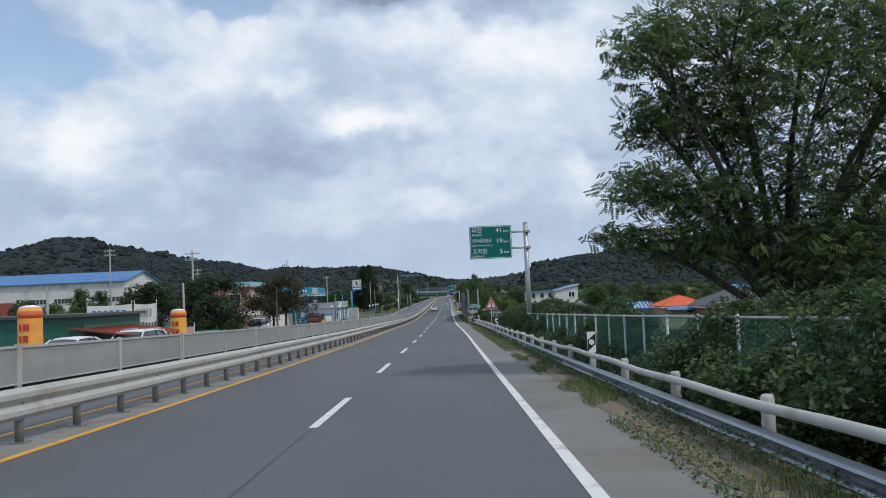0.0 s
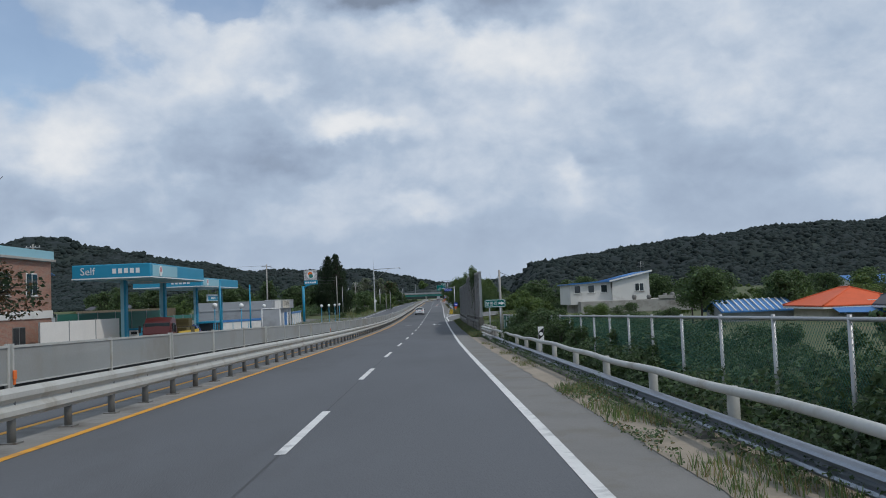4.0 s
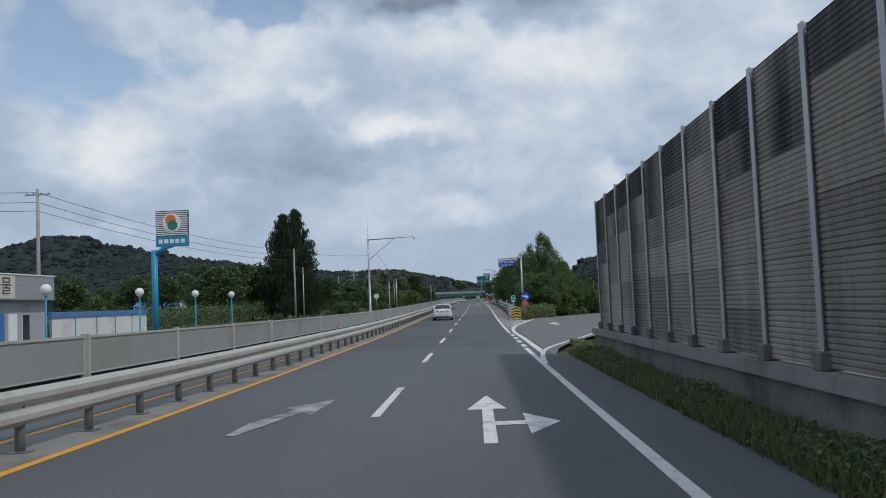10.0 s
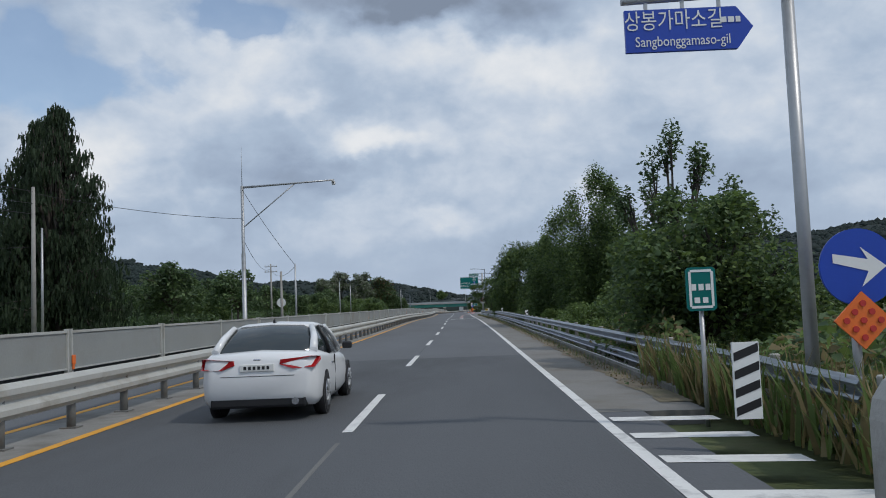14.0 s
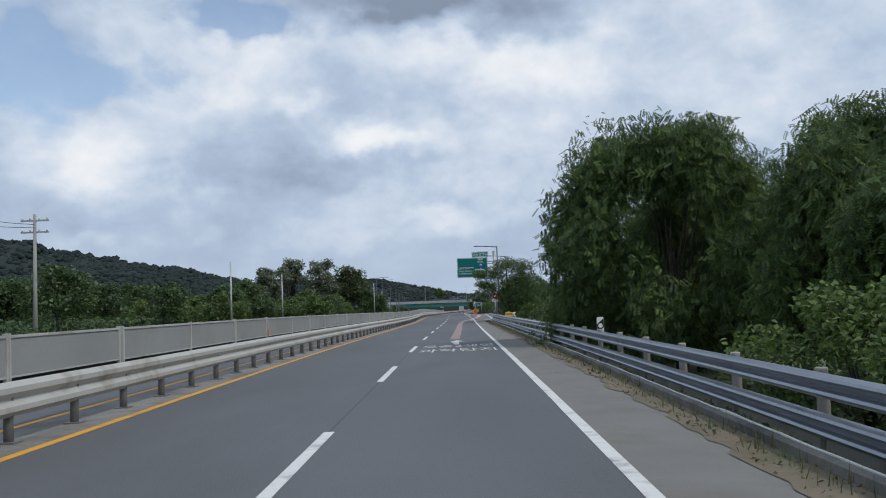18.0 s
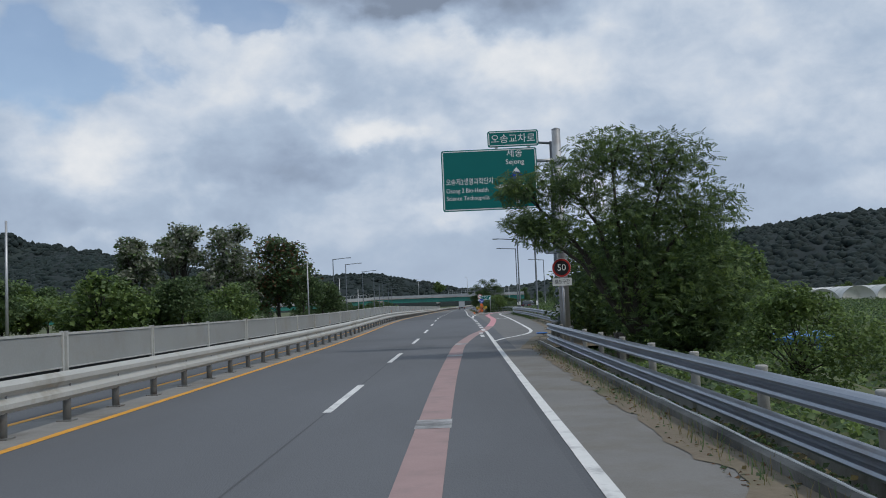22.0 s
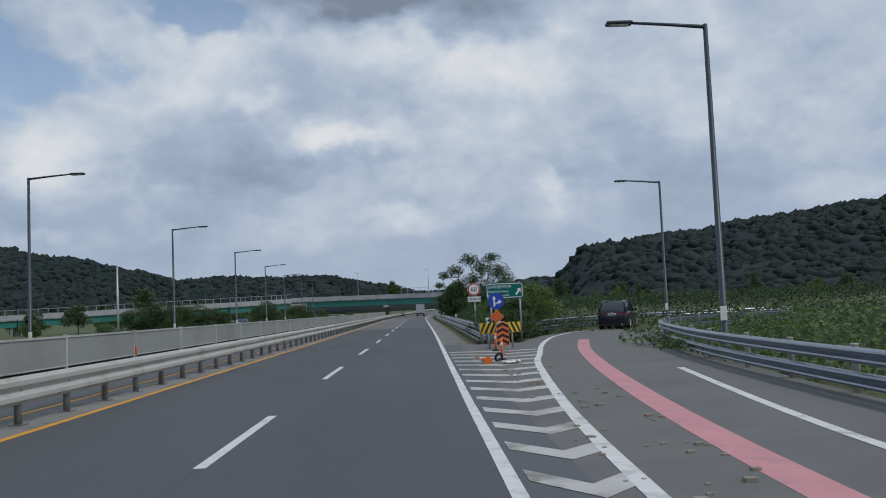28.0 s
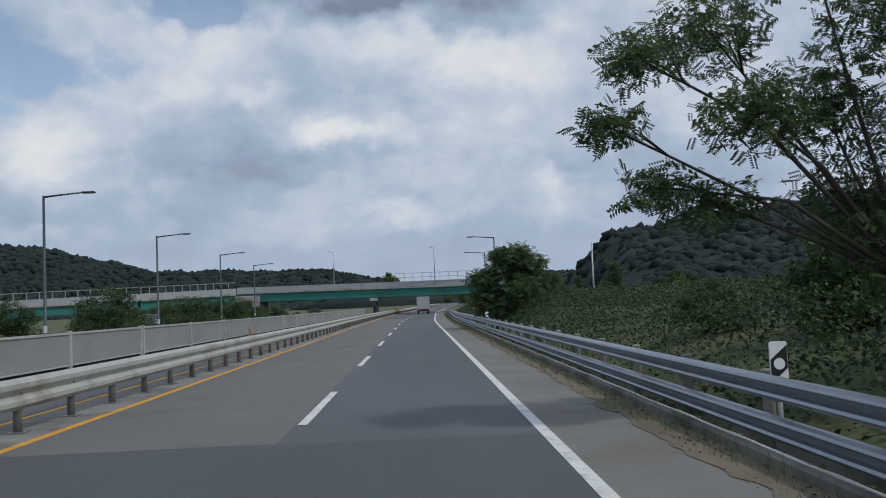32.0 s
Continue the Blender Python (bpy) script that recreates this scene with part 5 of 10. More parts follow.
def warning_triangle(x, y, ztop, inner, symbol, label):
    base = high(y) - 0.3
    g = thing("warning_sign", label, "road sign", (x, y, base))
    zt = ztop - base
    part("post", rod([(0, 0.06, 0), (0, 0.06, zt - 0.1)], 0.04, 10), "steel", g)
    pl_ = part("plate", triangle_plate(1.06, 0.0, 0.012), "sign_white", g, m=Matrix.Translation((0, 0, zt)))
    part("border", triangle_plate(1.0, -0.016, 0.004), "sign_red", pl_)
    part("inner_field", triangle_plate(0.68, -0.024, 0.004), inner, pl_)
    for pts in symbol:
        bm = bmesh.new()
        bm.faces.new([bm.verts.new((px, -0.032, -0.587 + pz)) for px, pz in pts])
        part("symbol", bm, "black", pl_)
    return g


warning_triangle(3.42, 68.3, 1.32, "sign_white", [[(-0.035, -0.2), (0.035, -0.2), (0.035, 0.14), (0.09, 0.14), (0, 0.3), (-0.09, 0.14), (-0.035, 0.14)], [(0.035, 0.02), (0.15, -0.2), (0.2, -0.2), (0.035, 0.12)]], "red and white triangular sign warning of merging traffic")
warning_triangle(4.47, 611.2, 0.55, "sign_orange", [[(-0.12, -0.18), (-0.05, -0.18), (0.03, 0.0), (0.12, -0.18), (0.18, -0.18), (0.06, 0.12), (0.0, 0.16), (-0.05, 0.05)]], "orange triangular road works sign on a thin post")

# village guide sign
vs_ = thing("village_sign", "green guide sign with white Korean name and arrow", "road sign", (4.2, 132.0, high(132) - 0.3))
zv = -0.26 - (high(132) - 0.3)
for px in (-0.42, 0.38):
    part("post", rod([(px, 0.07, 0), (px, 0.07, zv + 0.25)], 0.05, 10), "steel", vs_)
face = bordered(vs_, 0, zv, 1.58, 0.6, "sign_green")
text_mesh("lettering", "상봉리", 0.33, "sign_white", face, on_face(-0.27, -0.03, -0.024))
bm = bmesh.new()
bm.faces.new([bm.verts.new((px, -0.026, pz)) for px, pz in ((0.26, -0.06), (0.46, -0.06), (0.46, -0.14), (0.7, 0.0), (0.46, 0.14), (0.46, 0.06), (0.26, 0.06))])
part("arrow", bm, "sign_white", face)

# street-name sign at the side road
bs = thing("street_name_sign", "blue street-name arrow sign hanging from a steel pole arm", "road sign", (3.47, 244.6, high(244.6) - 0.2))
hb = 2.55 - (high(244.6) - 0.2)
part("pole", rod([(0, 0, 0), (0, 0, hb)], [0.085, 0.075], 12), "steel", bs)
part("pole_cap", rod([(0, 0, hb), (0, 0, hb + 0.05), (0, 0, hb + 0.09)], [0.12, 0.12, 0.05], 12), "steel", bs)
part("arm", rod([(0, 0, hb - 0.18), (-0.25, 0, hb - 0.24), (-2.05, 0, hb - 0.30)], [0.06, 0.05, 0.045], 10), "steel", bs)
bm = bmesh.new()
ring = [(-2.02, -0.42), (-2.02, -0.95), (-0.65, -0.95), (-0.45, -0.68), (-0.65, -0.42)]
fa = [bm.verts.new((px, -0.03, hb + pz)) for px, pz in ring]
fb = [bm.verts.new((px, 0.03, hb + pz)) for px, pz in ring]
bm.faces.new(fa)
bm.faces.new(fb[::-1])
for i in range(5):
    bm.faces.new((fa[i], fb[i], fb[(i + 1) % 5], fa[(i + 1) % 5]))
bmesh.ops.recalc_face_normals(bm, faces=bm.faces)
face = part("plate", bm, "sign_blue", bs)
for px in (-1.75, -1.3, -0.85):
    part("hanger", cube(px - 0.02, px + 0.02, -0.02, 0.02, hb - 0.44, hb - 0.24), "steel", bs)
text_mesh("lettering", "상봉가마소길", 0.27, "sign_white", face, on_face(-1.42, hb - 0.58), stretch=0.82)
text_mesh("lettering", "Sangbonggamaso-gil", 0.18, "sign_white", face, on_face(-1.32, hb - 0.83), stretch=0.82)
bars(face, -0.86, -0.58, hb - 0.62, hb - 0.55, "sign_white", 3, random.Random(2))

ra = thing("direction_sign", "round blue arrow sign over an orange reflector diamond", "road sign", (3.58, 243.6, high(243.6) - 0.2))
part("post", rod([(0, 0.05, 0), (0, 0.05, 2.3)], 0.05, 10), "steel", ra)
dd = part("disc", disc(0.42, -0.02, 0.02), "sign_blue", ra, m=Matrix.Translation((0.05, 0, 2.1)))
bm = bmesh.new()
bm.faces.new([bm.verts.new((px, -0.026, pz)) for px, pz in ((0.02, 0.22), (0.3, 0.0), (0.02, -0.22), (0.1, -0.05), (-0.28, 0.05), (-0.28, 0.15), (0.1, 0.08))])
part("arrow", bm, "sign_white", dd)
dm = part("diamond", cube(-0.22, 0.22, -0.09, -0.06, -0.22, 0.22), "sign_orange", ra, m=pose(0.03, 0, 1.52, 0, 45, 0))
for i in range(3):
    for j in range(3):
        part("reflector", rod([(-0.13 + 0.13 * i, -0.105, -0.13 + 0.13 * j), (-0.13 + 0.13 * i, -0.09, -0.13 + 0.13 * j)], 0.035, 10), "sign_red", dm)
rs = thing("route_sign", "small green route shield sign on a thin post", "road sign", (2.72, 246.5, high(246.5) - 0.2))
part("post", rod([(0, 0.05, 0), (0, 0.05, 1.75)], 0.035, 8), "steel", rs)
face = bordered(rs, 0, 1.95, 0.42, 0.62, "sign_green", r=0.06)
bars(face, -0.15, 0.15, -0.02, 0.07, "sign_white", 3, random.Random(3), y=-0.024)
bars(face, -0.12, 0.12, -0.2, -0.12, "sign_white", 2, random.Random(4), y=-0.024)


def chevron_board(name, label, x, y, w, h, ca, cb, zb=0.15, rounded=True, n=4, lean=0.0):
    """A crash cushion end with chevron stripes, pointing up."""
    g = thing(name, label, "crash cushion", (x, y, high(y) - 0.02))
    bm = bmesh.new()
    ring = [(-w / 2, zb), (w / 2, zb)]
    for k in range(9):
        a = math.pi * k / 8
        ring.append((w / 2 * math.cos(a), zb + h - w / 2 + w / 2 * math.sin(a)))
    fa = [bm.verts.new((px, 0, pz)) for px, pz in ring]
    fb = [bm.verts.new((px, 0.9, pz)) for px, pz in ring]
    bm.faces.new(fa)
    bm.faces.new(fb[::-1])
    for i in range(len(ring)):
        j = (i + 1) % len(ring)
        bm.faces.new((fa[i], fb[i], fb[j], fa[j]))
    bmesh.ops.recalc_face_normals(bm, faces=bm.faces)
    body = part("body", bm, "concrete", g)
    bm = bmesh.new()
    bm.faces.new([bm.verts.new((px * 0.96, -0.004, zb + (pz - zb) * 0.98 + 0.01)) for px, pz in ring])
    part("face_sheet", bm, ca, body)
    st = h / (n + 0.4)
    for k in range(n):
        z0 = zb + 0.03 + st * k
        for s in (-1, 1):
            bm = bmesh.new()
            pts = [(0, z0 + st * 0.55), (0, z0 + st * 1.05), (s * w * 0.46, z0 + st * 0.5), (s * w * 0.46, z0)]
            pts = [(px, max(zb + 0.02, min(pz, zb + h - 0.02 - (abs(px) / (w / 2)) ** 2 * 0.3 * w))) for px, pz in pts]
            bm.faces.new([bm.verts.new((px, -0.009, pz)) for px, pz in pts])
            part("stripe", bm, cb, body)
    part("foot", cube(-w / 2 - 0.05, w / 2 + 0.05, 0, 0.95, 0, zb, 0.02), "concrete", g)
    return g


chevron_board("crash_cushion", "rounded crash cushion with black and yellow chevrons", 2.6, 239.6, 0.78, 0.98, "sign_yellow", "black")
chevron_board("crash_cushion", "orange and black chevron crash cushion at the gore", 3.82, 511.6, 0.52, 0.98, "sign_orange", "black")


def delineator(x, y, z0=0.45, label="black and white delineator plate beside the guardrail"):
    g = thing("delineator", label, "delineator", (x, y, high(y)), group="delineators")
    part("post", rod([(0, 0.03, -0.6), (0, 0.03, z0 + 0.55)], 0.03, 8), "steel", g)
    pl_ = part("plate", rounded_plate(0.2, 0.5, 0.03, 0.012), "sign_white", g, m=Matrix.Translation((0, 0, z0 + 0.45)))
    bm = bmesh.new()
    bm.faces.new([bm.verts.new((px, -0.017, pz)) for px, pz in ((-0.095, -0.21), (0.095, -0.05), (0.095, 0.21), (-0.095, 0.05))])
    part("band", bm, "black", pl_, "black slanted band")
    part("reflector", rod([(0, -0.022, 0), (0, -0.012, 0)], 0.065, 14), "sign_white", pl_)
    return g


for x, y in ((3.42, 21.0), (3.42, 61.5), (3.42, 97.0), (3.72, 291), (4.0, 327.9), (3.95, 366.5), (4.1, 376.6), (4.05, 521.9), (4.02, 558.8), (4.05, 600)):
    delineator(x, y)
bd = thing("hazard_board", "black and white striped hazard board at the rail end", "road sign", (2.25, 243.3, high(243.3)))
face = part("plate", cube(-0.14, 0.14, -0.02, 0.02, 0.35, 1.15), "sign_white", bd)
for k in range(4):
    bm = bmesh.new()
    z0 = 0.38 + 0.19 * k
    bm.faces.new([bm.verts.new((px, -0.024, pz)) for px, pz in ((-0.13, z0), (0.13, z0 + 0.1), (0.13, z0 + 0.19), (-0.13, z0 + 0.09))])
    part("stripe", bm, "black", face)
for k, (x, y) in enumerate(((3.28, 511.9), (4.3, 512.4))):
    hb_ = thing("hazard_board", "yellow and black striped board at the gore", "road sign", (x, y, high(y)), rz=(-14, 14)[k])
    face = part("plate", cube(-0.36, 0.36, -0.02, 0.02, 0.62, 1.05), "sign_yellow", hb_)
    part("post", rod([(0, 0.05, -0.1), (0, 0.05, 0.9)], 0.04, 8), "steel", hb_)
    s = 1 if k == 0 else -1
    for i in range(4):
        bm = bmesh.new()
        a = -0.4 + 0.21 * i
        bm.faces.new([bm.verts.new((max(-0.36, min(0.36, px * s)), -0.024, pz)) for px, pz in ((a, 0.63), (a + 0.1, 0.63), (a + 0.3, 1.04), (a + 0.2, 1.04))])
        part("stripe", bm, "black", face)

# large guide sign at the exit
gs_ = thing("guide_sign", "large green overhead guide sign with route diagram and lettering", "road sign", (1.62, 402.4, high(402.4)))
z_ = lambda z: z - high(402.4)
part("pole", rod([(2.55, 0.3, -1.0), (2.55, 0.3, z_(5.9))], [0.19, 0.16], 16), "steel", gs_)
part("pole_cap", rod([(2.55, 0.3, z_(5.9)), (2.55, 0.3, z_(5.96))], [0.17, 0.08], 16), "steel", gs_)
gantry_arms(gs_, 1.5, 2.65, (z_(4.75), z_(3.45)), 0.26)
for px in (0.3, 1.5):
    part("upright", cube(px - 0.05, px + 0.05, 0.03, 0.12, z_(3.1), z_(5.7)), "steel", gs_)
face = bordered(gs_, 0, z_(4.09), 3.52, 2.26, "sign_green")
text_mesh("lettering", "오송제2생명과학단지", 0.27, "sign_white", face, on_face(-1.62, -0.06, -0.024), "LEFT", 0.74)
text_mesh("lettering", "Osong 2 Bio-Health", 0.23, "sign_white", face, on_face(-1.62, -0.38, -0.024), "LEFT", 0.84)
text_mesh("lettering", "Science Technopolis", 0.23, "sign_white", face, on_face(-1.62, -0.66, -0.024), "LEFT", 0.84)
text_mesh("lettering", "세종", 0.33, "sign_white", face, on_face(0.95, 0.93, -0.024))
text_mesh("lettering", "Sejong", 0.26, "sign_white", face, on_face(0.95, 0.62, -0.024))
for pts, mt in ((((0.93, -0.82), (1.05, -0.82), (1.05, 0.34), (1.13, 0.34), (0.99, 0.52), (0.85, 0.34), (0.93, 0.34)), "sign_white"), (((0.42, -0.16), (0.42, -0.08), (0.2, -0.18), (0.42, -0.30), (0.42, -0.22), (1.25, -0.22), (1.25, -0.12), (0.42, -0.12)), "sign_white")):
    bm = bmesh.new()
    bm.faces.new([bm.verts.new((px, -0.026 - (0.004 if len(pts) == 8 else 0.0), pz)) for px, pz in pts])
    bmesh.ops.triangulate(bm, faces=bm.faces[:])
    bmesh.ops.recalc_face_normals(bm, faces=bm.faces)
    part("route_line", bm, mt, face, m=Matrix.Translation((0, 0, -0.1)))
loop = bmesh.new()
pr = []
for k in range(11):
    a = radians(90 - 18 * k)
    pr.append([loop.verts.new((1.22 + r_ * math.cos(a), -0.034, -0.31 + r_ * math.sin(a) * 0.95)) for r_ in (0.1, 0.2)])
for a, b in zip(pr, pr[1:]):
    loop.faces.new((a[0], a[1], b[1], b[0]))
part("route_loop", loop, "sign_white", face, m=Matrix.Translation((0, 0, -0.1)))
bm = bmesh.new()
bm.faces.new([bm.verts.new((px, -0.041, pz)) for px, pz in ((0.95, -0.8), (1.03, -0.8), (1.03, -0.62), (1.22, -0.48), (1.2, -0.40), (0.95, -0.58))])
part("route_pink", bm, "paint_pink", face, m=Matrix.Translation((0, 0, -0.1)))
shield = part("route_shield", rod([(0.99, -0.042, 0.05), (0.99, -0.024, 0.05)], 0.2, 24), "sign_blue", face)
text_mesh("numerals", "1", 0.24, "sign_white", shield, on_face(0.99, 0.05, -0.046))
top = bordered(gs_, 0.92, z_(5.58), 1.88, 0.6, "sign_green")
text_mesh("lettering", "오송교차로", 0.36, "sign_white", top, on_face(0, -0.02, -0.024))


def round_sign(name, x, y, zc, r, body, label, plate_text="", field="sign_white", ink="black"):
    base = high(y) - 0.4
    g = thing(name, label, "road sign", (x, y, base))
    zc -= base
    part("post", rod([(0.03, 0.06, 0), (0.03, 0.06, zc + r * 0.9)], 0.045, 10), "steel", g)
    back = part("disc", disc(r, -0.014, 0.014), "sign_red", g, m=Matrix.Translation((0, 0, zc)))
    part("rim", disc(r * 1.04, -0.008, 0.012), "sign_white", back)
    part("field", disc(r * 0.80, -0.022, -0.014), field, back)
    text_mesh("numerals", body, r * 1.0, ink, back, on_face(0, 0, -0.026))
    if plate_text:
        pl_ = part("sub_plate", cube(-r * 1.05, r * 1.05, -0.012, 0.012, zc - r * 1.95, zc - r * 1.12), "sign_white", g)
        text_mesh("lettering", plate_text, r * 0.52, "black", pl_, on_face(0, zc - r * 1.54, -0.016), stretch=0.86)
    return g


s50 = round_sign("speed_limit_sign", 4.04, 402.0, 0.71, 0.33, "50", "lit red and black speed limit sign with solar panel", "램프구간", "black", "sign_white")
part("solar_panel", cube(-0.45, 0.3, -0.25, 0.25, 0, 0.03), "glass", s50, m=pose(-0.1, 0.05, 0.71 + 0.62 - (high(402.0) - 0.4), 25, 0, 0))
round_sign("speed_limit_sign", 4.13, 533.2, 1.18, 0.41, "60", "round white and red speed limit sign on a post", "전방300m앞")
og = thing("notice_plate", "small orange notice plate behind the guardrail", "road sign", (3.95, 373.2, high(373) - 0.3))
part("post", rod([(0, 0.04, 0), (0, 0.04, 1.3)], 0.03, 8), "steel", og)
face = part("plate", cube(-0.32, 0.32, -0.015, 0.015, 1.1, 1.42), "sign_yellow", og)
bars(face, -0.25, 0.25, 1.22, 1.31, "black", 4, random.Random(6), y=-0.018)

# exit signs on the gore
ex = thing("exit_sign", "green exit direction sign on two posts", "road sign", (4.75, 519.3, high(519) - 0.2))
for px in (-0.7, 0.75):
    part("post", rod([(px, 0.06, 0), (px, 0.06, 3.1)], 0.045, 10), "steel", ex)
face = bordered(ex, 0, 2.68, 1.84, 0.78, "sign_green")
text_mesh("lettering", "오송제2생명과학단지", 0.18, "sign_white", face, on_face(-0.83, 0.18, -0.024), "LEFT", 0.74)
text_mesh("lettering", "Osong 2 Bio-Health", 0.15, "sign_white", face, on_face(-0.83, -0.04, -0.024), "LEFT", 0.85)
text_mesh("lettering", "Science Technopolis", 0.15, "sign_white", face, on_face(-0.83, -0.23, -0.024), "LEFT", 0.85)
bm = bmesh.new()
bm.faces.new([bm.verts.new((px, -0.026, pz)) for px, pz in ((0.52, -0.19), (0.58, -0.25), (0.72, -0.06), (0.79, -0.12), (0.79, 0.11), (0.60, 0.07), (0.66, 0.0))])
part("arrow", bm, "sign_white", face)
rb = thing("direction_sign", "round blue forked arrow sign above an orange diamond", "road sign", (3.9, 514.8, high(514.8) - 0.1))
part("post", rod([(0, 0.05, 0), (0, 0.05, 2.4)], 0.05, 10), "steel", rb)
dd = part("disc", disc(0.36, -0.02, 0.02), "sign_blue", rb, m=Matrix.Translation((0, 0, 2.05)))
bm = bmesh.new()
for pts in (((-0.12, -0.24), (-0.06, -0.24), (-0.06, 0.08), (0.0, 0.08), (-0.09, 0.24), (-0.18, 0.08), (-0.12, 0.08)), ((-0.06, -0.1), (0.1, -0.02), (0.1, 0.06), (0.26, -0.03), (0.1, -0.14), (0.1, -0.08), (-0.06, -0.16))):
    bm.faces.new([bm.verts.new((px, -0.026, pz)) for px, pz in pts])
part("arrow", bm, "sign_white", dd)
dm = part("diamond", cube(-0.22, 0.22, -0.09, -0.06, -0.22, 0.22), "sign_orange", rb, m=pose(0.0, 0, 1.36, 0, 45, 0))
for i in range(3):
    for j in range(3):
        part("reflector", rod([(-0.13 + 0.13 * i, -0.105, -0.13 + 0.13 * j), (-0.13 + 0.13 * i, -0.09, -0.13 + 0.13 * j)], 0.035, 10), "sign_red", dm)

# knocked-about marker posts on the gore
for x, y, rx, rz, label in ((3.05, 504.2, 0, 0, "orange flexible marker post standing on the gore"), (2.48, 502.6, 84, 200, "orange marker post lying broken on the gore"), (3.35, 509.8, 0, 0, "orange flexible marker post standing on the gore")):
    g = thing("marker_post", label, "marker post", (x, y, high(y) + (0.09 if rx else 0.01)))
    g.matrix_basis = g.matrix_basis @ pose(0, 0, 0, rx, 0, rz)
    part("base", rod([(0, 0, 0), (0, 0, 0.04), (0, 0, 0.07)], [0.13, 0.13, 0.06], 14), "sign_orange" if rx else "rubber", g)
    part("tube", rod([(0, 0, 0.05), (0, 0, 0.7)], [0.045, 0.04], 12), "sign_orange", g)
    part("reflective_band", rod([(0, 0, 0.45), (0, 0, 0.55)], 0.0455, 12), "sign_white", g)
g = thing("loose_tyre", "small black rubber ring lying on the gore", "tyre", (2.9, 503.7, high(503.9) + 0.13))
bm = bmesh.new()
tube(bm, [(0.12 * math.cos(2 * math.pi * k / 18), 0, 0.12 * math.sin(2 * math.pi * k / 18)) for k in range(19)], 0.04, 8, False)
part("ring", bm, "rubber", g, m=pose(0, 0, 0, 20, 0, 30))
rnd = random.Random(12)
deb = bmesh.new()
for k in range(120):
    x, y = rnd.gauss(3.3, 0.5), rnd.uniform(474, 509)
    s = rnd.uniform(0.015, 0.06)
    p = Vector((x - 0.3, y, high(y)))
    box(deb, p.x - s, p.x + s, p.y - s, p.y + s * 0.7, p.z, p.z + s * 0.7)
tagged(part("gravel", deb, "dust"), "scattered grit and broken bits on the gore", "gravel", kind="stuff")
# ---- hills ----
def ridge_height(x, y, pts, slope):
    best = -99.0
    for (ax, ay, ah), (bx, by, bh) in zip(pts, pts[1:]):
        dx_, dy_ = bx - ax, by - ay
        t = max(0.0, min(1.0, ((x - ax) * dx_ + (y - ay) * dy_) / (dx_ * dx_ + dy_ * dy_)))
        d = math.hypot(x - ax - dx_ * t, y - ay - dy_ * t)
        h = ah + (bh - ah) * t
        best = max(best, h * math.exp(-(d / (h / slope + 25)) ** 2 * 1.1))
    return best


CLUMP = bmesh.new()
bmesh.ops.create_icosphere(CLUMP, subdivisions=1, radius=1.0)
CV = np.array([v.co for v in CLUMP.verts])
CF = np.array([[v.index for v in f.verts] for f in CLUMP.faces])
CLUMP.free()


def clumps_mesh(name, places, radii, mat, seed, flat=0.85):
    """Rounded canopy tops, many in one mesh, each knobbly."""
    r = np.random.RandomState(seed)
    n = len(places)
    v = CV[None] * (1 + 0.28 * r.randn(n, len(CV), 1).clip(-1.6, 1.6))
    v = v * np.array(radii)[:, None, None] * np.array((1, 1, flat))
    v = v + np.array(places)[:, None, :]
    f = CF[None] + (np.arange(n) * len(CV))[:, None, None]
    me = bpy.data.meshes.new(name)
    vv, ff = v.reshape(-1, 3), f.reshape(-1, 3)
    me.vertices.add(len(vv))
    me.vertices.foreach_set("co", vv.ravel().astype(np.float32))
    me.loops.add(ff.size)
    me.loops.foreach_set("vertex_index", ff.ravel().astype(np.int32))
    me.polygons.add(len(ff))
    me.polygons.foreach_set("loop_start", np.arange(0, ff.size, 3, dtype=np.int32))
    me.update(calc_edges=True)
    me.materials.append(M[mat])
    me.shade_smooth()
    return me


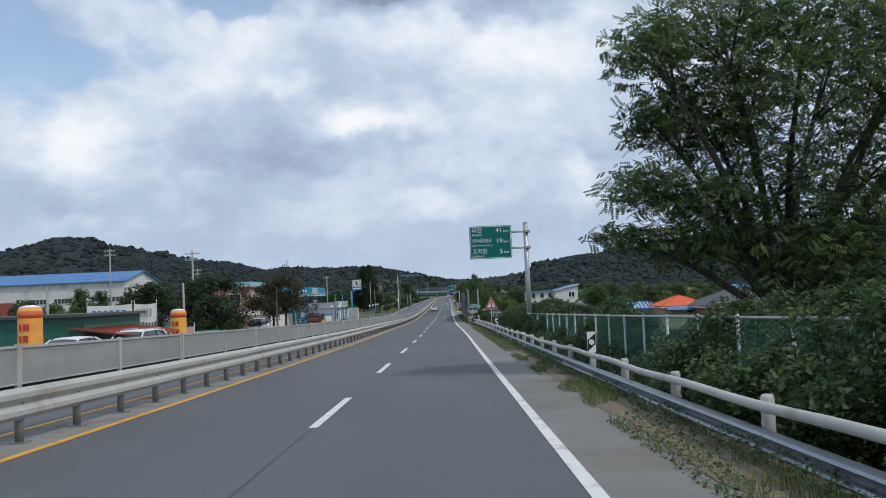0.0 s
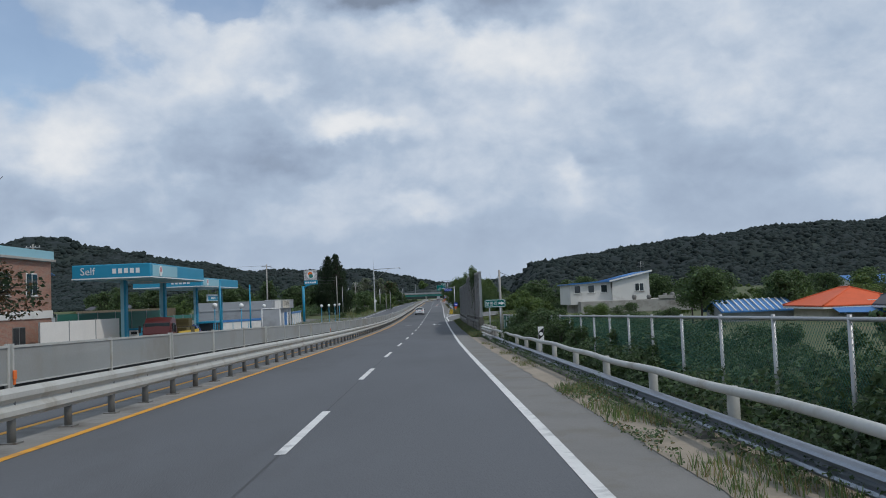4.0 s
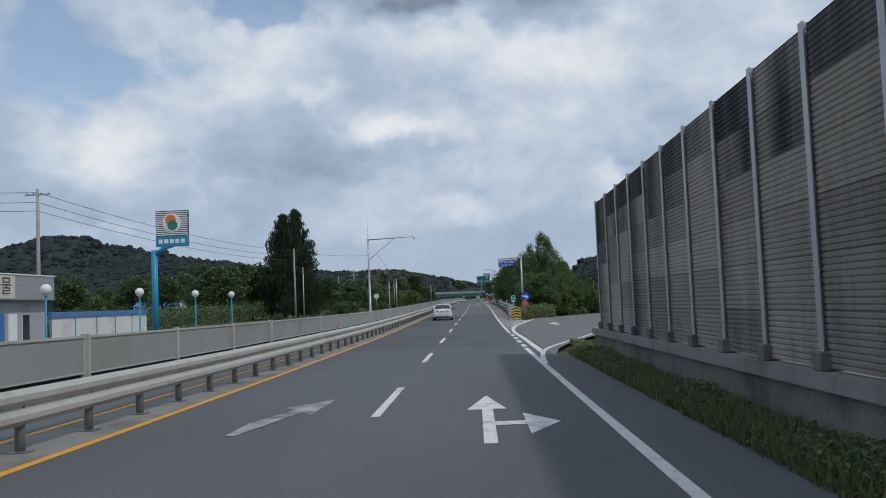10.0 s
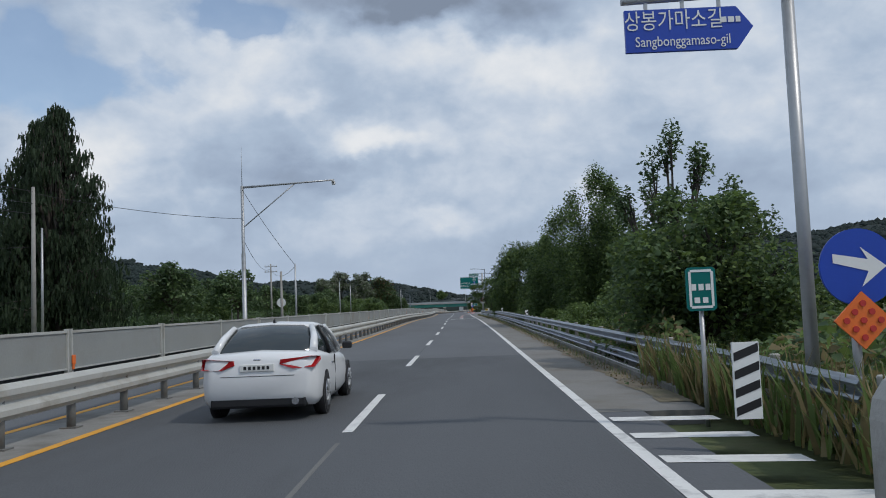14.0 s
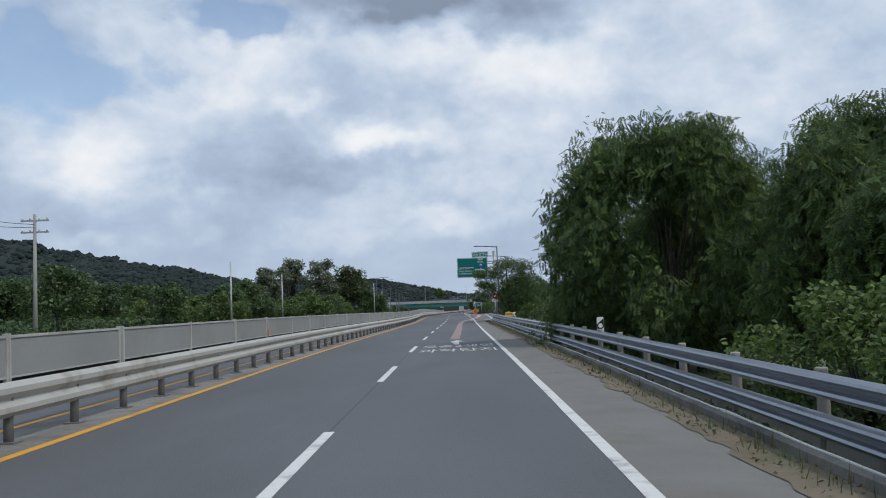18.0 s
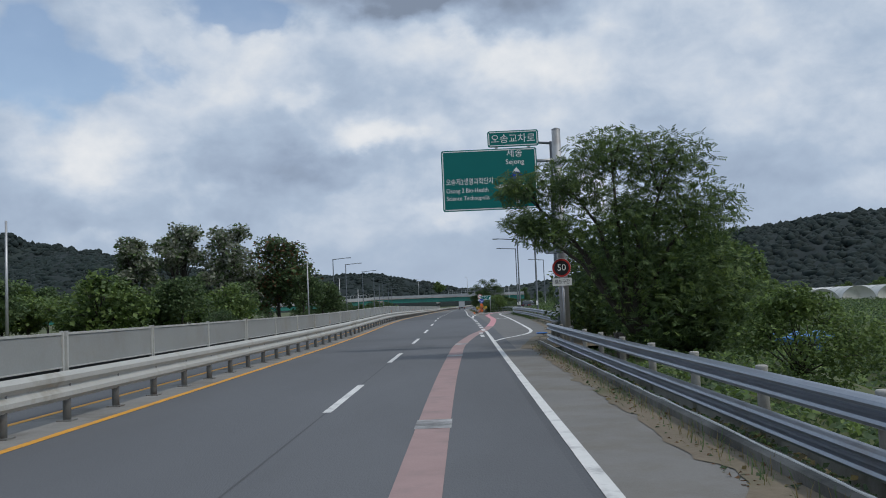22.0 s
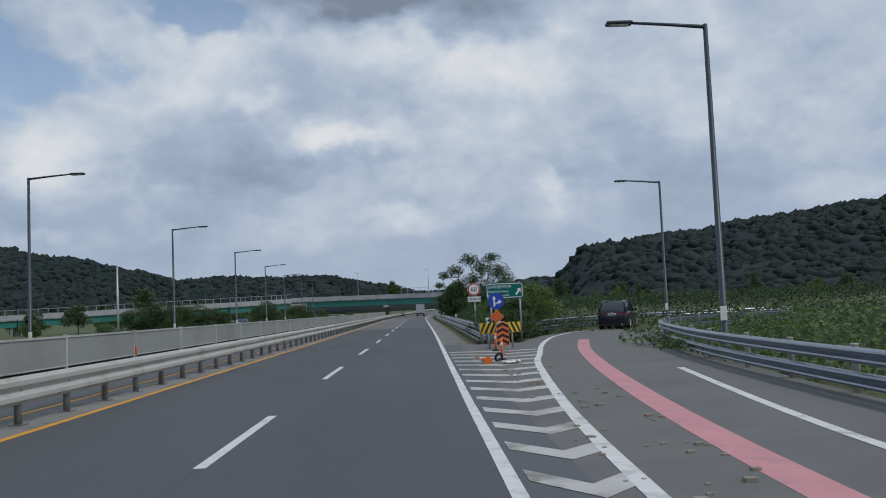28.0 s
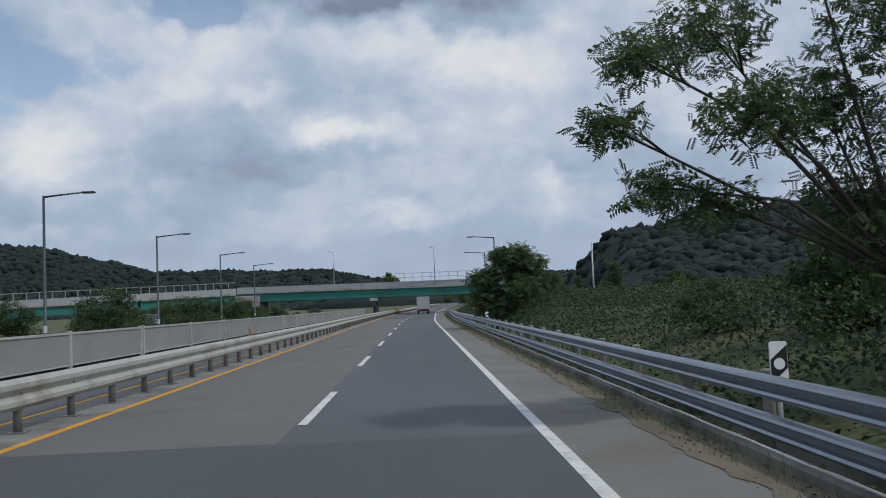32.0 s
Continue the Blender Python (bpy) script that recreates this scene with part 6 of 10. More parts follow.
def hill(name, label, pts, slope, x0, x1, y0, y1, cell, base, seed, trees, wave=0.22, crown=5.0, west=None):
    """A wooded hill: its skin is heaped into tree crowns, with loose crowns standing out of it."""
    nx, ny = int((x1 - x0) / cell), int((y1 - y0) / cell)
    verts, faces = [], []
    hz = {}
    for i in range(nx + 1):
        for j in range(ny + 1):
            x, y = x0 + cell * i, y0 + cell * j
            h = ridge_height(x, y, pts, slope)
            h *= 1 + wave * noise.noise((x * 0.006, y * 0.006, seed)) + 0.07 * noise.noise((x * 0.025, y * 0.025, seed))
            if west is not None:
                h *= min(1.0, max(0.0, (x - west) / 22)) ** 0.6
            hz[i, j] = h
            if h > 1.5:
                d = noise.voronoi((x / crown, y / crown, seed), distance_metric="DISTANCE")[0]
                h += crown * (0.62 * (1 - min(1.0, d[0] * 1.15) ** 2) + 0.2 * noise.noise((x * 0.3, y * 0.3, seed + 2)) - 0.35)
            verts.append((x + 0.25 * cell * noise.noise((x, y, 1.5)), y + 0.25 * cell * noise.noise((x, y, 4.5)), base + h - 2))
    for i in range(nx):
        for j in range(ny):
            a = i * (ny + 1) + j
            faces.append((a, a + ny + 1, a + ny + 2, a + 1))
    me = bpy.data.meshes.new(name)
    me.from_pydata(verts, [], faces)
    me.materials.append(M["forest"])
    me.shade_smooth()
    tagged(new(name, me), label, "hill", kind="structure")
    r = random.Random(int(seed * 10))
    places, radii = [], []
    tries = 0
    while len(places) < trees and tries < trees * 12:
        tries += 1
        i, j = r.randrange(nx), r.randrange(ny)
        h = hz[i, j]
        if h < 3 or hz[i, min(ny, j + 1)] < h - cell * 0.2:
            continue
        places.append((x0 + cell * (i + r.random()), y0 + cell * (j + r.random()), base + h - 2.2 + r.uniform(-0.9, 0.9)))
        radii.append(crown * r.uniform(0.35, 0.62))
    tagged(new("hill_woods", clumps_mesh("hill_woods", places, radii, "treetops_hazed", int(seed * 7))), "dense dark green woodland covering the hill, tinted blue for distance haze", "woodland", kind="stuff")


# Loose crowns carry the same painted haze blue as the hill skin.
M["treetops_hazed"] = leafy("treetops_hazed", (0.018, 0.030, 0.028), 0.4, 0.8, 0.1)
hill("hill", "wooded hill beyond the fields", [(90, 1000, 18), (106, 1000, 31), (126, 1000, 38), (160, 1000, 43), (192, 1000, 44), (222, 1000, 50), (270, 1000, 56), (370, 1000, 65), (500, 990, 70), (780, 960, 75)], 0.5, 66, 790, 640, 1060, 5.0, -3, 1.0, 15000, 0.03, 7.0, 78)
hill("hill", "distant wooded hill on the horizon", [(-640, 2600, 78), (-510, 2650, 104), (-390, 2700, 98), (-260, 2700, 103), (-125, 2750, 74), (0, 2800, 50), (110, 2850, 40)], 0.6, -900, 300, 2350, 2960, 10, -3, 2.0, 5000, 0.06, 12)
hill("hill", "high wooded hill behind the far buildings", [(-1150, 1560, 95), (-860, 1660, 120), (-730, 1680, 140), (-665, 1680, 126), (-555, 1610, 102), (-500, 1500, 86)], 0.55, -1400, -330, 1150, 1860, 9, -3, 3.0, 9000, 0.06, 10)
hill("hill", "low wooded hill beyond the fields and the overpass", [(-500, 1420, 80), (-407, 1340, 74), (-345, 1325, 66), (-301, 1325, 55), (-252, 1325, 42), (-218, 1325, 40), (-170, 1330, 26), (-130, 1340, 10)], 0.6, -640, -90, 1130, 1460, 6, -3, 5.0, 7000, 0.05, 8)
hill("hill", "low hazy hill far along the road", [(60, 2300, 40), (260, 2250, 52), (500, 2100, 46)], 0.3, -60, 720, 2000, 2420, 12, -3, 4.0, 2000, 0.22, 12)


# ---- plants ----
def leaves_mesh(name, pts, size, mat, seed, up=0.35, shape="leaf", spread=0.45):
    """One leaf, spray or frond at each point, all in one mesh."""
    r = np.random.RandomState(seed)
    n = len(pts)
    if shape == "leaf":
        base = np.array([(0, 0, 0), (0.38, 0.45, 0.1), (0, 1, -0.06), (-0.38, 0.45, 0.1)])
        tri_ = np.array([(0, 1, 2), (0, 2, 3)])
    elif shape in ("spray", "hang"):
        vs, fs = [], []
        for k in range(6):
            y = 0.14 + 0.17 * k
            for s in (-1, 1):
                i = len(vs)
                vs += [(0.02 * s, y, 0), (0.20 * s, y - 0.03, 0.05), (0.36 * s, y + 0.1, -0.06), (0.17 * s, y + 0.11, 0.03)]
                fs += [(i, i + 1, i + 2), (i, i + 2, i + 3)]
        base, tri_ = np.array(vs), np.array(fs)
    elif shape == "droop":
        vs, fs = [], []
        for k in range(5):
            z = -0.2 * k
            i = len(vs)
            s = 1 if k % 2 else -1
            vs += [(0, 0.15, z), (0.22 * s, 0.25, z - 0.15), (0.1 * s, 0.2, z - 0.5), (-0.05 * s, 0.15, z - 0.25)]
            fs += [(i, i + 1, i + 2), (i, i + 2, i + 3)]
        base, tri_ = np.array(vs), np.array(fs)
    else:
        base = np.array([(-0.035, 0, 0), (0.035, 0, 0), (0.02, 0.12, 0.6), (0.0, 0.35, 1.0), (-0.02, 0.12, 0.6)])
        tri_ = np.array([(0, 1, 2), (0, 2, 4), (4, 2, 3)])
    yaw = r.uniform(0, 2 * np.pi, n)
    if shape in ("leaf", "spray"):
        pitch, roll = r.normal(-0.25, 0.5, n), r.normal(0, 0.5, n)
    elif shape == "hang":
        pitch, roll = r.normal(-0.85, 0.35, n), r.normal(0, 0.35, n)
    else:
        pitch, roll = r.normal(0, 0.16, n), r.normal(0, 0.16, n)
    cy_, sy_, cp, sp, cr, sr = np.cos(yaw), np.sin(yaw), np.cos(pitch), np.sin(pitch), np.cos(roll), np.sin(roll)
    rot = np.empty((n, 3, 3))
    rot[:, 0] = np.stack([cy_ * cr - sy_ * sp * sr, -sy_ * cp, cy_ * sr + sy_ * sp * cr], 1)
    rot[:, 1] = np.stack([sy_ * cr + cy_ * sp * sr, cy_ * cp, sy_ * sr - cy_ * sp * cr], 1)
    rot[:, 2] = np.stack([-cp * sr, sp, cp * cr], 1)
    sc = size * r.uniform(1 - spread, 1 + spread, n)
    v = np.einsum("nij,kj->nki", rot, base) * sc[:, None, None] + np.asarray(pts)[:, None, :]
    f = tri_[None] + (np.arange(n) * len(base))[:, None, None]
    me = bpy.data.meshes.new(name)
    vv, ff = v.reshape(-1, 3), f.reshape(-1, 3)
    me.vertices.add(len(vv))
    me.vertices.foreach_set("co", vv.ravel().astype(np.float32))
    me.loops.add(ff.size)
    me.loops.foreach_set("vertex_index", ff.ravel().astype(np.int32))
    me.polygons.add(len(ff))
    me.polygons.foreach_set("loop_start", np.arange(0, ff.size, 3, dtype=np.int32))
    me.update(calc_edges=True)
    me.materials.append(M[mat])
    return me


def blob_points(blobs, n, seed, shell=0.55):
    """Points in the outer shells of ellipsoids (centre, radii), more of them in the larger ones."""
    r = np.random.RandomState(seed)
    c = np.array([b[0] for b in blobs], float)
    s = np.array([b[1] for b in blobs], float)
    w = (s.prod(1)) ** 0.5
    k = r.choice(len(blobs), n, p=w / w.sum())
    d = r.randn(n, 3)
    d /= np.linalg.norm(d, axis=1)[:, None]
    rad = shell + (1.08 - shell) * r.rand(n) ** 0.7
    return c[k] + d * s[k] * rad[:, None]


def tree(name, label, place, h, blobs, leaf, n, size, shape="leaf", seed=1, trunk_r=0.16, stems=1, shell=0.5, bark="bark", rz=0.0, lean=0.0, category="tree", group=""):
    """Tapered trunk, limbs to each clump, and a crown of many leaves. Blobs are given as shares of the height."""
    g = thing(name, label, category, place, rz, group)
    r = random.Random(seed)
    bl = [((bx * h, by * h, bz * h), (rx * h, ry * h, rz_ * h)) for bx, by, bz, rx, ry, rz_ in blobs]
    wood = bmesh.new()
    crotch = min(b[0][2] - b[1][2] * 0.5 for b in bl)
    crotch = max(h * 0.12, min(crotch, h * 0.4))
    for s in range(stems):
        ox, oy = (r.uniform(-0.5, 0.5), r.uniform(-0.5, 0.5)) if stems > 1 else (0, 0)
        tube(wood, [(ox * 0.4, oy * 0.4, -0.4), (ox * 0.6, oy * 0.6, crotch * 0.5), (ox + lean * 0.2, oy, crotch)], [trunk_r * 1.25, trunk_r, trunk_r * 0.8], 9)
    part("trunk", wood, bark, g)
    limbs = bmesh.new()
    for c, s in bl[:: 4 if len(bl) > 80 else 1]:
        a = Vector((lean * 0.2, 0, crotch))
        b = Vector(c)
        m_ = a.lerp(b, 0.5) + Vector((r.uniform(-0.2, 0.2), r.uniform(-0.2, 0.2), 0.12 * h * r.random()))
        tube(limbs, [a, m_, b], [trunk_r * 0.6, trunk_r * 0.38, trunk_r * 0.16], 6)
        for k in range(3):
            e = b + Vector((r.uniform(-1, 1) * s[0], r.uniform(-1, 1) * s[1], r.uniform(-0.4, 0.9) * s[2])) * 0.75
            tube(limbs, [m_.lerp(b, 0.6), m_.lerp(b, 0.6).lerp(e, 0.6) + Vector((0, 0, 0.1)), e], [trunk_r * 0.22, trunk_r * 0.14, trunk_r * 0.05], 5)
    part("branchwork", limbs, bark, g)
    mats = leaf if isinstance(leaf, (list, tuple)) else [leaf]
    for k, mt in enumerate(mats):
        part("crown", leaves_mesh("crown", blob_points(bl, n // len(mats), seed * 7 + k, shell), size, mt, seed + k, shape=shape), mt, g)
    return g


def random_blobs(seed, n, w=0.32, z0=0.35, z1=0.92, r0=0.10, r1=0.2):
    r = random.Random(seed)
    out = []
    for k in range(n):
        t = r.random()
        z = z0 + (z1 - z0) * t
        lim = w * math.sin(math.pi * (0.22 + 0.68 * t)) ** 0.8
        a = r.uniform(0, 2 * math.pi)
        q = lim * math.sqrt(r.random())
        s = r.uniform(r0, r1) * (1.1 - 0.45 * t)
        out.append((q * math.cos(a), q * math.sin(a), z, s * 1.15, s * 1.15, s * 0.85))
    return out


# template trees for the middle distance, copied with turns and sizes
protos = {}


def proto(kind, **kw):
    protos[kind] = tree(place=(0, -300, -40), **kw)
    return protos[kind]


proto("round", name="tree", label="dark green broadleaf tree with an uneven crown", h=9, blobs=random_blobs(3, 22, 0.34), leaf=["leaf", "leaf_dark"], n=3600, size=0.42, seed=3)
proto("tall", name="tree", label="tall green broadleaf tree with upright limbs", h=11, blobs=random_blobs(5, 24, 0.24, 0.25, 0.95, 0.08, 0.15), leaf=["leaf", "leaf_dark"], n=3800, size=0.42, seed=5)
proto("wide", name="tree", label="wide spreading green tree at a field edge", h=7, blobs=random_blobs(8, 22, 0.5, 0.3, 0.85, 0.12, 0.22), leaf=["leaf", "leaf_light"], n=3600, size=0.40, seed=8)
proto("shrub", name="shrub", label="leafy green roadside shrub", h=2.6, blobs=random_blobs(11, 16, 0.6, 0.15, 0.8, 0.18, 0.32), leaf=["leaf", "leaf_dark"], n=8000, size=0.11, seed=11, trunk_r=0.05, stems=3, category="shrub")
proto("shrub_dark", name="shrub", label="dense dark green roadside shrub", h=3.0, blobs=random_blobs(13, 18, 0.55, 0.15, 0.85, 0.18, 0.3), leaf=["leaf_dark", "leaf_bramble"], n=8000, size=0.12, seed=13, trunk_r=0.05, stems=3, category="shrub")


def plant(kind, x, y, z, s=1.0, sz=None, rz=0.0, group=""):
    o = copy_thing(protos[kind], Matrix.Translation((x, y, z)) @ pose(0, 0, 0, 0, 0, rz) @ Matrix.Diagonal((s, s, sz or s, 1)))
    if group:
        tagged(o, group=group)
    return o


proto("shrub_light", name="shrub", label="bright yellow-green roadside shrub", h=2.8, blobs=random_blobs(15, 18, 0.6, 0.12, 0.82, 0.16, 0.28), leaf=["leaf_light", "leaf", "leaf_light"], n=9000, size=0.10, seed=15, trunk_r=0.04, stems=3, category="shrub")
rnd = random.Random(21)


def ground_z(x, y):
    return high(y) + land(x - mid(y), y)


# belts of trees behind the left side and across the fields on the right
for k in range(90):
    y = rnd.uniform(70, 640)
    x = -rnd.uniform(48, 120)
    if 90 < y < 250 and x > -70:
        x -= 30
    plant(rnd.choice(("round", "tall", "wide")), x, y, ground_z(x, y), rnd.uniform(0.7, 1.1), rz=rnd.uniform(0, 360), group="trees behind the roadside plots")
for k in range(34):
    y = rnd.uniform(238, 330)
    x = rnd.uniform(16, 60)
    plant(rnd.choice(("round", "wide", "round")), x, y, ground_z(x, y), rnd.uniform(0.6, 0.95), rz=rnd.uniform(0, 360), group="trees round the side road")
for k in range(30):
    y = rnd.uniform(150, 200)
    x = rnd.uniform(9, 60)
    if 14 < x < 30 and y > 160:
        y = rnd.uniform(182, 235)
        x = rnd.uniform(26, 60)
    plant(rnd.choice(("round", "wide")), x, y, ground_z(x, y), rnd.uniform(0.45, 0.7), rz=rnd.uniform(0, 360), group="trees round the house")
for k in range(46):
    y, x = rnd.uniform(600, 900), -rnd.uniform(30, 160)
    plant(rnd.choice(("round", "tall", "wide")), x, y, ground_z(x, y), rnd.uniform(0.5, 0.8), rz=rnd.uniform(0, 360), group="trees beyond the overpass")
for k in range(40):
    y, x = rnd.uniform(735, 1000), rnd.uniform(12, 140)
    plant(rnd.choice(("round", "tall", "wide")), x, y, ground_z(x, y), rnd.uniform(0.5, 0.85), rz=rnd.uniform(0, 360), group="trees beyond the overpass")
for k in range(190):
    y = rnd.uniform(380, 720)
    x = rnd.uniform(26 if y < 540 else 50, 190)
    plant(rnd.choice(("wide", "shrub_dark", "shrub", "shrub_dark")), x, y, ground_z(x, y) - 0.5, rnd.uniform(0.35, 0.6), rz=rnd.uniform(0, 360), group="orchard trees on the field")
# the lone tree over the bridge
plant("wide", -16, 1100, high(1100) + 9.5, 1.75, rz=20)
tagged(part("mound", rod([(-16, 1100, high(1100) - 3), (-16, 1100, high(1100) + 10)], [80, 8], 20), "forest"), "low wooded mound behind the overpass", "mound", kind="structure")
# left verge between the station and the interchange
for k in range(30):
    y, x = rnd.uniform(305, 420), -rnd.uniform(27, 46)
    plant(rnd.choice(("round", "wide", "shrub_dark")), x, y, ground_z(x, y), rnd.uniform(0.55, 0.8), rz=rnd.uniform(0, 360), group="trees beyond the oncoming lanes")
for k in range(26):
    y, x = rnd.uniform(395, 452), -rnd.uniform(19, 34)
    plant(rnd.choice(("round", "wide")), x, y, ground_z(x, y), rnd.uniform(0.5, 0.75), rz=rnd.uniform(0, 360), group="trees beyond the oncoming lanes")
for k in range(46):
    y, x = rnd.uniform(245, 720), -rnd.uniform(14.6, 22)
    plant(rnd.choice(("shrub", "shrub_dark")), x, y, ground_z(x, y) - 0.2, rnd.uniform(0.45, 0.8), rz=rnd.uniform(0, 360), group="shrubs on the far verge")
for k in range(30):
    y, x = rnd.uniform(565, 705), -rnd.uniform(22, 34)
    plant(rnd.choice(("shrub", "shrub_dark")), x, y, ground_z(x, y), rnd.uniform(0.8, 1.5), rz=rnd.uniform(0, 360), group="shrubs below the viaduct")

# dark spired conifers
def spire(seed, h, w, n=64):
    r = random.Random(seed)
    out = []
    for k in range(n):
        t = (k + r.random()) / n
        z = 0.10 + 0.88 * t
        q = w * (1 - t) ** 0.75 * r.uniform(0.35, 1.0)
        a = k * 2.4 + r.uniform(-0.3, 0.3)
        s = 0.030 + 0.045 * (1 - t)
        out.append((q * math.cos(a), q * math.sin(a), z, s * 1.4, s * 1.4, s))
    return out


for x, y, h, sd in ((-25.6, 288, 15.6, 31), (-27.8, 290, 15.2, 32)):
    tree("conifer", "tall dark spired conifer beyond the oncoming lanes", (x, y, ground_z(x, y)), h, spire(sd, h, 0.30), ["leaf_conifer"], 14000, 0.30, "droop", sd, 0.3, category="tree", group="conifers", shell=0.2)
for k, (x, y, s) in enumerate(((-33, 292, 0.95), (-31, 300, 0.75), (-23.5, 303, 0.7), (-20.5, 312, 0.65), (-35, 285, 0.9), (-36, 296, 0.9))):
    plant("round", x, y, ground_z(x, y), s, rz=60 * k, group="trees beside the conifers")

# big locust at the start
tree("locust_tree", "large dark locust tree overhanging the fence", (8.95, 23.2, -1.4), 11.6, [(-0.29, -0.05, 0.80, 0.11, 0.16, 0.08), (-0.12, 0, 0.88, 0.2, 0.2, 0.13), (0.12, 0.05, 0.92, 0.22, 0.22, 0.14), (-0.26, 0.05, 0.66, 0.10, 0.14, 0.07), (-0.12, 0.1, 0.66, 0.16, 0.18, 0.12), (0.08, -0.1, 0.72, 0.24, 0.22, 0.16), (0.32, 0, 0.78, 0.22, 0.24, 0.2), (-0.31, 0, 0.50, 0.10, 0.12, 0.055), (-0.18, 0, 0.46, 0.16, 0.18, 0.09), (0.0, 0.05, 0.5, 0.24, 0.24, 0.14), (0.3, 0.1, 0.54, 0.24, 0.24, 0.18), (0.5, 0.0, 0.62, 0.22, 0.24, 0.25), (-0.05, 0.1, 0.75, 0.2, 0.14, 0.16), (-0.36, 0, 0.385, 0.09, 0.1, 0.03), (-0.22, 0, 0.36, 0.12, 0.14, 0.05), (0.0, 0, 0.34, 0.2, 0.2, 0.1), (0.25, 0, 0.36, 0.24, 0.24, 0.14), (0.48, 0, 0.38, 0.2, 0.2, 0.16), (0.42, 0, 0.92, 0.24, 0.2, 0.16), (0.66, 0, 0.8, 0.2, 0.2, 0.2), (0.2, 0, 0.22, 0.2, 0.2, 0.1)], ["leaf_dark", "leaf", "leaf_dark", "leaf", "leaf_light"], 21000, 0.27, "spray", 41, 0.22, 2, 0.2)
# locust before the guide sign
tree("locust_tree", "broad green locust tree half hiding a guide sign", (5.6, 397.5, -4.2), 9.2, [(-0.36, 0, 0.79, 0.08, 0.12, 0.06), (-0.34, 0, 0.67, 0.08, 0.12, 0.05), (-0.25, 0, 0.64, 0.11, 0.16, 0.07), (-0.20, 0, 0.80, 0.13, 0.16, 0.09), (-0.04, 0, 0.90, 0.15, 0.17, 0.09), (0.15, 0, 0.86, 0.15, 0.18, 0.1), (0.02, 0, 0.70, 0.2, 0.2, 0.14), (0.24, 0, 0.68, 0.15, 0.2, 0.12), (-0.02, 0.05, 0.52, 0.16, 0.2, 0.12), (0.16, 0, 0.5, 0.2, 0.2, 0.14), (0.1, 0.05, 0.36, 0.2, 0.22, 0.13), (0.3, 0, 0.36, 0.16, 0.2, 0.14)], ["leaf", "leaf_dark", "leaf", "leaf_light"], 13000, 0.20, "spray", 43, 0.14, 2, 0.15)
for k, (x, y, h) in enumerate(((7.2, 406, 6.6), (9.6, 404, 5.0), (8.6, 400, 4.6), (6.4, 411, 3.0), (12.5, 408, 4.2))):
    tree("vine_mound", "tree smothered in climbing vines behind the guardrail", (x, y, ground_z(x, y) - 0.2), h, random_blobs(190 + k, 24, 0.42, 0.12, 0.88, 0.12, 0.22), ["leaf_dark", "leaf", "leaf_light"], 9000, 0.19, "leaf", 190 + k, 0.10, 2, 0.5, category="shrub", group="vine mounds by the exit")
# loose locusts at the end
tree("locust_tree", "airy locust tree with open drooping sprays", (6.6, 560.5, -1.6), 7.1, [(-0.56, 0, 0.55, 0.07, 0.1, 0.04), (-0.47, 0, 0.43, 0.08, 0.1, 0.045), (-0.35, 0.05, 0.40, 0.1, 0.12, 0.05), (-0.5, 0, 0.68, 0.08, 0.1, 0.05), (-0.34, 0.05, 0.74, 0.12, 0.14, 0.09), (-0.3, -0.05, 0.55, 0.11, 0.12, 0.07), (-0.15, 0, 0.88, 0.14, 0.14, 0.09), (0.02, 0, 0.76, 0.16, 0.2, 0.13), (-0.1, 0.1, 0.6, 0.15, 0.18, 0.11), (0.16, 0, 0.9, 0.12, 0.14, 0.07), (0.25, 0, 0.7, 0.16, 0.2, 0.13), (0.12, 0, 0.5, 0.18, 0.2, 0.13), (0.36, 0, 0.55, 0.14, 0.2, 0.14), (0.1, 0, 0.3, 0.22, 0.22, 0.14), (0.32, 0, 0.34, 0.18, 0.2, 0.14), (-0.06, 0.1, 0.4, 0.12, 0.12, 0.1)], ["leaf_dark", "leaf", "leaf"], 9000, 0.175, "spray", 47, 0.07, 2, 0.1)
tree("locust_tree", "bushy dark locust tree beside the guardrail", (6.3, 606, -1.8), 5.6, random_blobs(51, 26, 0.42, 0.22, 0.88, 0.12, 0.2), ["leaf", "leaf_dark"], 7000, 0.36, "spray", 51, 0.14, 2, 0.3)
tree("locust_tree", "bushy dark locust tree beside the guardrail", (11.5, 563, -1.6), 2.6, random_blobs(52, 26, 0.46, 0.2, 0.88, 0.12, 0.2), ["leaf", "leaf_dark", "leaf_light"], 6000, 0.34, "spray", 52, 0.12, 2, 0.3)


# upright poplars and weeping trees on the right
def upright(seed, n=26):
    r = random.Random(seed)
    out = []
    for k in range(n):
        a, q = r.uniform(0, 2 * math.pi), 0.28 * r.random() ** 0.8
        top_ = 1.0 - 1.45 * q
        for i in range(4):
            t = i / 3
            z = 0.16 + (top_ - 0.20) * t
            s = 0.08 * (1 - 0.45 * t)
            out.append((q * math.cos(a) * (0.8 + 0.5 * t), q * math.sin(a) * (0.8 + 0.5 * t), z, s, s, s * 1.9))
    return out


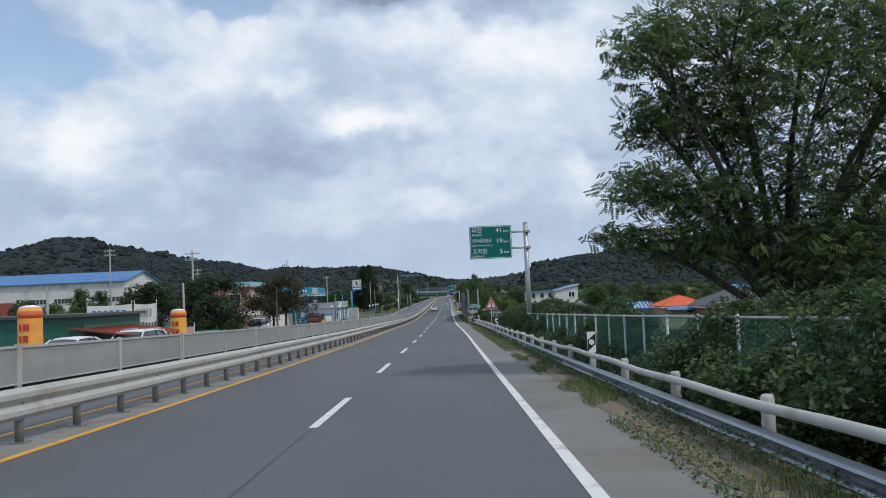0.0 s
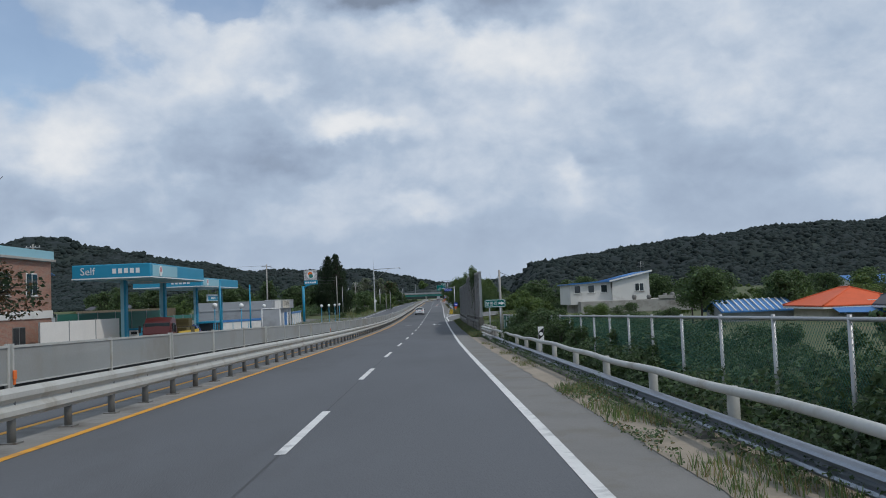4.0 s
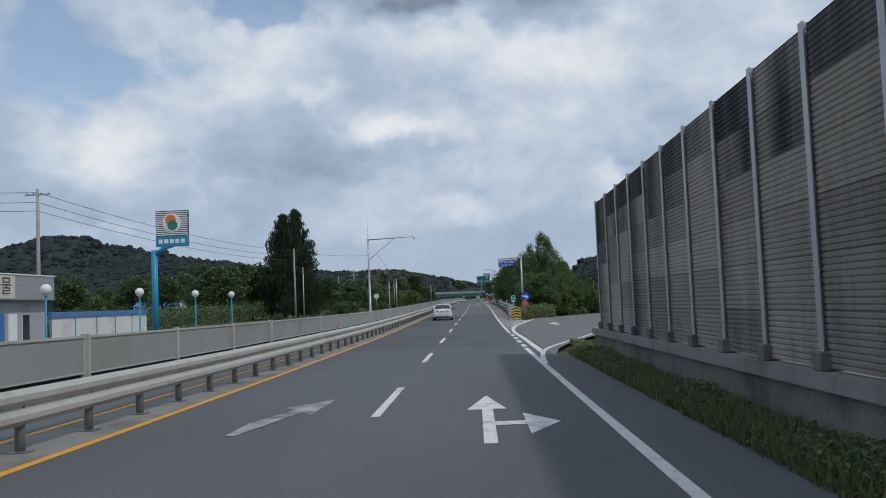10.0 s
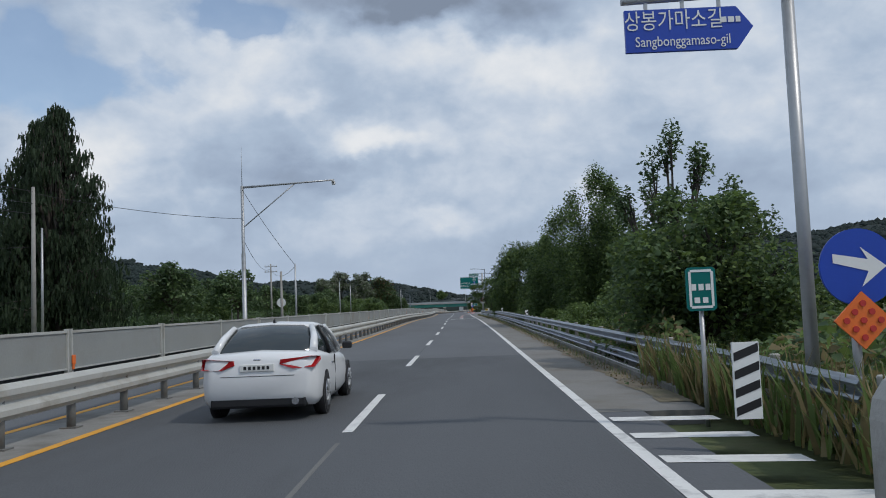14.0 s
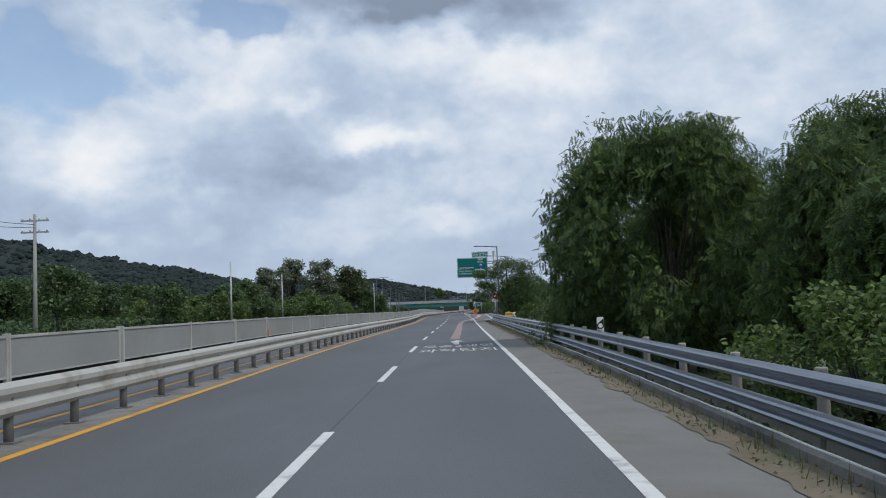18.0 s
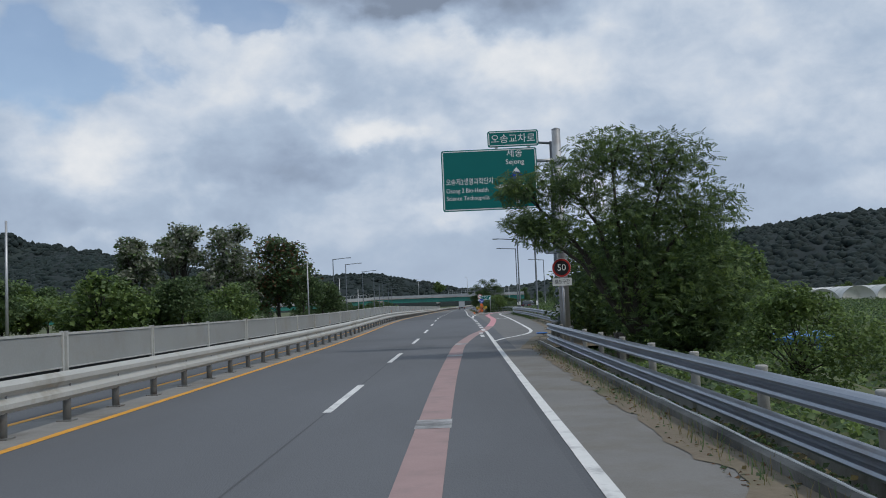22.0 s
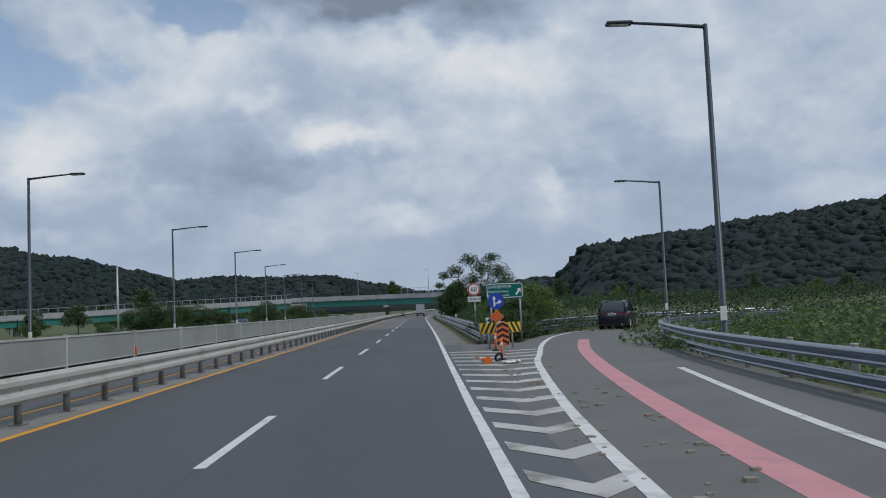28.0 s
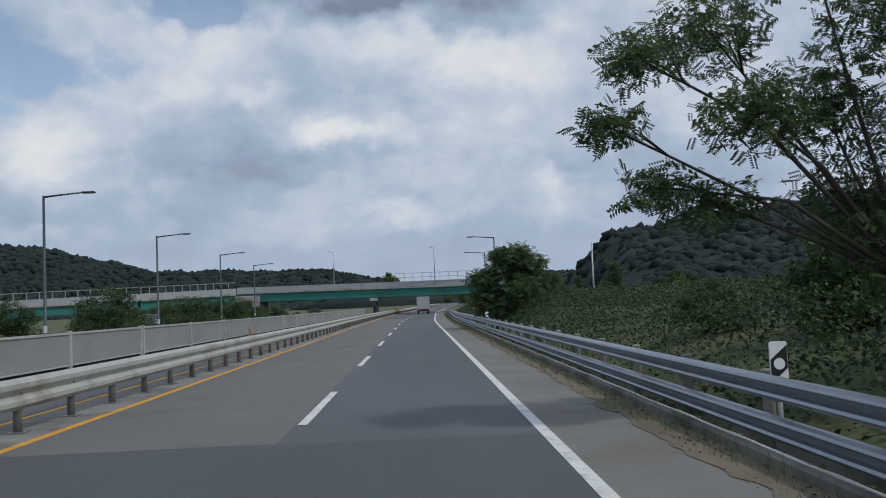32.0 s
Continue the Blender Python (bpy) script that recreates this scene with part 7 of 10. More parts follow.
for k, (x, y, h) in enumerate(((9.4, 294.5, 13.0), (6.4, 300, 8.2), (11.6, 290, 6.8), (13.2, 301, 8.0), (8.2, 308, 8.2), (12.8, 283, 6.4), (15.5, 292, 6.2))):
    tree("poplar", "tall dark poplar with many upright leafy spires", (x, y, ground_z(x, y) - 0.2), h, [(c[0] * (0.66 if k == 0 and c[0] > 0 else 1), *c[1:]) for c in upright(60 + k, 70 if k == 0 else 40)], ["leaf", "leaf_light", "leaf", "leaf_dark"], 90000 if k == 0 else 30000, 0.15, "leaf", 60 + k, 0.10, 2, 0.1, group="poplars")
def dome(seed, n, w):
    """Clumps over a rounded crown that hangs nearly to the ground."""
    r = random.Random(seed)
    out = []
    for k in range(n):
        t = r.random() ** 0.8
        z = 0.14 + 0.78 * t
        lim = w * math.sqrt(max(0.02, 1 - max(0.0, (z - 0.35) / 0.64) ** 2)) * (0.82 + 0.18 * min(1, z / 0.35))
        a, q = r.uniform(0, 2 * math.pi), lim * r.uniform(0.62, 0.96)
        s_ = r.uniform(0.07, 0.12)
        out.append((q * math.cos(a), q * math.sin(a), z, s_ * 1.15, s_ * 1.15, s_ * 1.1))
    return out


for k, (x, y, h, w, n) in enumerate(((8.4, 337, 10.9, 0.45, 26000), (11.5, 344, 10.4, 0.40, 17000), (14.2, 330, 9.8, 0.40, 17000), (12.6, 328, 9.2, 0.40, 14000), (10.4, 321, 6.6, 0.34, 9000), (13.5, 316, 8.2, 0.36, 9000))):
    tree("weeping_tree", "dense dark tree with drooping sprays of leaves", (x, y, ground_z(x, y) - 0.2), h, dome(70 + k, 100, w), ["leaf", "leaf_light", "leaf", "leaf_dark", "leaf_light"], n, 0.30, "hang", 70 + k, 0.10, 2, 0.1, group="weeping trees")
for k, (x, y, h) in enumerate(((6.3, 262, 8.4), (7.6, 268, 6.0), (5.6, 256, 5.6), (8.5, 258, 3.8), (10, 266, 4.4))):
    tree("roadside_tree", "green roadside tree with loose upright branches", (x, y, ground_z(x, y) - 0.2), h, upright(80 + k, 16) if k == 0 else random_blobs(80 + k, 22, 0.36), ["leaf", "leaf_light", "leaf_dark"] if k else ["leaf_dark", "leaf"], 18000, 0.14, "leaf", 80 + k, 0.14, 2, 0.3, group="trees by the side road")
for k, (x, y, sc_) in enumerate(((6.0, 279, 0.95), (7.6, 276, 1.15), (6.2, 285, 0.9), (9.4, 279, 1.4), (5.6, 291, 0.7), (8.0, 286, 1.1), (5.9, 313, 0.95), (6.6, 317, 1.15), (5.7, 309, 0.75), (6.6, 362, 0.8), (7.4, 370, 0.9), (6.3, 378, 0.7), (7.0, 388, 0.8))):
    plant("shrub_light", x, y, ground_z(x, y), sc_, rz=50 * k, group="bright shrubs behind the guardrail")
# vine-grown mound
for k, (x, y, h) in enumerate(((13.6, 381, 6.4), (15.5, 388, 6.0), (8.6, 353, 6.0), (11.0, 351, 6.6), (6.8, 349, 4.4), (6.2, 357, 3.4), (13, 357, 6.2))):
    tree("vine_mound", "tree smothered in pale-leaved climbing vines", (x, y, ground_z(x, y) - 0.2), h, random_blobs(90 + k, 22, 0.5, 0.15, 0.86, 0.14, 0.24), ["leaf", "leaf_light", "leaf_dark", "leaf_vine"], 24000, 0.125, "leaf", 90 + k, 0.12, 2, 0.6, category="shrub", group="vine mounds")
# silvery trees across the road
for k, (x, y, h) in enumerate(((-33.5, 476, 13.4), (-27.5, 474, 13.4), (-37, 470, 11))):
    tree("silver_tree", "tall tree with pale silvery leaves", (x, y, ground_z(x, y)), h, random_blobs(100 + k, 30, 0.27, 0.22, 0.95, 0.07, 0.13), ["leaf_silver", "leaf", "leaf_silver"], 6500, 0.42, "leaf", 100 + k, 0.2, 2, 0.3, group="silvery trees")
tree("walnut_tree", "full dark green and russet tree across the road", (-22.5, 480, ground_z(-22, 480)), 11.0, random_blobs(105, 30, 0.33, 0.25, 0.92, 0.12, 0.2), ["leaf_dark", "leaf", "leaf_dry", "leaf_dark", "leaf_dark"], 8000, 0.42, "leaf", 105, 0.22)
for k, (x, y, s) in enumerate(((-17.6, 484, 0.62), (-19, 478, 0.7), (-30, 470, 0.7), (-24, 468, 0.6), (-17, 490, 0.45))):
    plant("round", x, y, ground_z(x, y), s, rz=70 * k, group="trees beyond the oncoming lanes")

# pines by the brick house
for k, (x, y, h) in enumerate(((-25.5, 97, 7.6), (-29, 99, 7.2), (-32.5, 95, 7.0), (-24.6, 92, 5.2))):
    tree("pine", "broad dark evergreen by the roadside plots", (x, y, ground_z(x, y)), h, random_blobs(110 + k, 30, 0.46, 0.2, 0.88, 0.12, 0.2), ["leaf_conifer", "leaf_dark", "leaf_conifer"], 9000, 0.24, "leaf", 110 + k, 0.2, group="evergreens")
for k, (x, y, h) in enumerate(((-18.3, 98.5, 7.9), (-20.2, 101, 7.4))):
    g = tree("half_dead_pine", "reddish half-dead pine with bare top branches", (x, y, ground_z(x, y)), h, random_blobs(115 + k, 20, 0.40, 0.34, 0.80, 0.08, 0.14), ["leaf_conifer", "leaf_dry", "leaf_conifer", "leaf_conifer"], 6500, 0.17, "leaf", 115 + k, 0.15)
    twigs = bmesh.new()
    r = random.Random(k)
    for i in range(12):
        a = Vector((r.uniform(-0.5, 0.5), r.uniform(-0.5, 0.5), h * 0.72))
        b = a + Vector((r.uniform(-1.6, 1.6), r.uniform(-1, 1), r.uniform(1.2, 2.6)))
        tube(twigs, [a, a.lerp(b, 0.5) + Vector((0, 0, 0.25)), b], [0.05, 0.035, 0.012], 5)
        c = b + Vector((r.uniform(-0.7, 0.7), r.uniform(-0.5, 0.5), r.uniform(0.1, 0.6)))
        tube(twigs, [a.lerp(b, 0.7), c], [0.025, 0.01], 4)
    part("bare_twigs", twigs, "bark", g)


# hedges and low growth along the verges
def growth(label, x0, x1, y0, y1, h0, h1, n, mats, size, seed, shape="leaf", name="hedge", lumps=0.28, patch=None):
    """Uneven low growth between two distances from the lane line."""
    r = np.random.RandomState(seed)
    step = max(0.3, math.sqrt((x1 - x0) * (y1 - y0) / 5000))
    gx_, gy_ = np.arange(x0, x1 + step, step), np.arange(y0, y1 + step, step)
    floor_, tops_ = np.zeros((len(gy_), len(gx_))), np.zeros((len(gy_), len(gx_)))
    for i, yy in enumerate(gy_):
        for j, dx_ in enumerate(gx_):
            top_ = h0 + (h1 - h0) * (0.5 + 0.5 * noise.noise((dx_ * 0.5, yy * 0.23, seed))) * (1 + lumps * noise.noise((dx_ * 1.1, yy * 0.8, seed + 3)))
            floor_[i, j] = 0.0 if 4.2 < dx_ < 5.7 else land(dx_, yy)
            tops_[i, j] = top_ * min(1.0, 0.45 + 2.2 * (dx_ - x0) / (x1 - x0))
    mids, highs = np.array([mid(y) for y in gy_]), np.array([high(y) for y in gy_])

    def pick(grid, i, j, u, v):
        return grid[i, j] * (1 - u) * (1 - v) + grid[i + 1, j] * u * (1 - v) + grid[i, j + 1] * (1 - u) * v + grid[i + 1, j + 1] * u * v

    ny = max(1, int((y1 - y0) / 40))
    for k in range(ny):
        a, b = y0 + (y1 - y0) * k / ny, y0 + (y1 - y0) * (k + 1) / ny
        m = int(n / ny)
        ys_, dx_, q = r.uniform(a, b, m), x0 + (x1 - x0) * r.rand(m), r.rand(m)
        if patch is not None:
            kept = np.array([noise.noise((u_ * 1.1, v_ * 0.3, seed)) + 0.5 * noise.noise((u_ * 2.5, v_ * 1.1, seed)) > patch for u_, v_ in zip(dx_, ys_)])
            ys_, dx_, q = ys_[kept], dx_[kept], q[kept]
        fi, fj = (ys_ - y0) / step, (dx_ - x0) / step
        i, j = np.clip(fi.astype(int), 0, len(gy_) - 2), np.clip(fj.astype(int), 0, len(gx_) - 2)
        u, v = fi - i, fj - j
        ground_ = pick(floor_, i, j, u, v)
        z = ground_ - 0.02 if shape == "blade" else np.maximum(ground_, ground_ + pick(tops_, i, j, u, v) * (1 - 0.85 * q ** 2.2))
        pts = np.stack([np.interp(ys_, gy_, mids) + dx_, ys_, np.interp(ys_, gy_, highs) + z], 1)
        for mt, pp in zip(mats, np.array_split(pts[r.permutation(len(pts))], len(mats))):
            if len(pp):
                tagged(new(name, leaves_mesh(name, pp, size, mt, seed + k, shape=shape)), label, name.replace("_", " "), kind="stuff")


growth("dense creeper and bramble undergrowth along a green fence", 6.4, 10, -14, 118, 0.5, 1.5, 100000, ["leaf_dark", "leaf_bramble", "leaf_dark", "leaf_conifer"], 0.095, 201, lumps=0.9)
for kind, seed in (("bramble", 301), ("bramble_tall", 302), ("bramble_broad", 303)):
    proto(kind, name="bramble_bush", label="tangled bush of brambles and climbing vines", h=2.9, blobs=random_blobs(seed, 30, 0.62 if kind != "bramble_tall" else 0.46, 0.16, 0.9, 0.10, 0.22), leaf=["leaf_dark", "leaf_bramble"], n=9000, size=0.115, seed=seed, trunk_r=0.035, stems=4, shell=0.6, category="shrub")
rnd = random.Random(77)
for k in range(64):
    y = -12 + 2.05 * k
    dx_ = rnd.uniform(8.0, 9.0) if k % 2 else rnd.uniform(9.2, 11.0)
    sc_ = (rnd.uniform(0.78, 1.0) if k % 2 else rnd.uniform(0.9, 1.2)) * (0.72 if 14 < y < 42 else 0.66 if y > 80 else 1.0)
    plant(("bramble", "bramble_tall", "bramble_broad")[rnd.randrange(3)], mid(y) + dx_, y, ground_z(mid(y) + dx_, y), sc_, rz=rnd.uniform(0, 360), group="bramble bushes along the fence")
for k, (dx_, y, sc_) in enumerate(((7.1, 100, 0.6), (7.05, 103.5, 0.72), (7.1, 106.5, 0.7), (7.0, 109.5, 0.78), (7.1, 112.5, 0.72), (7.0, 115.5, 0.62), (7.5, 88, 0.5), (7.6, 92, 0.52), (7.5, 9.5, 0.8), (7.6, 12.5, 0.85), (7.6, 16.5, 0.8), (7.9, 6.0, 0.8), (7.4, 31, 0.62), (7.5, 58, 0.72), (7.35, 62, 0.7), (7.4, 66, 0.8), (7.5, 70, 0.76), (7.5, 75, 0.7), (7.4, 97, 0.52), (7.5, 102, 0.62), (7.5, 107, 0.66), (7.6, 110, 0.7))):
    plant(("bramble", "bramble_broad")[k % 2], mid(y) + dx_, y, ground_z(mid(y) + dx_, y), sc_, rz=77 * k, group="bramble bushes along the fence")
growth("low weeds under the guardrail", 5.3, 6.7, -12, 134, 0.0, 0.45, 70000, ["leaf", "leaf_dark", "leaf_bramble", "leaf_dark"], 0.055, 202, patch=-0.25)
growth("patches of weeds spreading over the shoulder", 4.55, 5.6, -12, 86, -0.02, 0.2, 30000, ["leaf", "straw", "leaf_dark", "leaf_dark"], 0.05, 229, patch=0.0)
growth("green weeds below the noise barrier", 4.72, 5.6, 131, 196, 0.05, 0.42, 26000, ["leaf_dark", "leaf", "leaf_dark", "leaf", "straw"], 0.07, 203)
growth("tall weeds and grasses round the side road", 13.2, 22, 198, 230, 0.2, 1.4, 16000, ["leaf", "leaf_light", "straw", "leaf_dark"], 0.13, 204)
growth("tall weeds and brush at the gore nose", 5.6, 8.6, 243, 262, 0.3, 2.0, 6000, ["leaf", "leaf_light", "straw", "leaf_dark"], 0.17, 205)
growth("undergrowth behind the guardrail below the trees", 6.2, 11, 250, 405, -0.5, 0.9, 60000, ["leaf_dark", "leaf", "leaf_light"], 0.13, 206)
growth("weeds along the kerb under the guardrail", 5.5, 6.2, 250, 404, -0.1, 0.32, 24000, ["leaf", "leaf_dark", "straw"], 0.075, 207)
growth("low green scrub beside the exit lane", 10.6, 26, 408, 512, 0.2, 1.9, 60000, ["leaf", "leaf_light", "leaf_dark"], 0.17, 208)
growth("creeper-covered bank beside the guardrail", 6.6, 13, 528, 690, 0.3, 1.4, 110000, ["leaf_conifer", "leaf_bramble", "leaf_dark", "leaf_conifer"], 0.10, 209, lumps=0.9)
growth("creeper-covered slope above the road", 13, 45, 533, 760, 0.7, 1.9, 120000, ["leaf_conifer", "leaf_bramble", "leaf_conifer"], 0.17, 210, lumps=0.9)
growth("weeds along the kerb under the guardrail", 5.5, 6.4, 518, 690, -0.1, 0.35, 26000, ["leaf", "leaf_light", "straw"], 0.075, 211)
growth("dry and green grass tufts along the shoulder", 4.6, 5.9, -12, 86, 0.0, 0.3, 44000, ["straw", "leaf", "leaf_light", "leaf"], 0.17, 212, "blade", "grass_tufts", patch=0.05)
growth("grass tufts between the kerb and the guardrail", 5.5, 6.2, 84, 134, 0.0, 0.3, 16000, ["leaf_dark", "leaf", "leaf_light"], 0.2, 230, "blade", "grass_tufts", patch=-0.3)
growth("small dry tufts on the sandy shoulder", 4.7, 5.3, 84, 134, 0.0, 0.3, 9000, ["straw", "leaf_light"], 0.12, 231, "blade", "grass_tufts", patch=0.42)
growth("grass blades below the noise barrier", 4.68, 5.6, 128, 196, 0.0, 0.3, 34000, ["leaf_dark", "leaf", "straw"], 0.24, 213, "blade", "grass_tufts")
growth("grass tufts along the kerb", 4.85, 5.3, 250, 404, 0.0, 0.3, 5000, ["straw", "leaf"], 0.16, 214, "blade", "grass_tufts")
growth("grass tufts along the kerb", 4.85, 5.3, 518, 660, 0.0, 0.3, 5000, ["straw", "leaf"], 0.16, 215, "blade", "grass_tufts")
growth("grasses and weeds of the far verge", -22, -13.6, -10, 720, 0.0, 0.6, 26000, ["leaf", "straw", "leaf_light"], 0.5, 216, "blade", "grass_tufts")
growth("scrub over the fields beside the exit", 14, 70, 350, 540, 0.0, 1.1, 90000, ["leaf_dark", "leaf", "leaf_light", "leaf_dark"], 0.30, 217)
growth("tall grass at the gore nose and rail ends", 5.2, 6.2, 240, 252, 0.0, 0.9, 2200, ["straw", "leaf_light"], 0.75, 218, "blade", "grass_tufts")
growth("tall grasses along the side road", 13.5, 22, 203, 229, 0.0, 0.9, 4000, ["straw", "leaf", "leaf_light"], 0.7, 219, "blade", "grass_tufts")
growth("brown leaf litter and crumbs along the kerb", 4.72, 5.3, 250, 404, -0.02, 0.02, 9000, ["leaf_dry", "straw", "leaf_dark"], 0.06, 222, name="leaf_litter")
growth("brown leaf litter and crumbs along the kerb", 4.72, 5.3, 518, 690, -0.02, 0.02, 9000, ["leaf_dry", "straw", "leaf_dark"], 0.06, 223, name="leaf_litter")
growth("bramble and weeds behind the rail end", 7.2, 15, 116, 160, 0.5, 1.9, 30000, ["leaf_conifer", "leaf_dark", "leaf", "leaf_light"], 0.14, 224)
growth("dark thicket beyond the side road", 18, 60, 246, 270, 0.8, 3.4, 26000, ["leaf_dark", "leaf_conifer", "leaf_dark"], 0.3, 232, lumps=0.6)
growth("dark thicket beyond the oncoming carriageway", -60, -27, 236, 420, 0.8, 3.0, 90000, ["leaf_dark", "leaf", "leaf_dark"], 0.30, 234, lumps=0.7)
growth("grassy corner beside the side road", 7.6, 13, 197, 207, 0.1, 0.8, 6000, ["leaf_light", "leaf", "straw"], 0.12, 225)
growth("grassy strip at the end of the noise barrier", 5.3, 7.4, 196.5, 202, 0.05, 0.6, 3500, ["leaf_light", "leaf", "straw"], 0.1, 226)
for k, (x, y, sc_) in enumerate(((5.4, 523.5, 1.0), (6.6, 527, 1.25), (5.2, 531, 0.9), (6.6, 535, 0.9), (5.4, 538, 0.85), (6.8, 545, 0.55), (5.6, 551, 0.5), (7.2, 530.5, 0.8), (16, 128, 0.9), (13, 140, 1.0), (18, 150, 1.1))):
    plant("shrub_light" if k % 4 == 1 else "shrub_dark" if k % 2 else "shrub", x, y, ground_z(x, y), sc_, rz=40 * k, group="shrubs along the guardrail")
for k, (dx_, y, sc_) in enumerate(((10.9, 566.5, 0.9), (12.4, 569.5, 1.0), (9.6, 572, 0.6))):
    plant(("bramble", "bramble_tall", "bramble_broad")[k], mid(y) + dx_, y, ground_z(mid(y) + dx_, y) - 0.3, sc_, rz=50 * k, group="bramble bushes above the end of the walk")
growth("dry weeds between the exit lane and its guardrail", 7.55, 8.3, 428, 472, 0.0, 0.3, 5000, ["straw", "leaf", "leaf_light"], 0.22, 227, "blade", "grass_tufts")
growth("low weeds behind the exit guardrail", 8.6, 11, 420, 480, 0.1, 0.8, 14000, ["leaf", "leaf_light", "leaf_dark"], 0.12, 228)


# ---- vehicles ----
def mirrored_loft(sections, mat_name="body"):
    """A shell through half sections (x, z) given at stations along y, mirrored over x = 0."""
    bm = bmesh.new()
    rings = []
    for y, half in sections:
        pts = [(x, z) for x, z in half] + [(-x, z) for x, z in reversed(half) if x > 1e-6]
        rings.append([bm.verts.new((x, y, z)) for x, z in pts])
    n = len(rings[0])
    for a, b in zip(rings, rings[1:]):
        for i in range(n):
            bm.faces.new((a[i], a[(i + 1) % n], b[(i + 1) % n], b[i]))
    bm.faces.new(rings[0])
    bm.faces.new(rings[-1][::-1])
    bmesh.ops.recalc_face_normals(bm, faces=bm.faces)
    return bm


def wheel(parent, x, y, r, w, rim="chrome"):
    s = 1 if x > 0 else -1
    g = part("wheel", rod([(x - s * w, y, r), (x - s * w * 0.9, y, r), (x - s * 0.03, y, r), (x, y, r)], [r * 0.9, r, r, r * 0.92], 24), "rubber", parent)
    part("rim", rod([(x - s * 0.05, y, r), (x + s * 0.006, y, r)], [r * 0.68, r * 0.66], 20), rim, g)
    sp = bmesh.new()
    for k in range(5):
        a = 2 * math.pi * k / 5 + 0.3
        p, q = (math.cos(a), math.sin(a)), (-math.sin(a), math.cos(a))
        for m_ in (-0.16, 0.16):
            tube(sp, [(x + s * 0.012, y + r * 0.1 * p[0], r + r * 0.1 * p[1]), (x + s * 0.012, y + r * (0.62 * p[0] + m_ * q[0]), r + r * (0.62 * p[1] + m_ * q[1]))], 0.02, 5)
    part("spokes", sp, "steel", g)


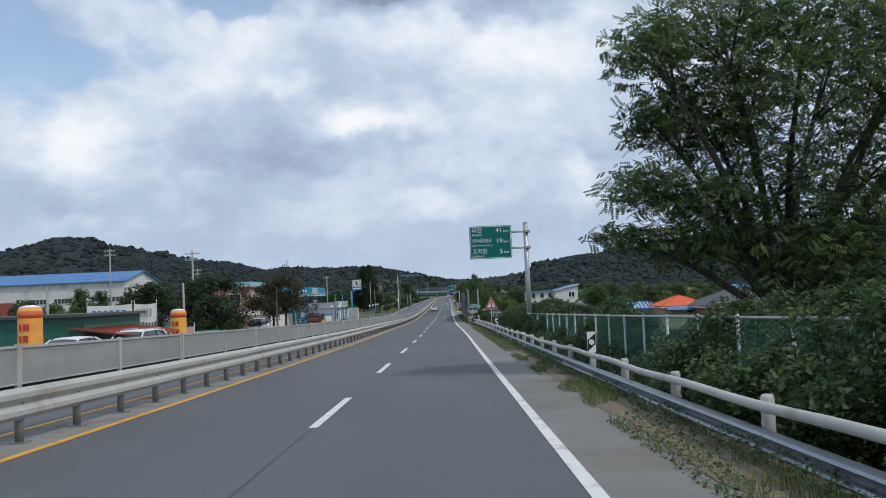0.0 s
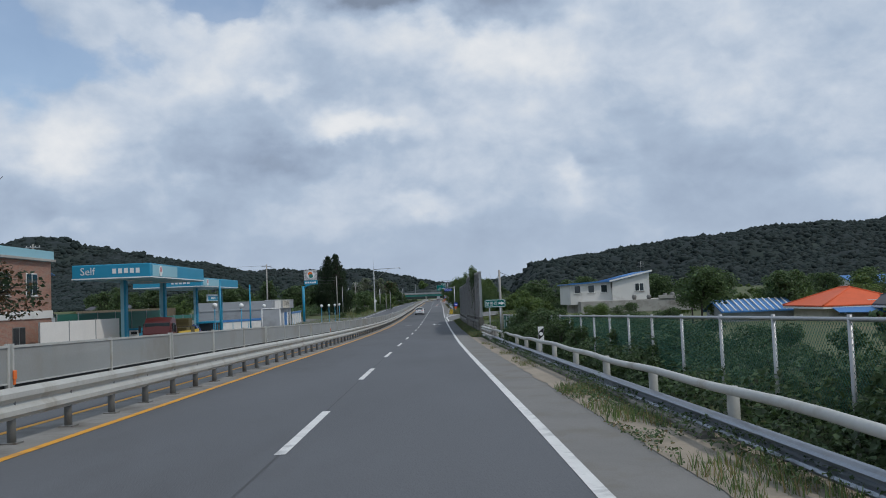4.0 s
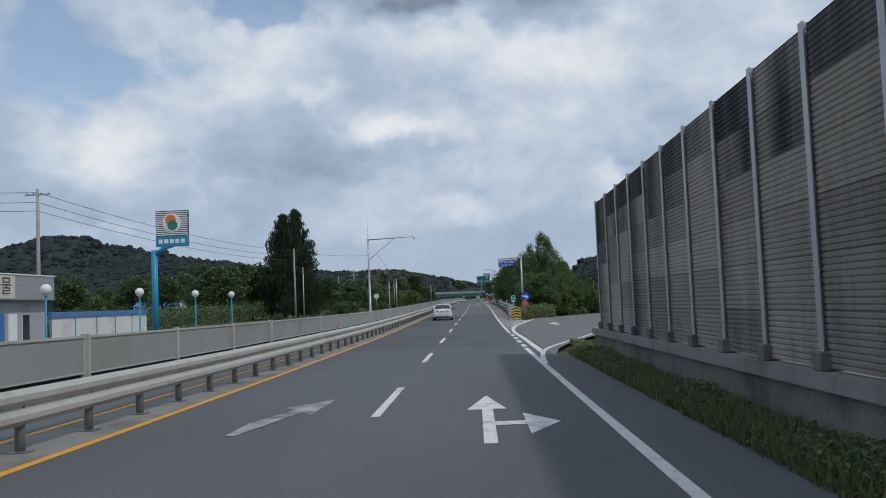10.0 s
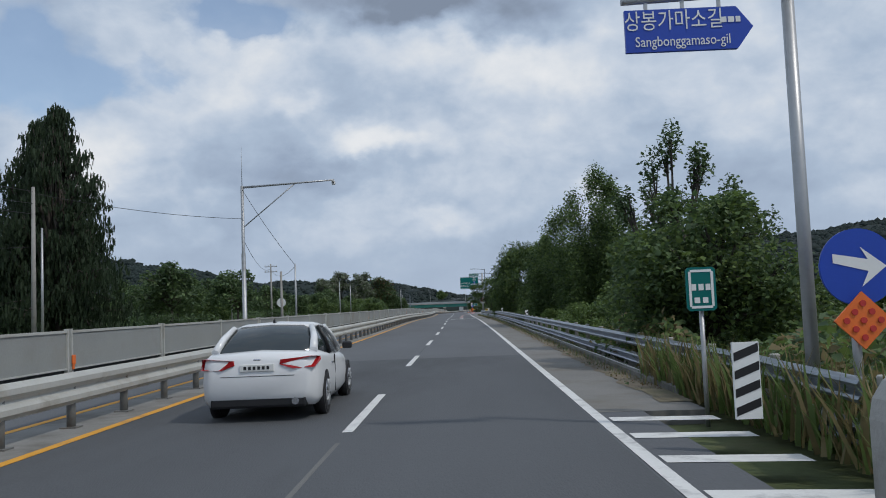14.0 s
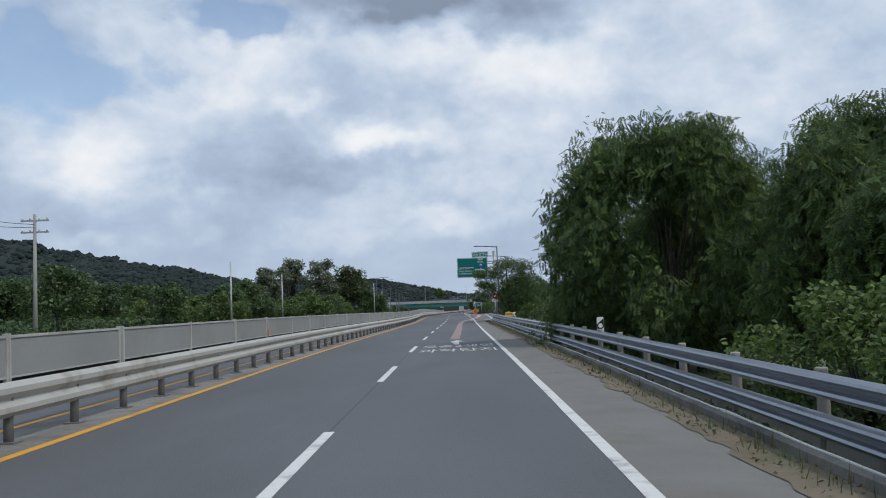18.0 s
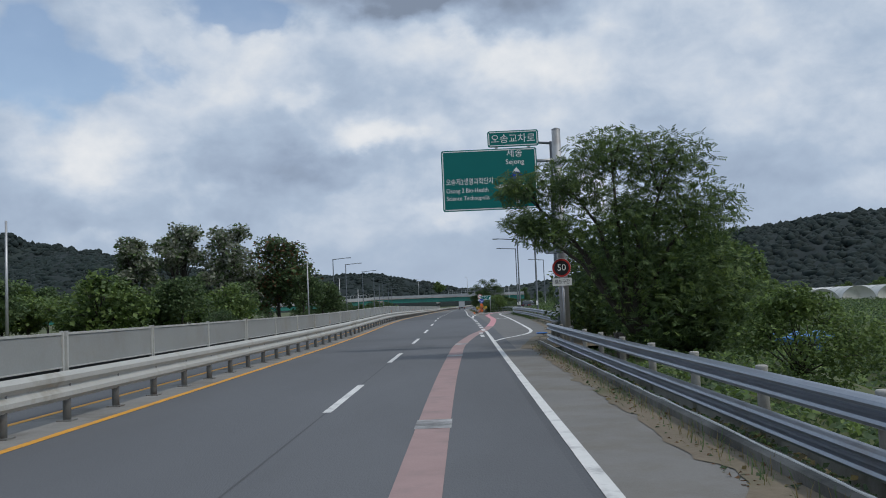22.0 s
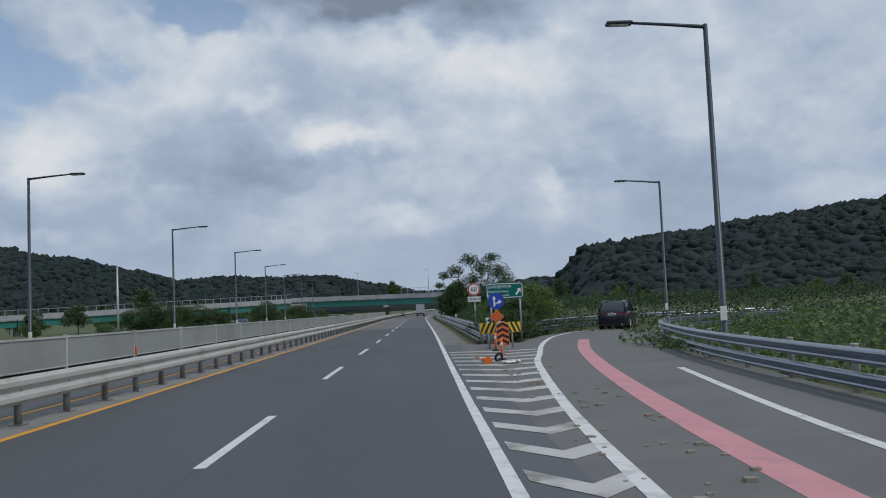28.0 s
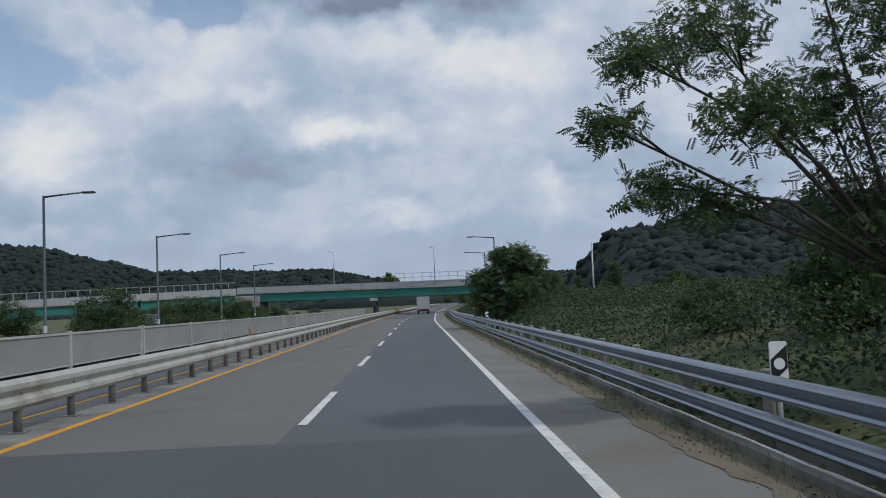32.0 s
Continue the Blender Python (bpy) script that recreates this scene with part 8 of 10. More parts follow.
def car(name, label, x, y, rz=0.0, paint="car_white", L=4.8, W=1.83, H=1.45, style="sedan", z=None, group="", rails=False):
    g = thing(name, label, "car", (x, y, (high(y) if z is None else z)), rz, group)
    h, w = L / 2, W / 2
    lo, belt = 0.20, H * 0.635
    tall = style in ("suv", "van")
    tail = belt + (0.10 if not tall else 0.05)
    # lower body: bumper, wings and boot
    keys = [(-h, 0.80, 0.36, tail - 0.14), (-h + 0.07, 0.92, 0.27, tail - 0.03), (-h + 0.3, 0.985, lo, tail), (-h + 0.75, 1.0, lo, tail + 0.01), (-0.5, 1.0, lo - 0.02, belt + 0.03), (0.6, 1.0, lo - 0.02, belt - 0.01), (h * 0.5, 0.99, lo, belt - 0.05), (h - 0.5, 0.95, lo, belt - 0.2), (h - 0.12, 0.84, 0.26, belt - 0.3), (h, 0.7, 0.34, belt - 0.4)]
    sec = []
    for yy, k, z0, z1 in keys:
        ww = w * k
        sec.append((yy, [(0, z0), (ww * 0.9, z0), (ww * 0.98, z0 + 0.1), (ww, z0 + (z1 - z0) * 0.45), (ww * 0.985, z0 + (z1 - z0) * 0.7), (ww * 0.95, z1 - 0.07), (ww * 0.87, z1 - 0.01), (0, z1 + 0.03)]))
    part("body", mirrored_loft(sec), paint, g, smooth=True)
    # glazed cabin
    rb, rt = (-h + 0.55, -h + 1.25) if not tall else (-h + 0.12, -h + 0.5)
    fb, ft = (h * 0.44, h * 0.10) if style != "van" else (h * 0.8, h * 0.5)
    wt = w * (0.70 if not tall else 0.76)
    def cab(yy, zb, zt, wb, wtop, grow=0.0):
        return (yy, [(0, zb), (wb + grow, zb), ((wb + wtop) / 2 + 0.012 + grow, (zb + zt) / 2), (wtop + grow, zt - 0.07), (wtop - 0.12, zt + grow), (0, zt + 0.025 + grow)])
    bz = belt - 0.04
    part("window_glass", mirrored_loft([cab(rb, bz, tail + 0.06, w * 0.84, w * 0.8), cab(rt, bz, H - 0.03, w * 0.92, wt), cab((rt + ft) / 2, bz, H, w * 0.93, wt + 0.02), cab(ft, bz, H - 0.03, w * 0.92, wt), cab(fb, bz, belt + 0.05, w * 0.86, w * 0.8)]), "glass", g, "dark tinted glass", smooth=True)
    roof = mirrored_loft([(yy, [(0, zz - 0.03), (ww, zz - 0.06), (ww + 0.015, zz - 0.035), (ww - 0.11, zz + 0.014), (0, zz + 0.042)]) for yy, zz, ww in ((rt + 0.0, H - 0.035, wt - 0.02), (rt + 0.14, H - 0.02, wt), ((rt + ft) / 2, H, wt + 0.02), (ft - 0.1, H - 0.02, wt), (ft + 0.08, H - 0.06, wt - 0.02))])
    part("roof", roof, paint, g, smooth=True)
    for s in (-1, 1):
        for a, b, r0, r1 in (((s * w * 0.85, rb, tail + 0.0), (s * (wt + 0.005), rt + 0.02, H - 0.05), 0.07, 0.045), ((s * w * 0.87, fb, belt), (s * wt, ft + 0.05, H - 0.06), 0.045, 0.035), ((s * w * 0.935, (rt + ft) / 2 - 0.1, belt), (s * (wt + 0.01), (rt + ft) / 2 - 0.15, H - 0.05), 0.035, 0.03)):
            va, vb = Vector(a), Vector(b)
            part("pillar", rod([va, va.lerp(vb, 0.5) + Vector((s * 0.025, 0, 0.02)), vb], [r0, (r0 + r1) / 2, r1], 8), paint if r0 != 0.035 else "black", g)
        # lights
        lamp = bmesh.new()
        zt = tail - 0.13
        vs = [(s * w * 0.93, -h + 0.03, zt + 0.07), (s * w * 0.40, -h - 0.02, zt + 0.03), (s * w * 0.38, -h - 0.015, zt - 0.04), (s * w * 0.60, -h - 0.025, zt - 0.11), (s * w * 0.95, -h + 0.03, zt - 0.10), (s * w * 1.015, -h + 0.32, zt - 0.01), (s * w * 1.0, -h + 0.36, zt + 0.05)]
        front = [lamp.verts.new(v) for v in vs]
        back = [lamp.verts.new((v[0] * 0.9, v[1] + 0.08, v[2])) for v in vs]
        lamp.faces.new(front)
        for i in range(len(vs)):
            lamp.faces.new((front[i], front[(i + 1) % len(vs)], back[(i + 1) % len(vs)], back[i]))
        lamp.faces.new(back[::-1])
        bmesh.ops.recalc_face_normals(lamp, faces=lamp.faces)
        part("tail_light", lamp, "red_lens", g, "red tail light")
        part("reflector", cube(s * w * 0.66 - 0.11, s * w * 0.66 + 0.11, -h + 0.005, -h + 0.04, 0.46, 0.485), "red_lens", g, "thin red bumper reflector")
        part("headlight", cube(s * w * 0.66 - 0.16, s * w * 0.66 + 0.16, h - 0.22, h - 0.02, belt - 0.4, belt - 0.27, 0.03), "chrome", g, "clear headlight")
        mirror = part("door_mirror", cube(s * (w + 0.08) - 0.09, s * (w + 0.08) + 0.09, fb - 0.35, fb - 0.25, belt + 0.02, belt + 0.15, 0.03), "black" if style == "sedan" else paint, g, "dark door mirror" if style == "sedan" else "")
        part("door_handle", cube(s * w * 0.99 - 0.012, s * w * 0.99 + 0.02, -0.75, -0.57, belt - 0.17, belt - 0.14, 0.008), "chrome", g)
        part("door_seam", cube(s * w * 0.995 - 0.02, s * w * 0.995 + 0.003, -0.34, -0.33, lo + 0.06, belt - 0.03), "black", g, "dark gap between the doors")
        for yy in (-h + 0.98, h - 0.93):
            part("wheel_arch", rod([(s * (w - 0.14), yy, 0.33), (s * (w + 0.002), yy, 0.33)], 0.365, 24), "black", g, "dark wheel arch")
            wheel(g, s * (w + 0.012), yy, 0.325 if not tall else 0.35, 0.21)
        if rails:
            part("roof_rail", rod([(s * (wt - 0.06), rt + 0.05, H), (s * (wt - 0.05), rt + 0.2, H + 0.06), (s * (wt - 0.05), ft - 0.3, H + 0.06), (s * (wt - 0.06), ft - 0.1, H)], 0.02, 6), "chrome", g, "silver roof rail")
    part("lower_bumper", cube(-w * 0.8, w * 0.8, -h + 0.02, -h + 0.3, 0.2, 0.37, 0.04), "black", g, "black lower bumper")
    part("exhaust", rod([(w * 0.62, -h + 0.3, 0.29), (w * 0.62, -h + 0.0, 0.29)], 0.055, 12), "chrome", g, "oval chrome exhaust tip")
    plate_ = part("number_plate", cube(-0.26, 0.26, -h - 0.02, -h + 0.06, tail - 0.27, tail - 0.16, 0.008), "plate", g, "white number plate")
    for k in range(6):
        part("plate_bar", cube(-0.2 + k * 0.07, -0.16 + k * 0.07, -h - 0.025, -h - 0.018, tail - 0.24, tail - 0.19), "black", plate_)
    part("badge", cube(-0.06, 0.06, -h + 0.0, -h + 0.06, tail - 0.115, tail - 0.08, 0.015), "chrome", g, "small oval chrome badge")
    part("boot_seam", cube(-w * 0.62, w * 0.62, -h - 0.004, -h + 0.04, tail - 0.345, tail - 0.337), "black", g, "dark seam under the boot lid")
    part("aerial_fin", mirrored_loft([(rt + 0.1, [(0, H + 0.02), (0.02, H + 0.03), (0, H + 0.09)]), (rt + 0.28, [(0, H + 0.02), (0.015, H + 0.03), (0, H + 0.05)])]), "black", g)
    return g


car("sedan", "white saloon car with dark tinted glass in the passing lane", -3.85, 249.7, 0.4)
car("suv", "dark navy sport utility car on the exit lane", 13.2, 531.8, -22.0, "car_dark", 4.7, 1.88, 1.7, "suv", rails=True)
car("sedan", "blue saloon car on the oncoming slip road", -22.0, 588, 186, "car_blue", z=high(588) + 0.05)
car("suv", "dark car driving down the oncoming slip road", -27.5, 640, 190, "car_dark", 4.6, 1.85, 1.6, "suv", z=high(640) + 0.3)
car("van", "white minibus parked on the station forecourt", -22.8, 105, 178, "car_white", 4.9, 1.8, 1.95, "van", z=high(103) - 0.1)
car("suv", "white estate car parked behind the screen", -15.9, 44, 172, "car_white", 4.6, 1.84, 1.62, "suv", z=high(44) - 0.1, rails=True)
car("sedan", "white saloon car parked beside the stall", -16.6, 38, 175, "car_white", z=high(38) - 0.1)
car("sedan", "silver saloon parked under the station canopy", -26.9, 150, 95, "car_dark", z=high(150) - 0.1)
car("suv", "dark blue car parked at the pumps", -26.6, 156, 100, "car_blue", 4.5, 1.8, 1.6, "suv", z=high(156) - 0.1)


def truck(label, x, y, rz, cab_mat, box_mat, load, z=None, Lb=4.4, Hb=2.6):
    g = thing("truck", label, "truck", (x, y, high(y) if z is None else z), rz)
    part("cab", mirrored_loft([(yy, [(0, 0.5), (ww, 0.5), (ww + 0.02, 1.1), (ww - 0.02, 1.6), (ww - 0.12, zz), (0, zz + 0.06)]) for yy, zz, ww in ((1.6, 2.35, 1.0), (2.6, 2.4, 1.02), (3.1, 2.1, 1.0), (3.35, 1.3, 0.96))]), cab_mat, g, smooth=False)
    part("windscreen", cube(-0.85, 0.85, 3.16, 3.2, 1.4, 2.05, 0.02), "glass", g, m=Matrix.Translation((0, 0, 0)), label="dark windscreen")
    part("grille", cube(-0.7, 0.7, 3.34, 3.39, 0.62, 1.15, 0.02), "black", g, "dark grille with bright bars")
    for k in range(3):
        part("grille_bar", cube(-0.66, 0.66, 3.385, 3.4, 0.7 + k * 0.14, 0.74 + k * 0.14), "chrome", g)
    for s in (-1, 1):
        part("side_window", cube(s * 1.0 - 0.02, s * 1.0 + 0.02, 2.2, 2.95, 1.4, 2.0, 0.02), "glass", g)
        part("headlight", cube(s * 0.82 - 0.14, s * 0.82 + 0.14, 3.3, 3.4, 0.66, 0.86, 0.03), "plate", g, "clear headlight")
        part("door_mirror", cube(s * 1.2 - 0.09, s * 1.2 + 0.09, 3.1, 3.18, 1.4, 1.9, 0.03), "black", g)
        for yy in (-1.9, 2.6):
            wheel(g, s * 1.02, yy, 0.46, 0.28, "steel")
        part("tail_light", cube(s * 0.85 - 0.14, s * 0.85 + 0.14, -Lb + 1.48, -Lb + 1.52, 0.6, 0.74, 0.01), "red_lens", g, "red tail light")
    part("chassis", cube(-0.45, 0.45, -Lb + 1.6, 3.0, 0.5, 0.72), "black", g)
    if load == "box":
        body = part("box_body", cube(-1.1, 1.1, -Lb + 1.5, 1.5, 0.78, 0.78 + Hb, 0.03), box_mat, g, "plain pale cargo box")
        part("rear_door", cube(-1.02, -0.008, -Lb + 1.478, -Lb + 1.502, 0.86, 0.7 + Hb), box_mat, body)
        part("rear_door", cube(0.008, 1.02, -Lb + 1.478, -Lb + 1.502, 0.86, 0.7 + Hb), box_mat, body)
        part("bumper", cube(-1.0, 1.0, -Lb + 1.5, -Lb + 1.62, 0.45, 0.56), "black", g)
    else:
        part("flatbed", cube(-1.1, 1.1, -Lb + 1.5, 1.5, 0.78, 0.9, 0.02), "post_dark", g)
        for s in (-1, 1):
            part("side_board", cube(s * 1.1 - 0.03, s * 1.1 + 0.03, -Lb + 1.5, 1.5, 0.9, 1.35), box_mat, g)
    return g


truck("small grey box lorry far ahead on the road", 1.0, 702, 0, "car_white", "wall_grey", "box", Lb=4.6, Hb=2.2)
truck("dark red lorry standing with its cab to the road", -19.9, 131.0, 184, "maroon", "sign_yellow", "flat", high(131) - 0.1, 7.0)
for k, (dx_, dy_, dz_) in enumerate(((-0.5, 3.0, 0.95), (0.5, 3.0, 0.95), (-0.5, 4.2, 0.95), (0.5, 4.2, 0.95), (-0.5, 3.4, 1.62), (0.5, 3.6, 1.62))):
    cr = thing("crate", "stacked straw-yellow slatted crate on the lorry bed", "crate", (-19.9 + dx_, 131 + dy_ - 1.2, high(131) - 0.1 + dz_), group="crates on the lorry")
    for j in range(4):
        part("slat", cube(-0.47, 0.47, -0.5, -0.46, 0.03 + j * 0.16, 0.14 + j * 0.16), "straw", cr)
        part("slat", cube(-0.47, 0.47, 0.46, 0.5, 0.03 + j * 0.16, 0.14 + j * 0.16), "straw", cr)
    part("crate_body", cube(-0.46, 0.46, -0.45, 0.45, 0.0, 0.62), "straw", cr)


# ---- buildings ----
def window(parent, face, c, u0, u1, z0, z1, name="window", sill=True, mull=1, frame_mat="sign_white", pane="glass"):
    """A window on a wall facing -y ('S'), +x ('E') or -x ('W'); c is the wall's plane."""
    sgn = {"S": -1, "E": 1, "W": -1}[face]
    def bx(a0, a1, b0, b1, d0, d1):
        lo_, hi_ = sorted((c + sgn * d0, c + sgn * d1))
        return cube(a0, a1, lo_, hi_, b0, b1) if face == "S" else cube(lo_, hi_, a0, a1, b0, b1)
    fr = part(name, bx(u0, u1, z0, z1, -0.05, 0.03), frame_mat, parent)
    n = mull + 1
    wd = (u1 - u0) / n
    for k in range(n):
        part("pane", bx(u0 + wd * k + 0.05, u0 + wd * (k + 1) - 0.04, z0 + 0.06, z1 - 0.06, 0.024, 0.038), pane, fr)
    if sill:
        part("sill", bx(u0 - 0.08, u1 + 0.08, z0 - 0.08, z0, -0.02, 0.09), "concrete", fr)
    return fr


def slab(pts, t):
    """A sloping plate over four or three corners, t thick downwards."""
    bm = bmesh.new()
    up_ = [bm.verts.new(p) for p in pts]
    dn = [bm.verts.new((p[0], p[1], p[2] - t)) for p in pts]
    bm.faces.new(up_)
    bm.faces.new(dn[::-1])
    n = len(pts)
    for i in range(n):
        bm.faces.new((up_[i], dn[i], dn[(i + 1) % n], up_[(i + 1) % n]))
    bmesh.ops.recalc_face_normals(bm, faces=bm.faces)
    return bm


def ribs(bm_or_none, a0, a1, b0, b1, n, r=0.03):
    """Roof ribs from the edge a0-a1 up to the edge b0-b1."""
    bm = bm_or_none or bmesh.new()
    a0, a1, b0, b1 = map(Vector, (a0, a1, b0, b1))
    for k in range(n + 1):
        tube(bm, [a0.lerp(a1, k / n) + Vector((0, 0, 0.015)), b0.lerp(b1, k / n) + Vector((0, 0, 0.015))], r, 4)
    return bm


def house(name, label, x0, x1, y0, y1, z0, z1, wall, roof, rmat, zr_=0.0, over=0.4, rz=0.0, cat="house"):
    """Walls and a roof ('flat', 'gable_x', 'gable_y', 'hip', 'mono'); local origin at the base's middle."""
    cx_, cy_ = (x0 + x1) / 2, (y0 + y1) / 2
    g = thing(name, label, cat, (cx_, cy_, z0), rz)
    hx, hy, H = (x1 - x0) / 2, (y1 - y0) / 2, z1 - z0
    part("wall", cube(-hx, hx, -hy, hy, -0.6, H), wall, g)
    ox, oy, T = hx + over, hy + over, H + zr_
    if roof == "flat":
        rf = part("roof", cube(-ox, ox, -oy, oy, H, H + 0.16, 0.02), rmat, g)
    elif roof == "gable_y":  # ridge along y
        rf = part("roof", slab([(-ox, -oy, H), (0, -oy, T), (0, oy, T), (-ox, oy, H)], 0.14), rmat, g)
        part("roof", slab([(0, -oy, T), (ox, -oy, H), (ox, oy, H), (0, oy, T)], 0.14), rmat, g)
        part("rib", ribs(ribs(None, (-ox, -oy, H), (-ox, oy, H), (0, -oy, T), (0, oy, T), int(oy * 2)), (ox, -oy, H), (ox, oy, H), (0, -oy, T), (0, oy, T), int(oy * 2)), rmat, rf)
        for s in (-1, 1):
            part("gable", slab([(-hx, s * (hy - 0.1), H), (hx, s * (hy - 0.1), H), (0, s * (hy - 0.1), T - 0.16)], 0.0) if False else gable(hx, s * hy, H, T - 0.14, "y"), wall, g)
    elif roof == "gable_x":
        rf = part("roof", slab([(-ox, -oy, H), (ox, -oy, H), (ox, 0, T), (-ox, 0, T)], 0.14), rmat, g)
        part("roof", slab([(-ox, 0, T), (ox, 0, T), (ox, oy, H), (-ox, oy, H)], 0.14), rmat, g)
        part("rib", ribs(ribs(None, (-ox, -oy, H), (ox, -oy, H), (-ox, 0, T), (ox, 0, T), int(ox * 2)), (-ox, oy, H), (ox, oy, H), (-ox, 0, T), (ox, 0, T), int(ox * 2)), rmat, rf)
        for s in (-1, 1):
            part("gable", gable(hy, s * hx, H, T - 0.14, "x"), wall, g)
    elif roof == "hip":
        k = min(ox, oy) * 0.85
        r_ = [(-ox + k, 0, T), (ox - k, 0, T)] if ox >= oy else [(0, -oy + k, T), (0, oy - k, T)]
        e = [(-ox, -oy, H), (ox, -oy, H), (ox, oy, H), (-ox, oy, H)]
        if ox >= oy:
            planes = [[e[0], e[1], r_[1], r_[0]], [e[1], e[2], r_[1]], [e[2], e[3], r_[0], r_[1]], [e[3], e[0], r_[0]]]
        else:
            planes = [[e[0], e[1], r_[0]], [e[1], e[2], r_[1], r_[0]], [e[2], e[3], r_[1]], [e[3], e[0], r_[0], r_[1]]]
        for p in planes:
            part("roof", slab(p, 0.16), rmat, g)
        part("ridge", rod([Vector(r_[0]), Vector(r_[1])], 0.12, 6), rmat, g)
        for c_, q in zip(e, (r_[0], r_[1], r_[1], r_[0]) if ox >= oy else (r_[0], r_[0], r_[1], r_[1])):
            part("hip_tile", rod([Vector(c_), Vector(q)], 0.09, 6), rmat, g)
        part("fascia", frame_ring(ox, oy, H - 0.34, H - 0.12), "sign_white", g, "white painted eaves band")
    elif roof == "mono":  # rises towards +x
        rf = part("roof", slab([(-ox, -oy, H), (ox, -oy, T), (ox, oy, T), (-ox, oy, H)], 0.18), rmat, g)
        part("rib", ribs(None, (-ox, -oy, H), (-ox, oy, H), (ox, -oy, T), (ox, oy, T), int(oy * 3), 0.025), rmat, rf)
    return g


def gable(half, c, H, T, axis):
    bm = bmesh.new()
    pts = [(-half, H), (half, H), (0, T)]
    for d in (-0.04, 0.04):
        q = [bm.verts.new((u, c + d * 1.0 - 0.05 * (1 if c > 0 else -1), v) if axis == "y" else (c + d - 0.05 * (1 if c > 0 else -1), u, v)) for u, v in pts]
        bm.faces.new(q if d > 0 else q[::-1])
    vs = list(bm.verts)
    for i in range(3):
        bm.faces.new((vs[i], vs[(i + 1) % 3], vs[3 + (i + 1) % 3], vs[3 + i]))
    bmesh.ops.recalc_face_normals(bm, faces=bm.faces)
    return bm


def frame_ring(ox, oy, z0, z1, t=0.12):
    bm = bmesh.new()
    box(bm, -ox, ox, -oy, -oy + t, z0, z1)
    box(bm, -ox, ox, oy - t, oy, z0, z1)
    box(bm, -ox, -ox + t, -oy + t, oy - t, z0, z1)
    box(bm, ox - t, ox, -oy + t, oy - t, z0, z1)
    return bm


# brick house with a white band
bz = high(118) - 0.15
g = house("house", "two-storey red brick house with a white band and flat roof", -32.5, -25.4, 112, 124.2, bz, 3.7, "brick_course", "flat", "concrete", 0, 0.25)
part("band", frame_ring(3.62, 6.17, 2.55, 3.05, 0.3), "wall_white", g, "white plastered band between the storeys")
part("parapet", frame_ring(3.7, 6.25, 6.2, 6.9, 0.2), "station_pale", g, "pale blue-green roof edge")
for u in (-2.3, 0.9):
    window(g, "S", -6.1, u, u + 1.5, 4.1, 5.4)
    window(g, "S", -6.1, u, u + 1.3, 0.7, 2.1)
for u in (-4.6, -1.0, 2.6):
    window(g, "E", 3.55, u, u + 1.5, 4.0, 5.4)
window(g, "E", 3.55, -4.4, -3.0, 0.2, 2.2, "door", False, 1, "post_dark")
window(g, "E", 3.55, 0.8, 2.4, 0.5, 2.1, "window", True, 1, "post_dark")
part("air_conditioner", cube(3.6, 4.0, -5.6, -4.7, 0.0, 0.8, 0.03), "post_dark", g, "dark outdoor cooling unit")
st = thing("outdoor_stair", "white steel stair rising beside the brick house", "stair", (-28.5, 111.0, bz))
for k in range(12):
    part("tread", cube(-3.6 + k * 0.28, -3.3 + k * 0.28, -0.9, -0.05, 0.1 + k * 0.22, 0.14 + k * 0.22), "sign_white", st)
for yy in (-0.9, -0.08):
    part("stringer", slab([(-3.7, yy, 0.2), (-0.2, yy, 2.85), (-0.2, yy + 0.05, 2.85), (-3.7, yy + 0.05, 0.2)], 0.22), "sign_white", st)
    part("handrail", rod([(-3.6, yy, 1.1), (-0.2, yy, 3.7)], 0.03, 6), "sign_white", st)
    for k in range(5):
        part("baluster", rod([(-3.5 + k * 0.8, yy, 0.2 + k * 0.62), (-3.5 + k * 0.8, yy, 1.15 + k * 0.62)], 0.02, 5), "sign_white", st)


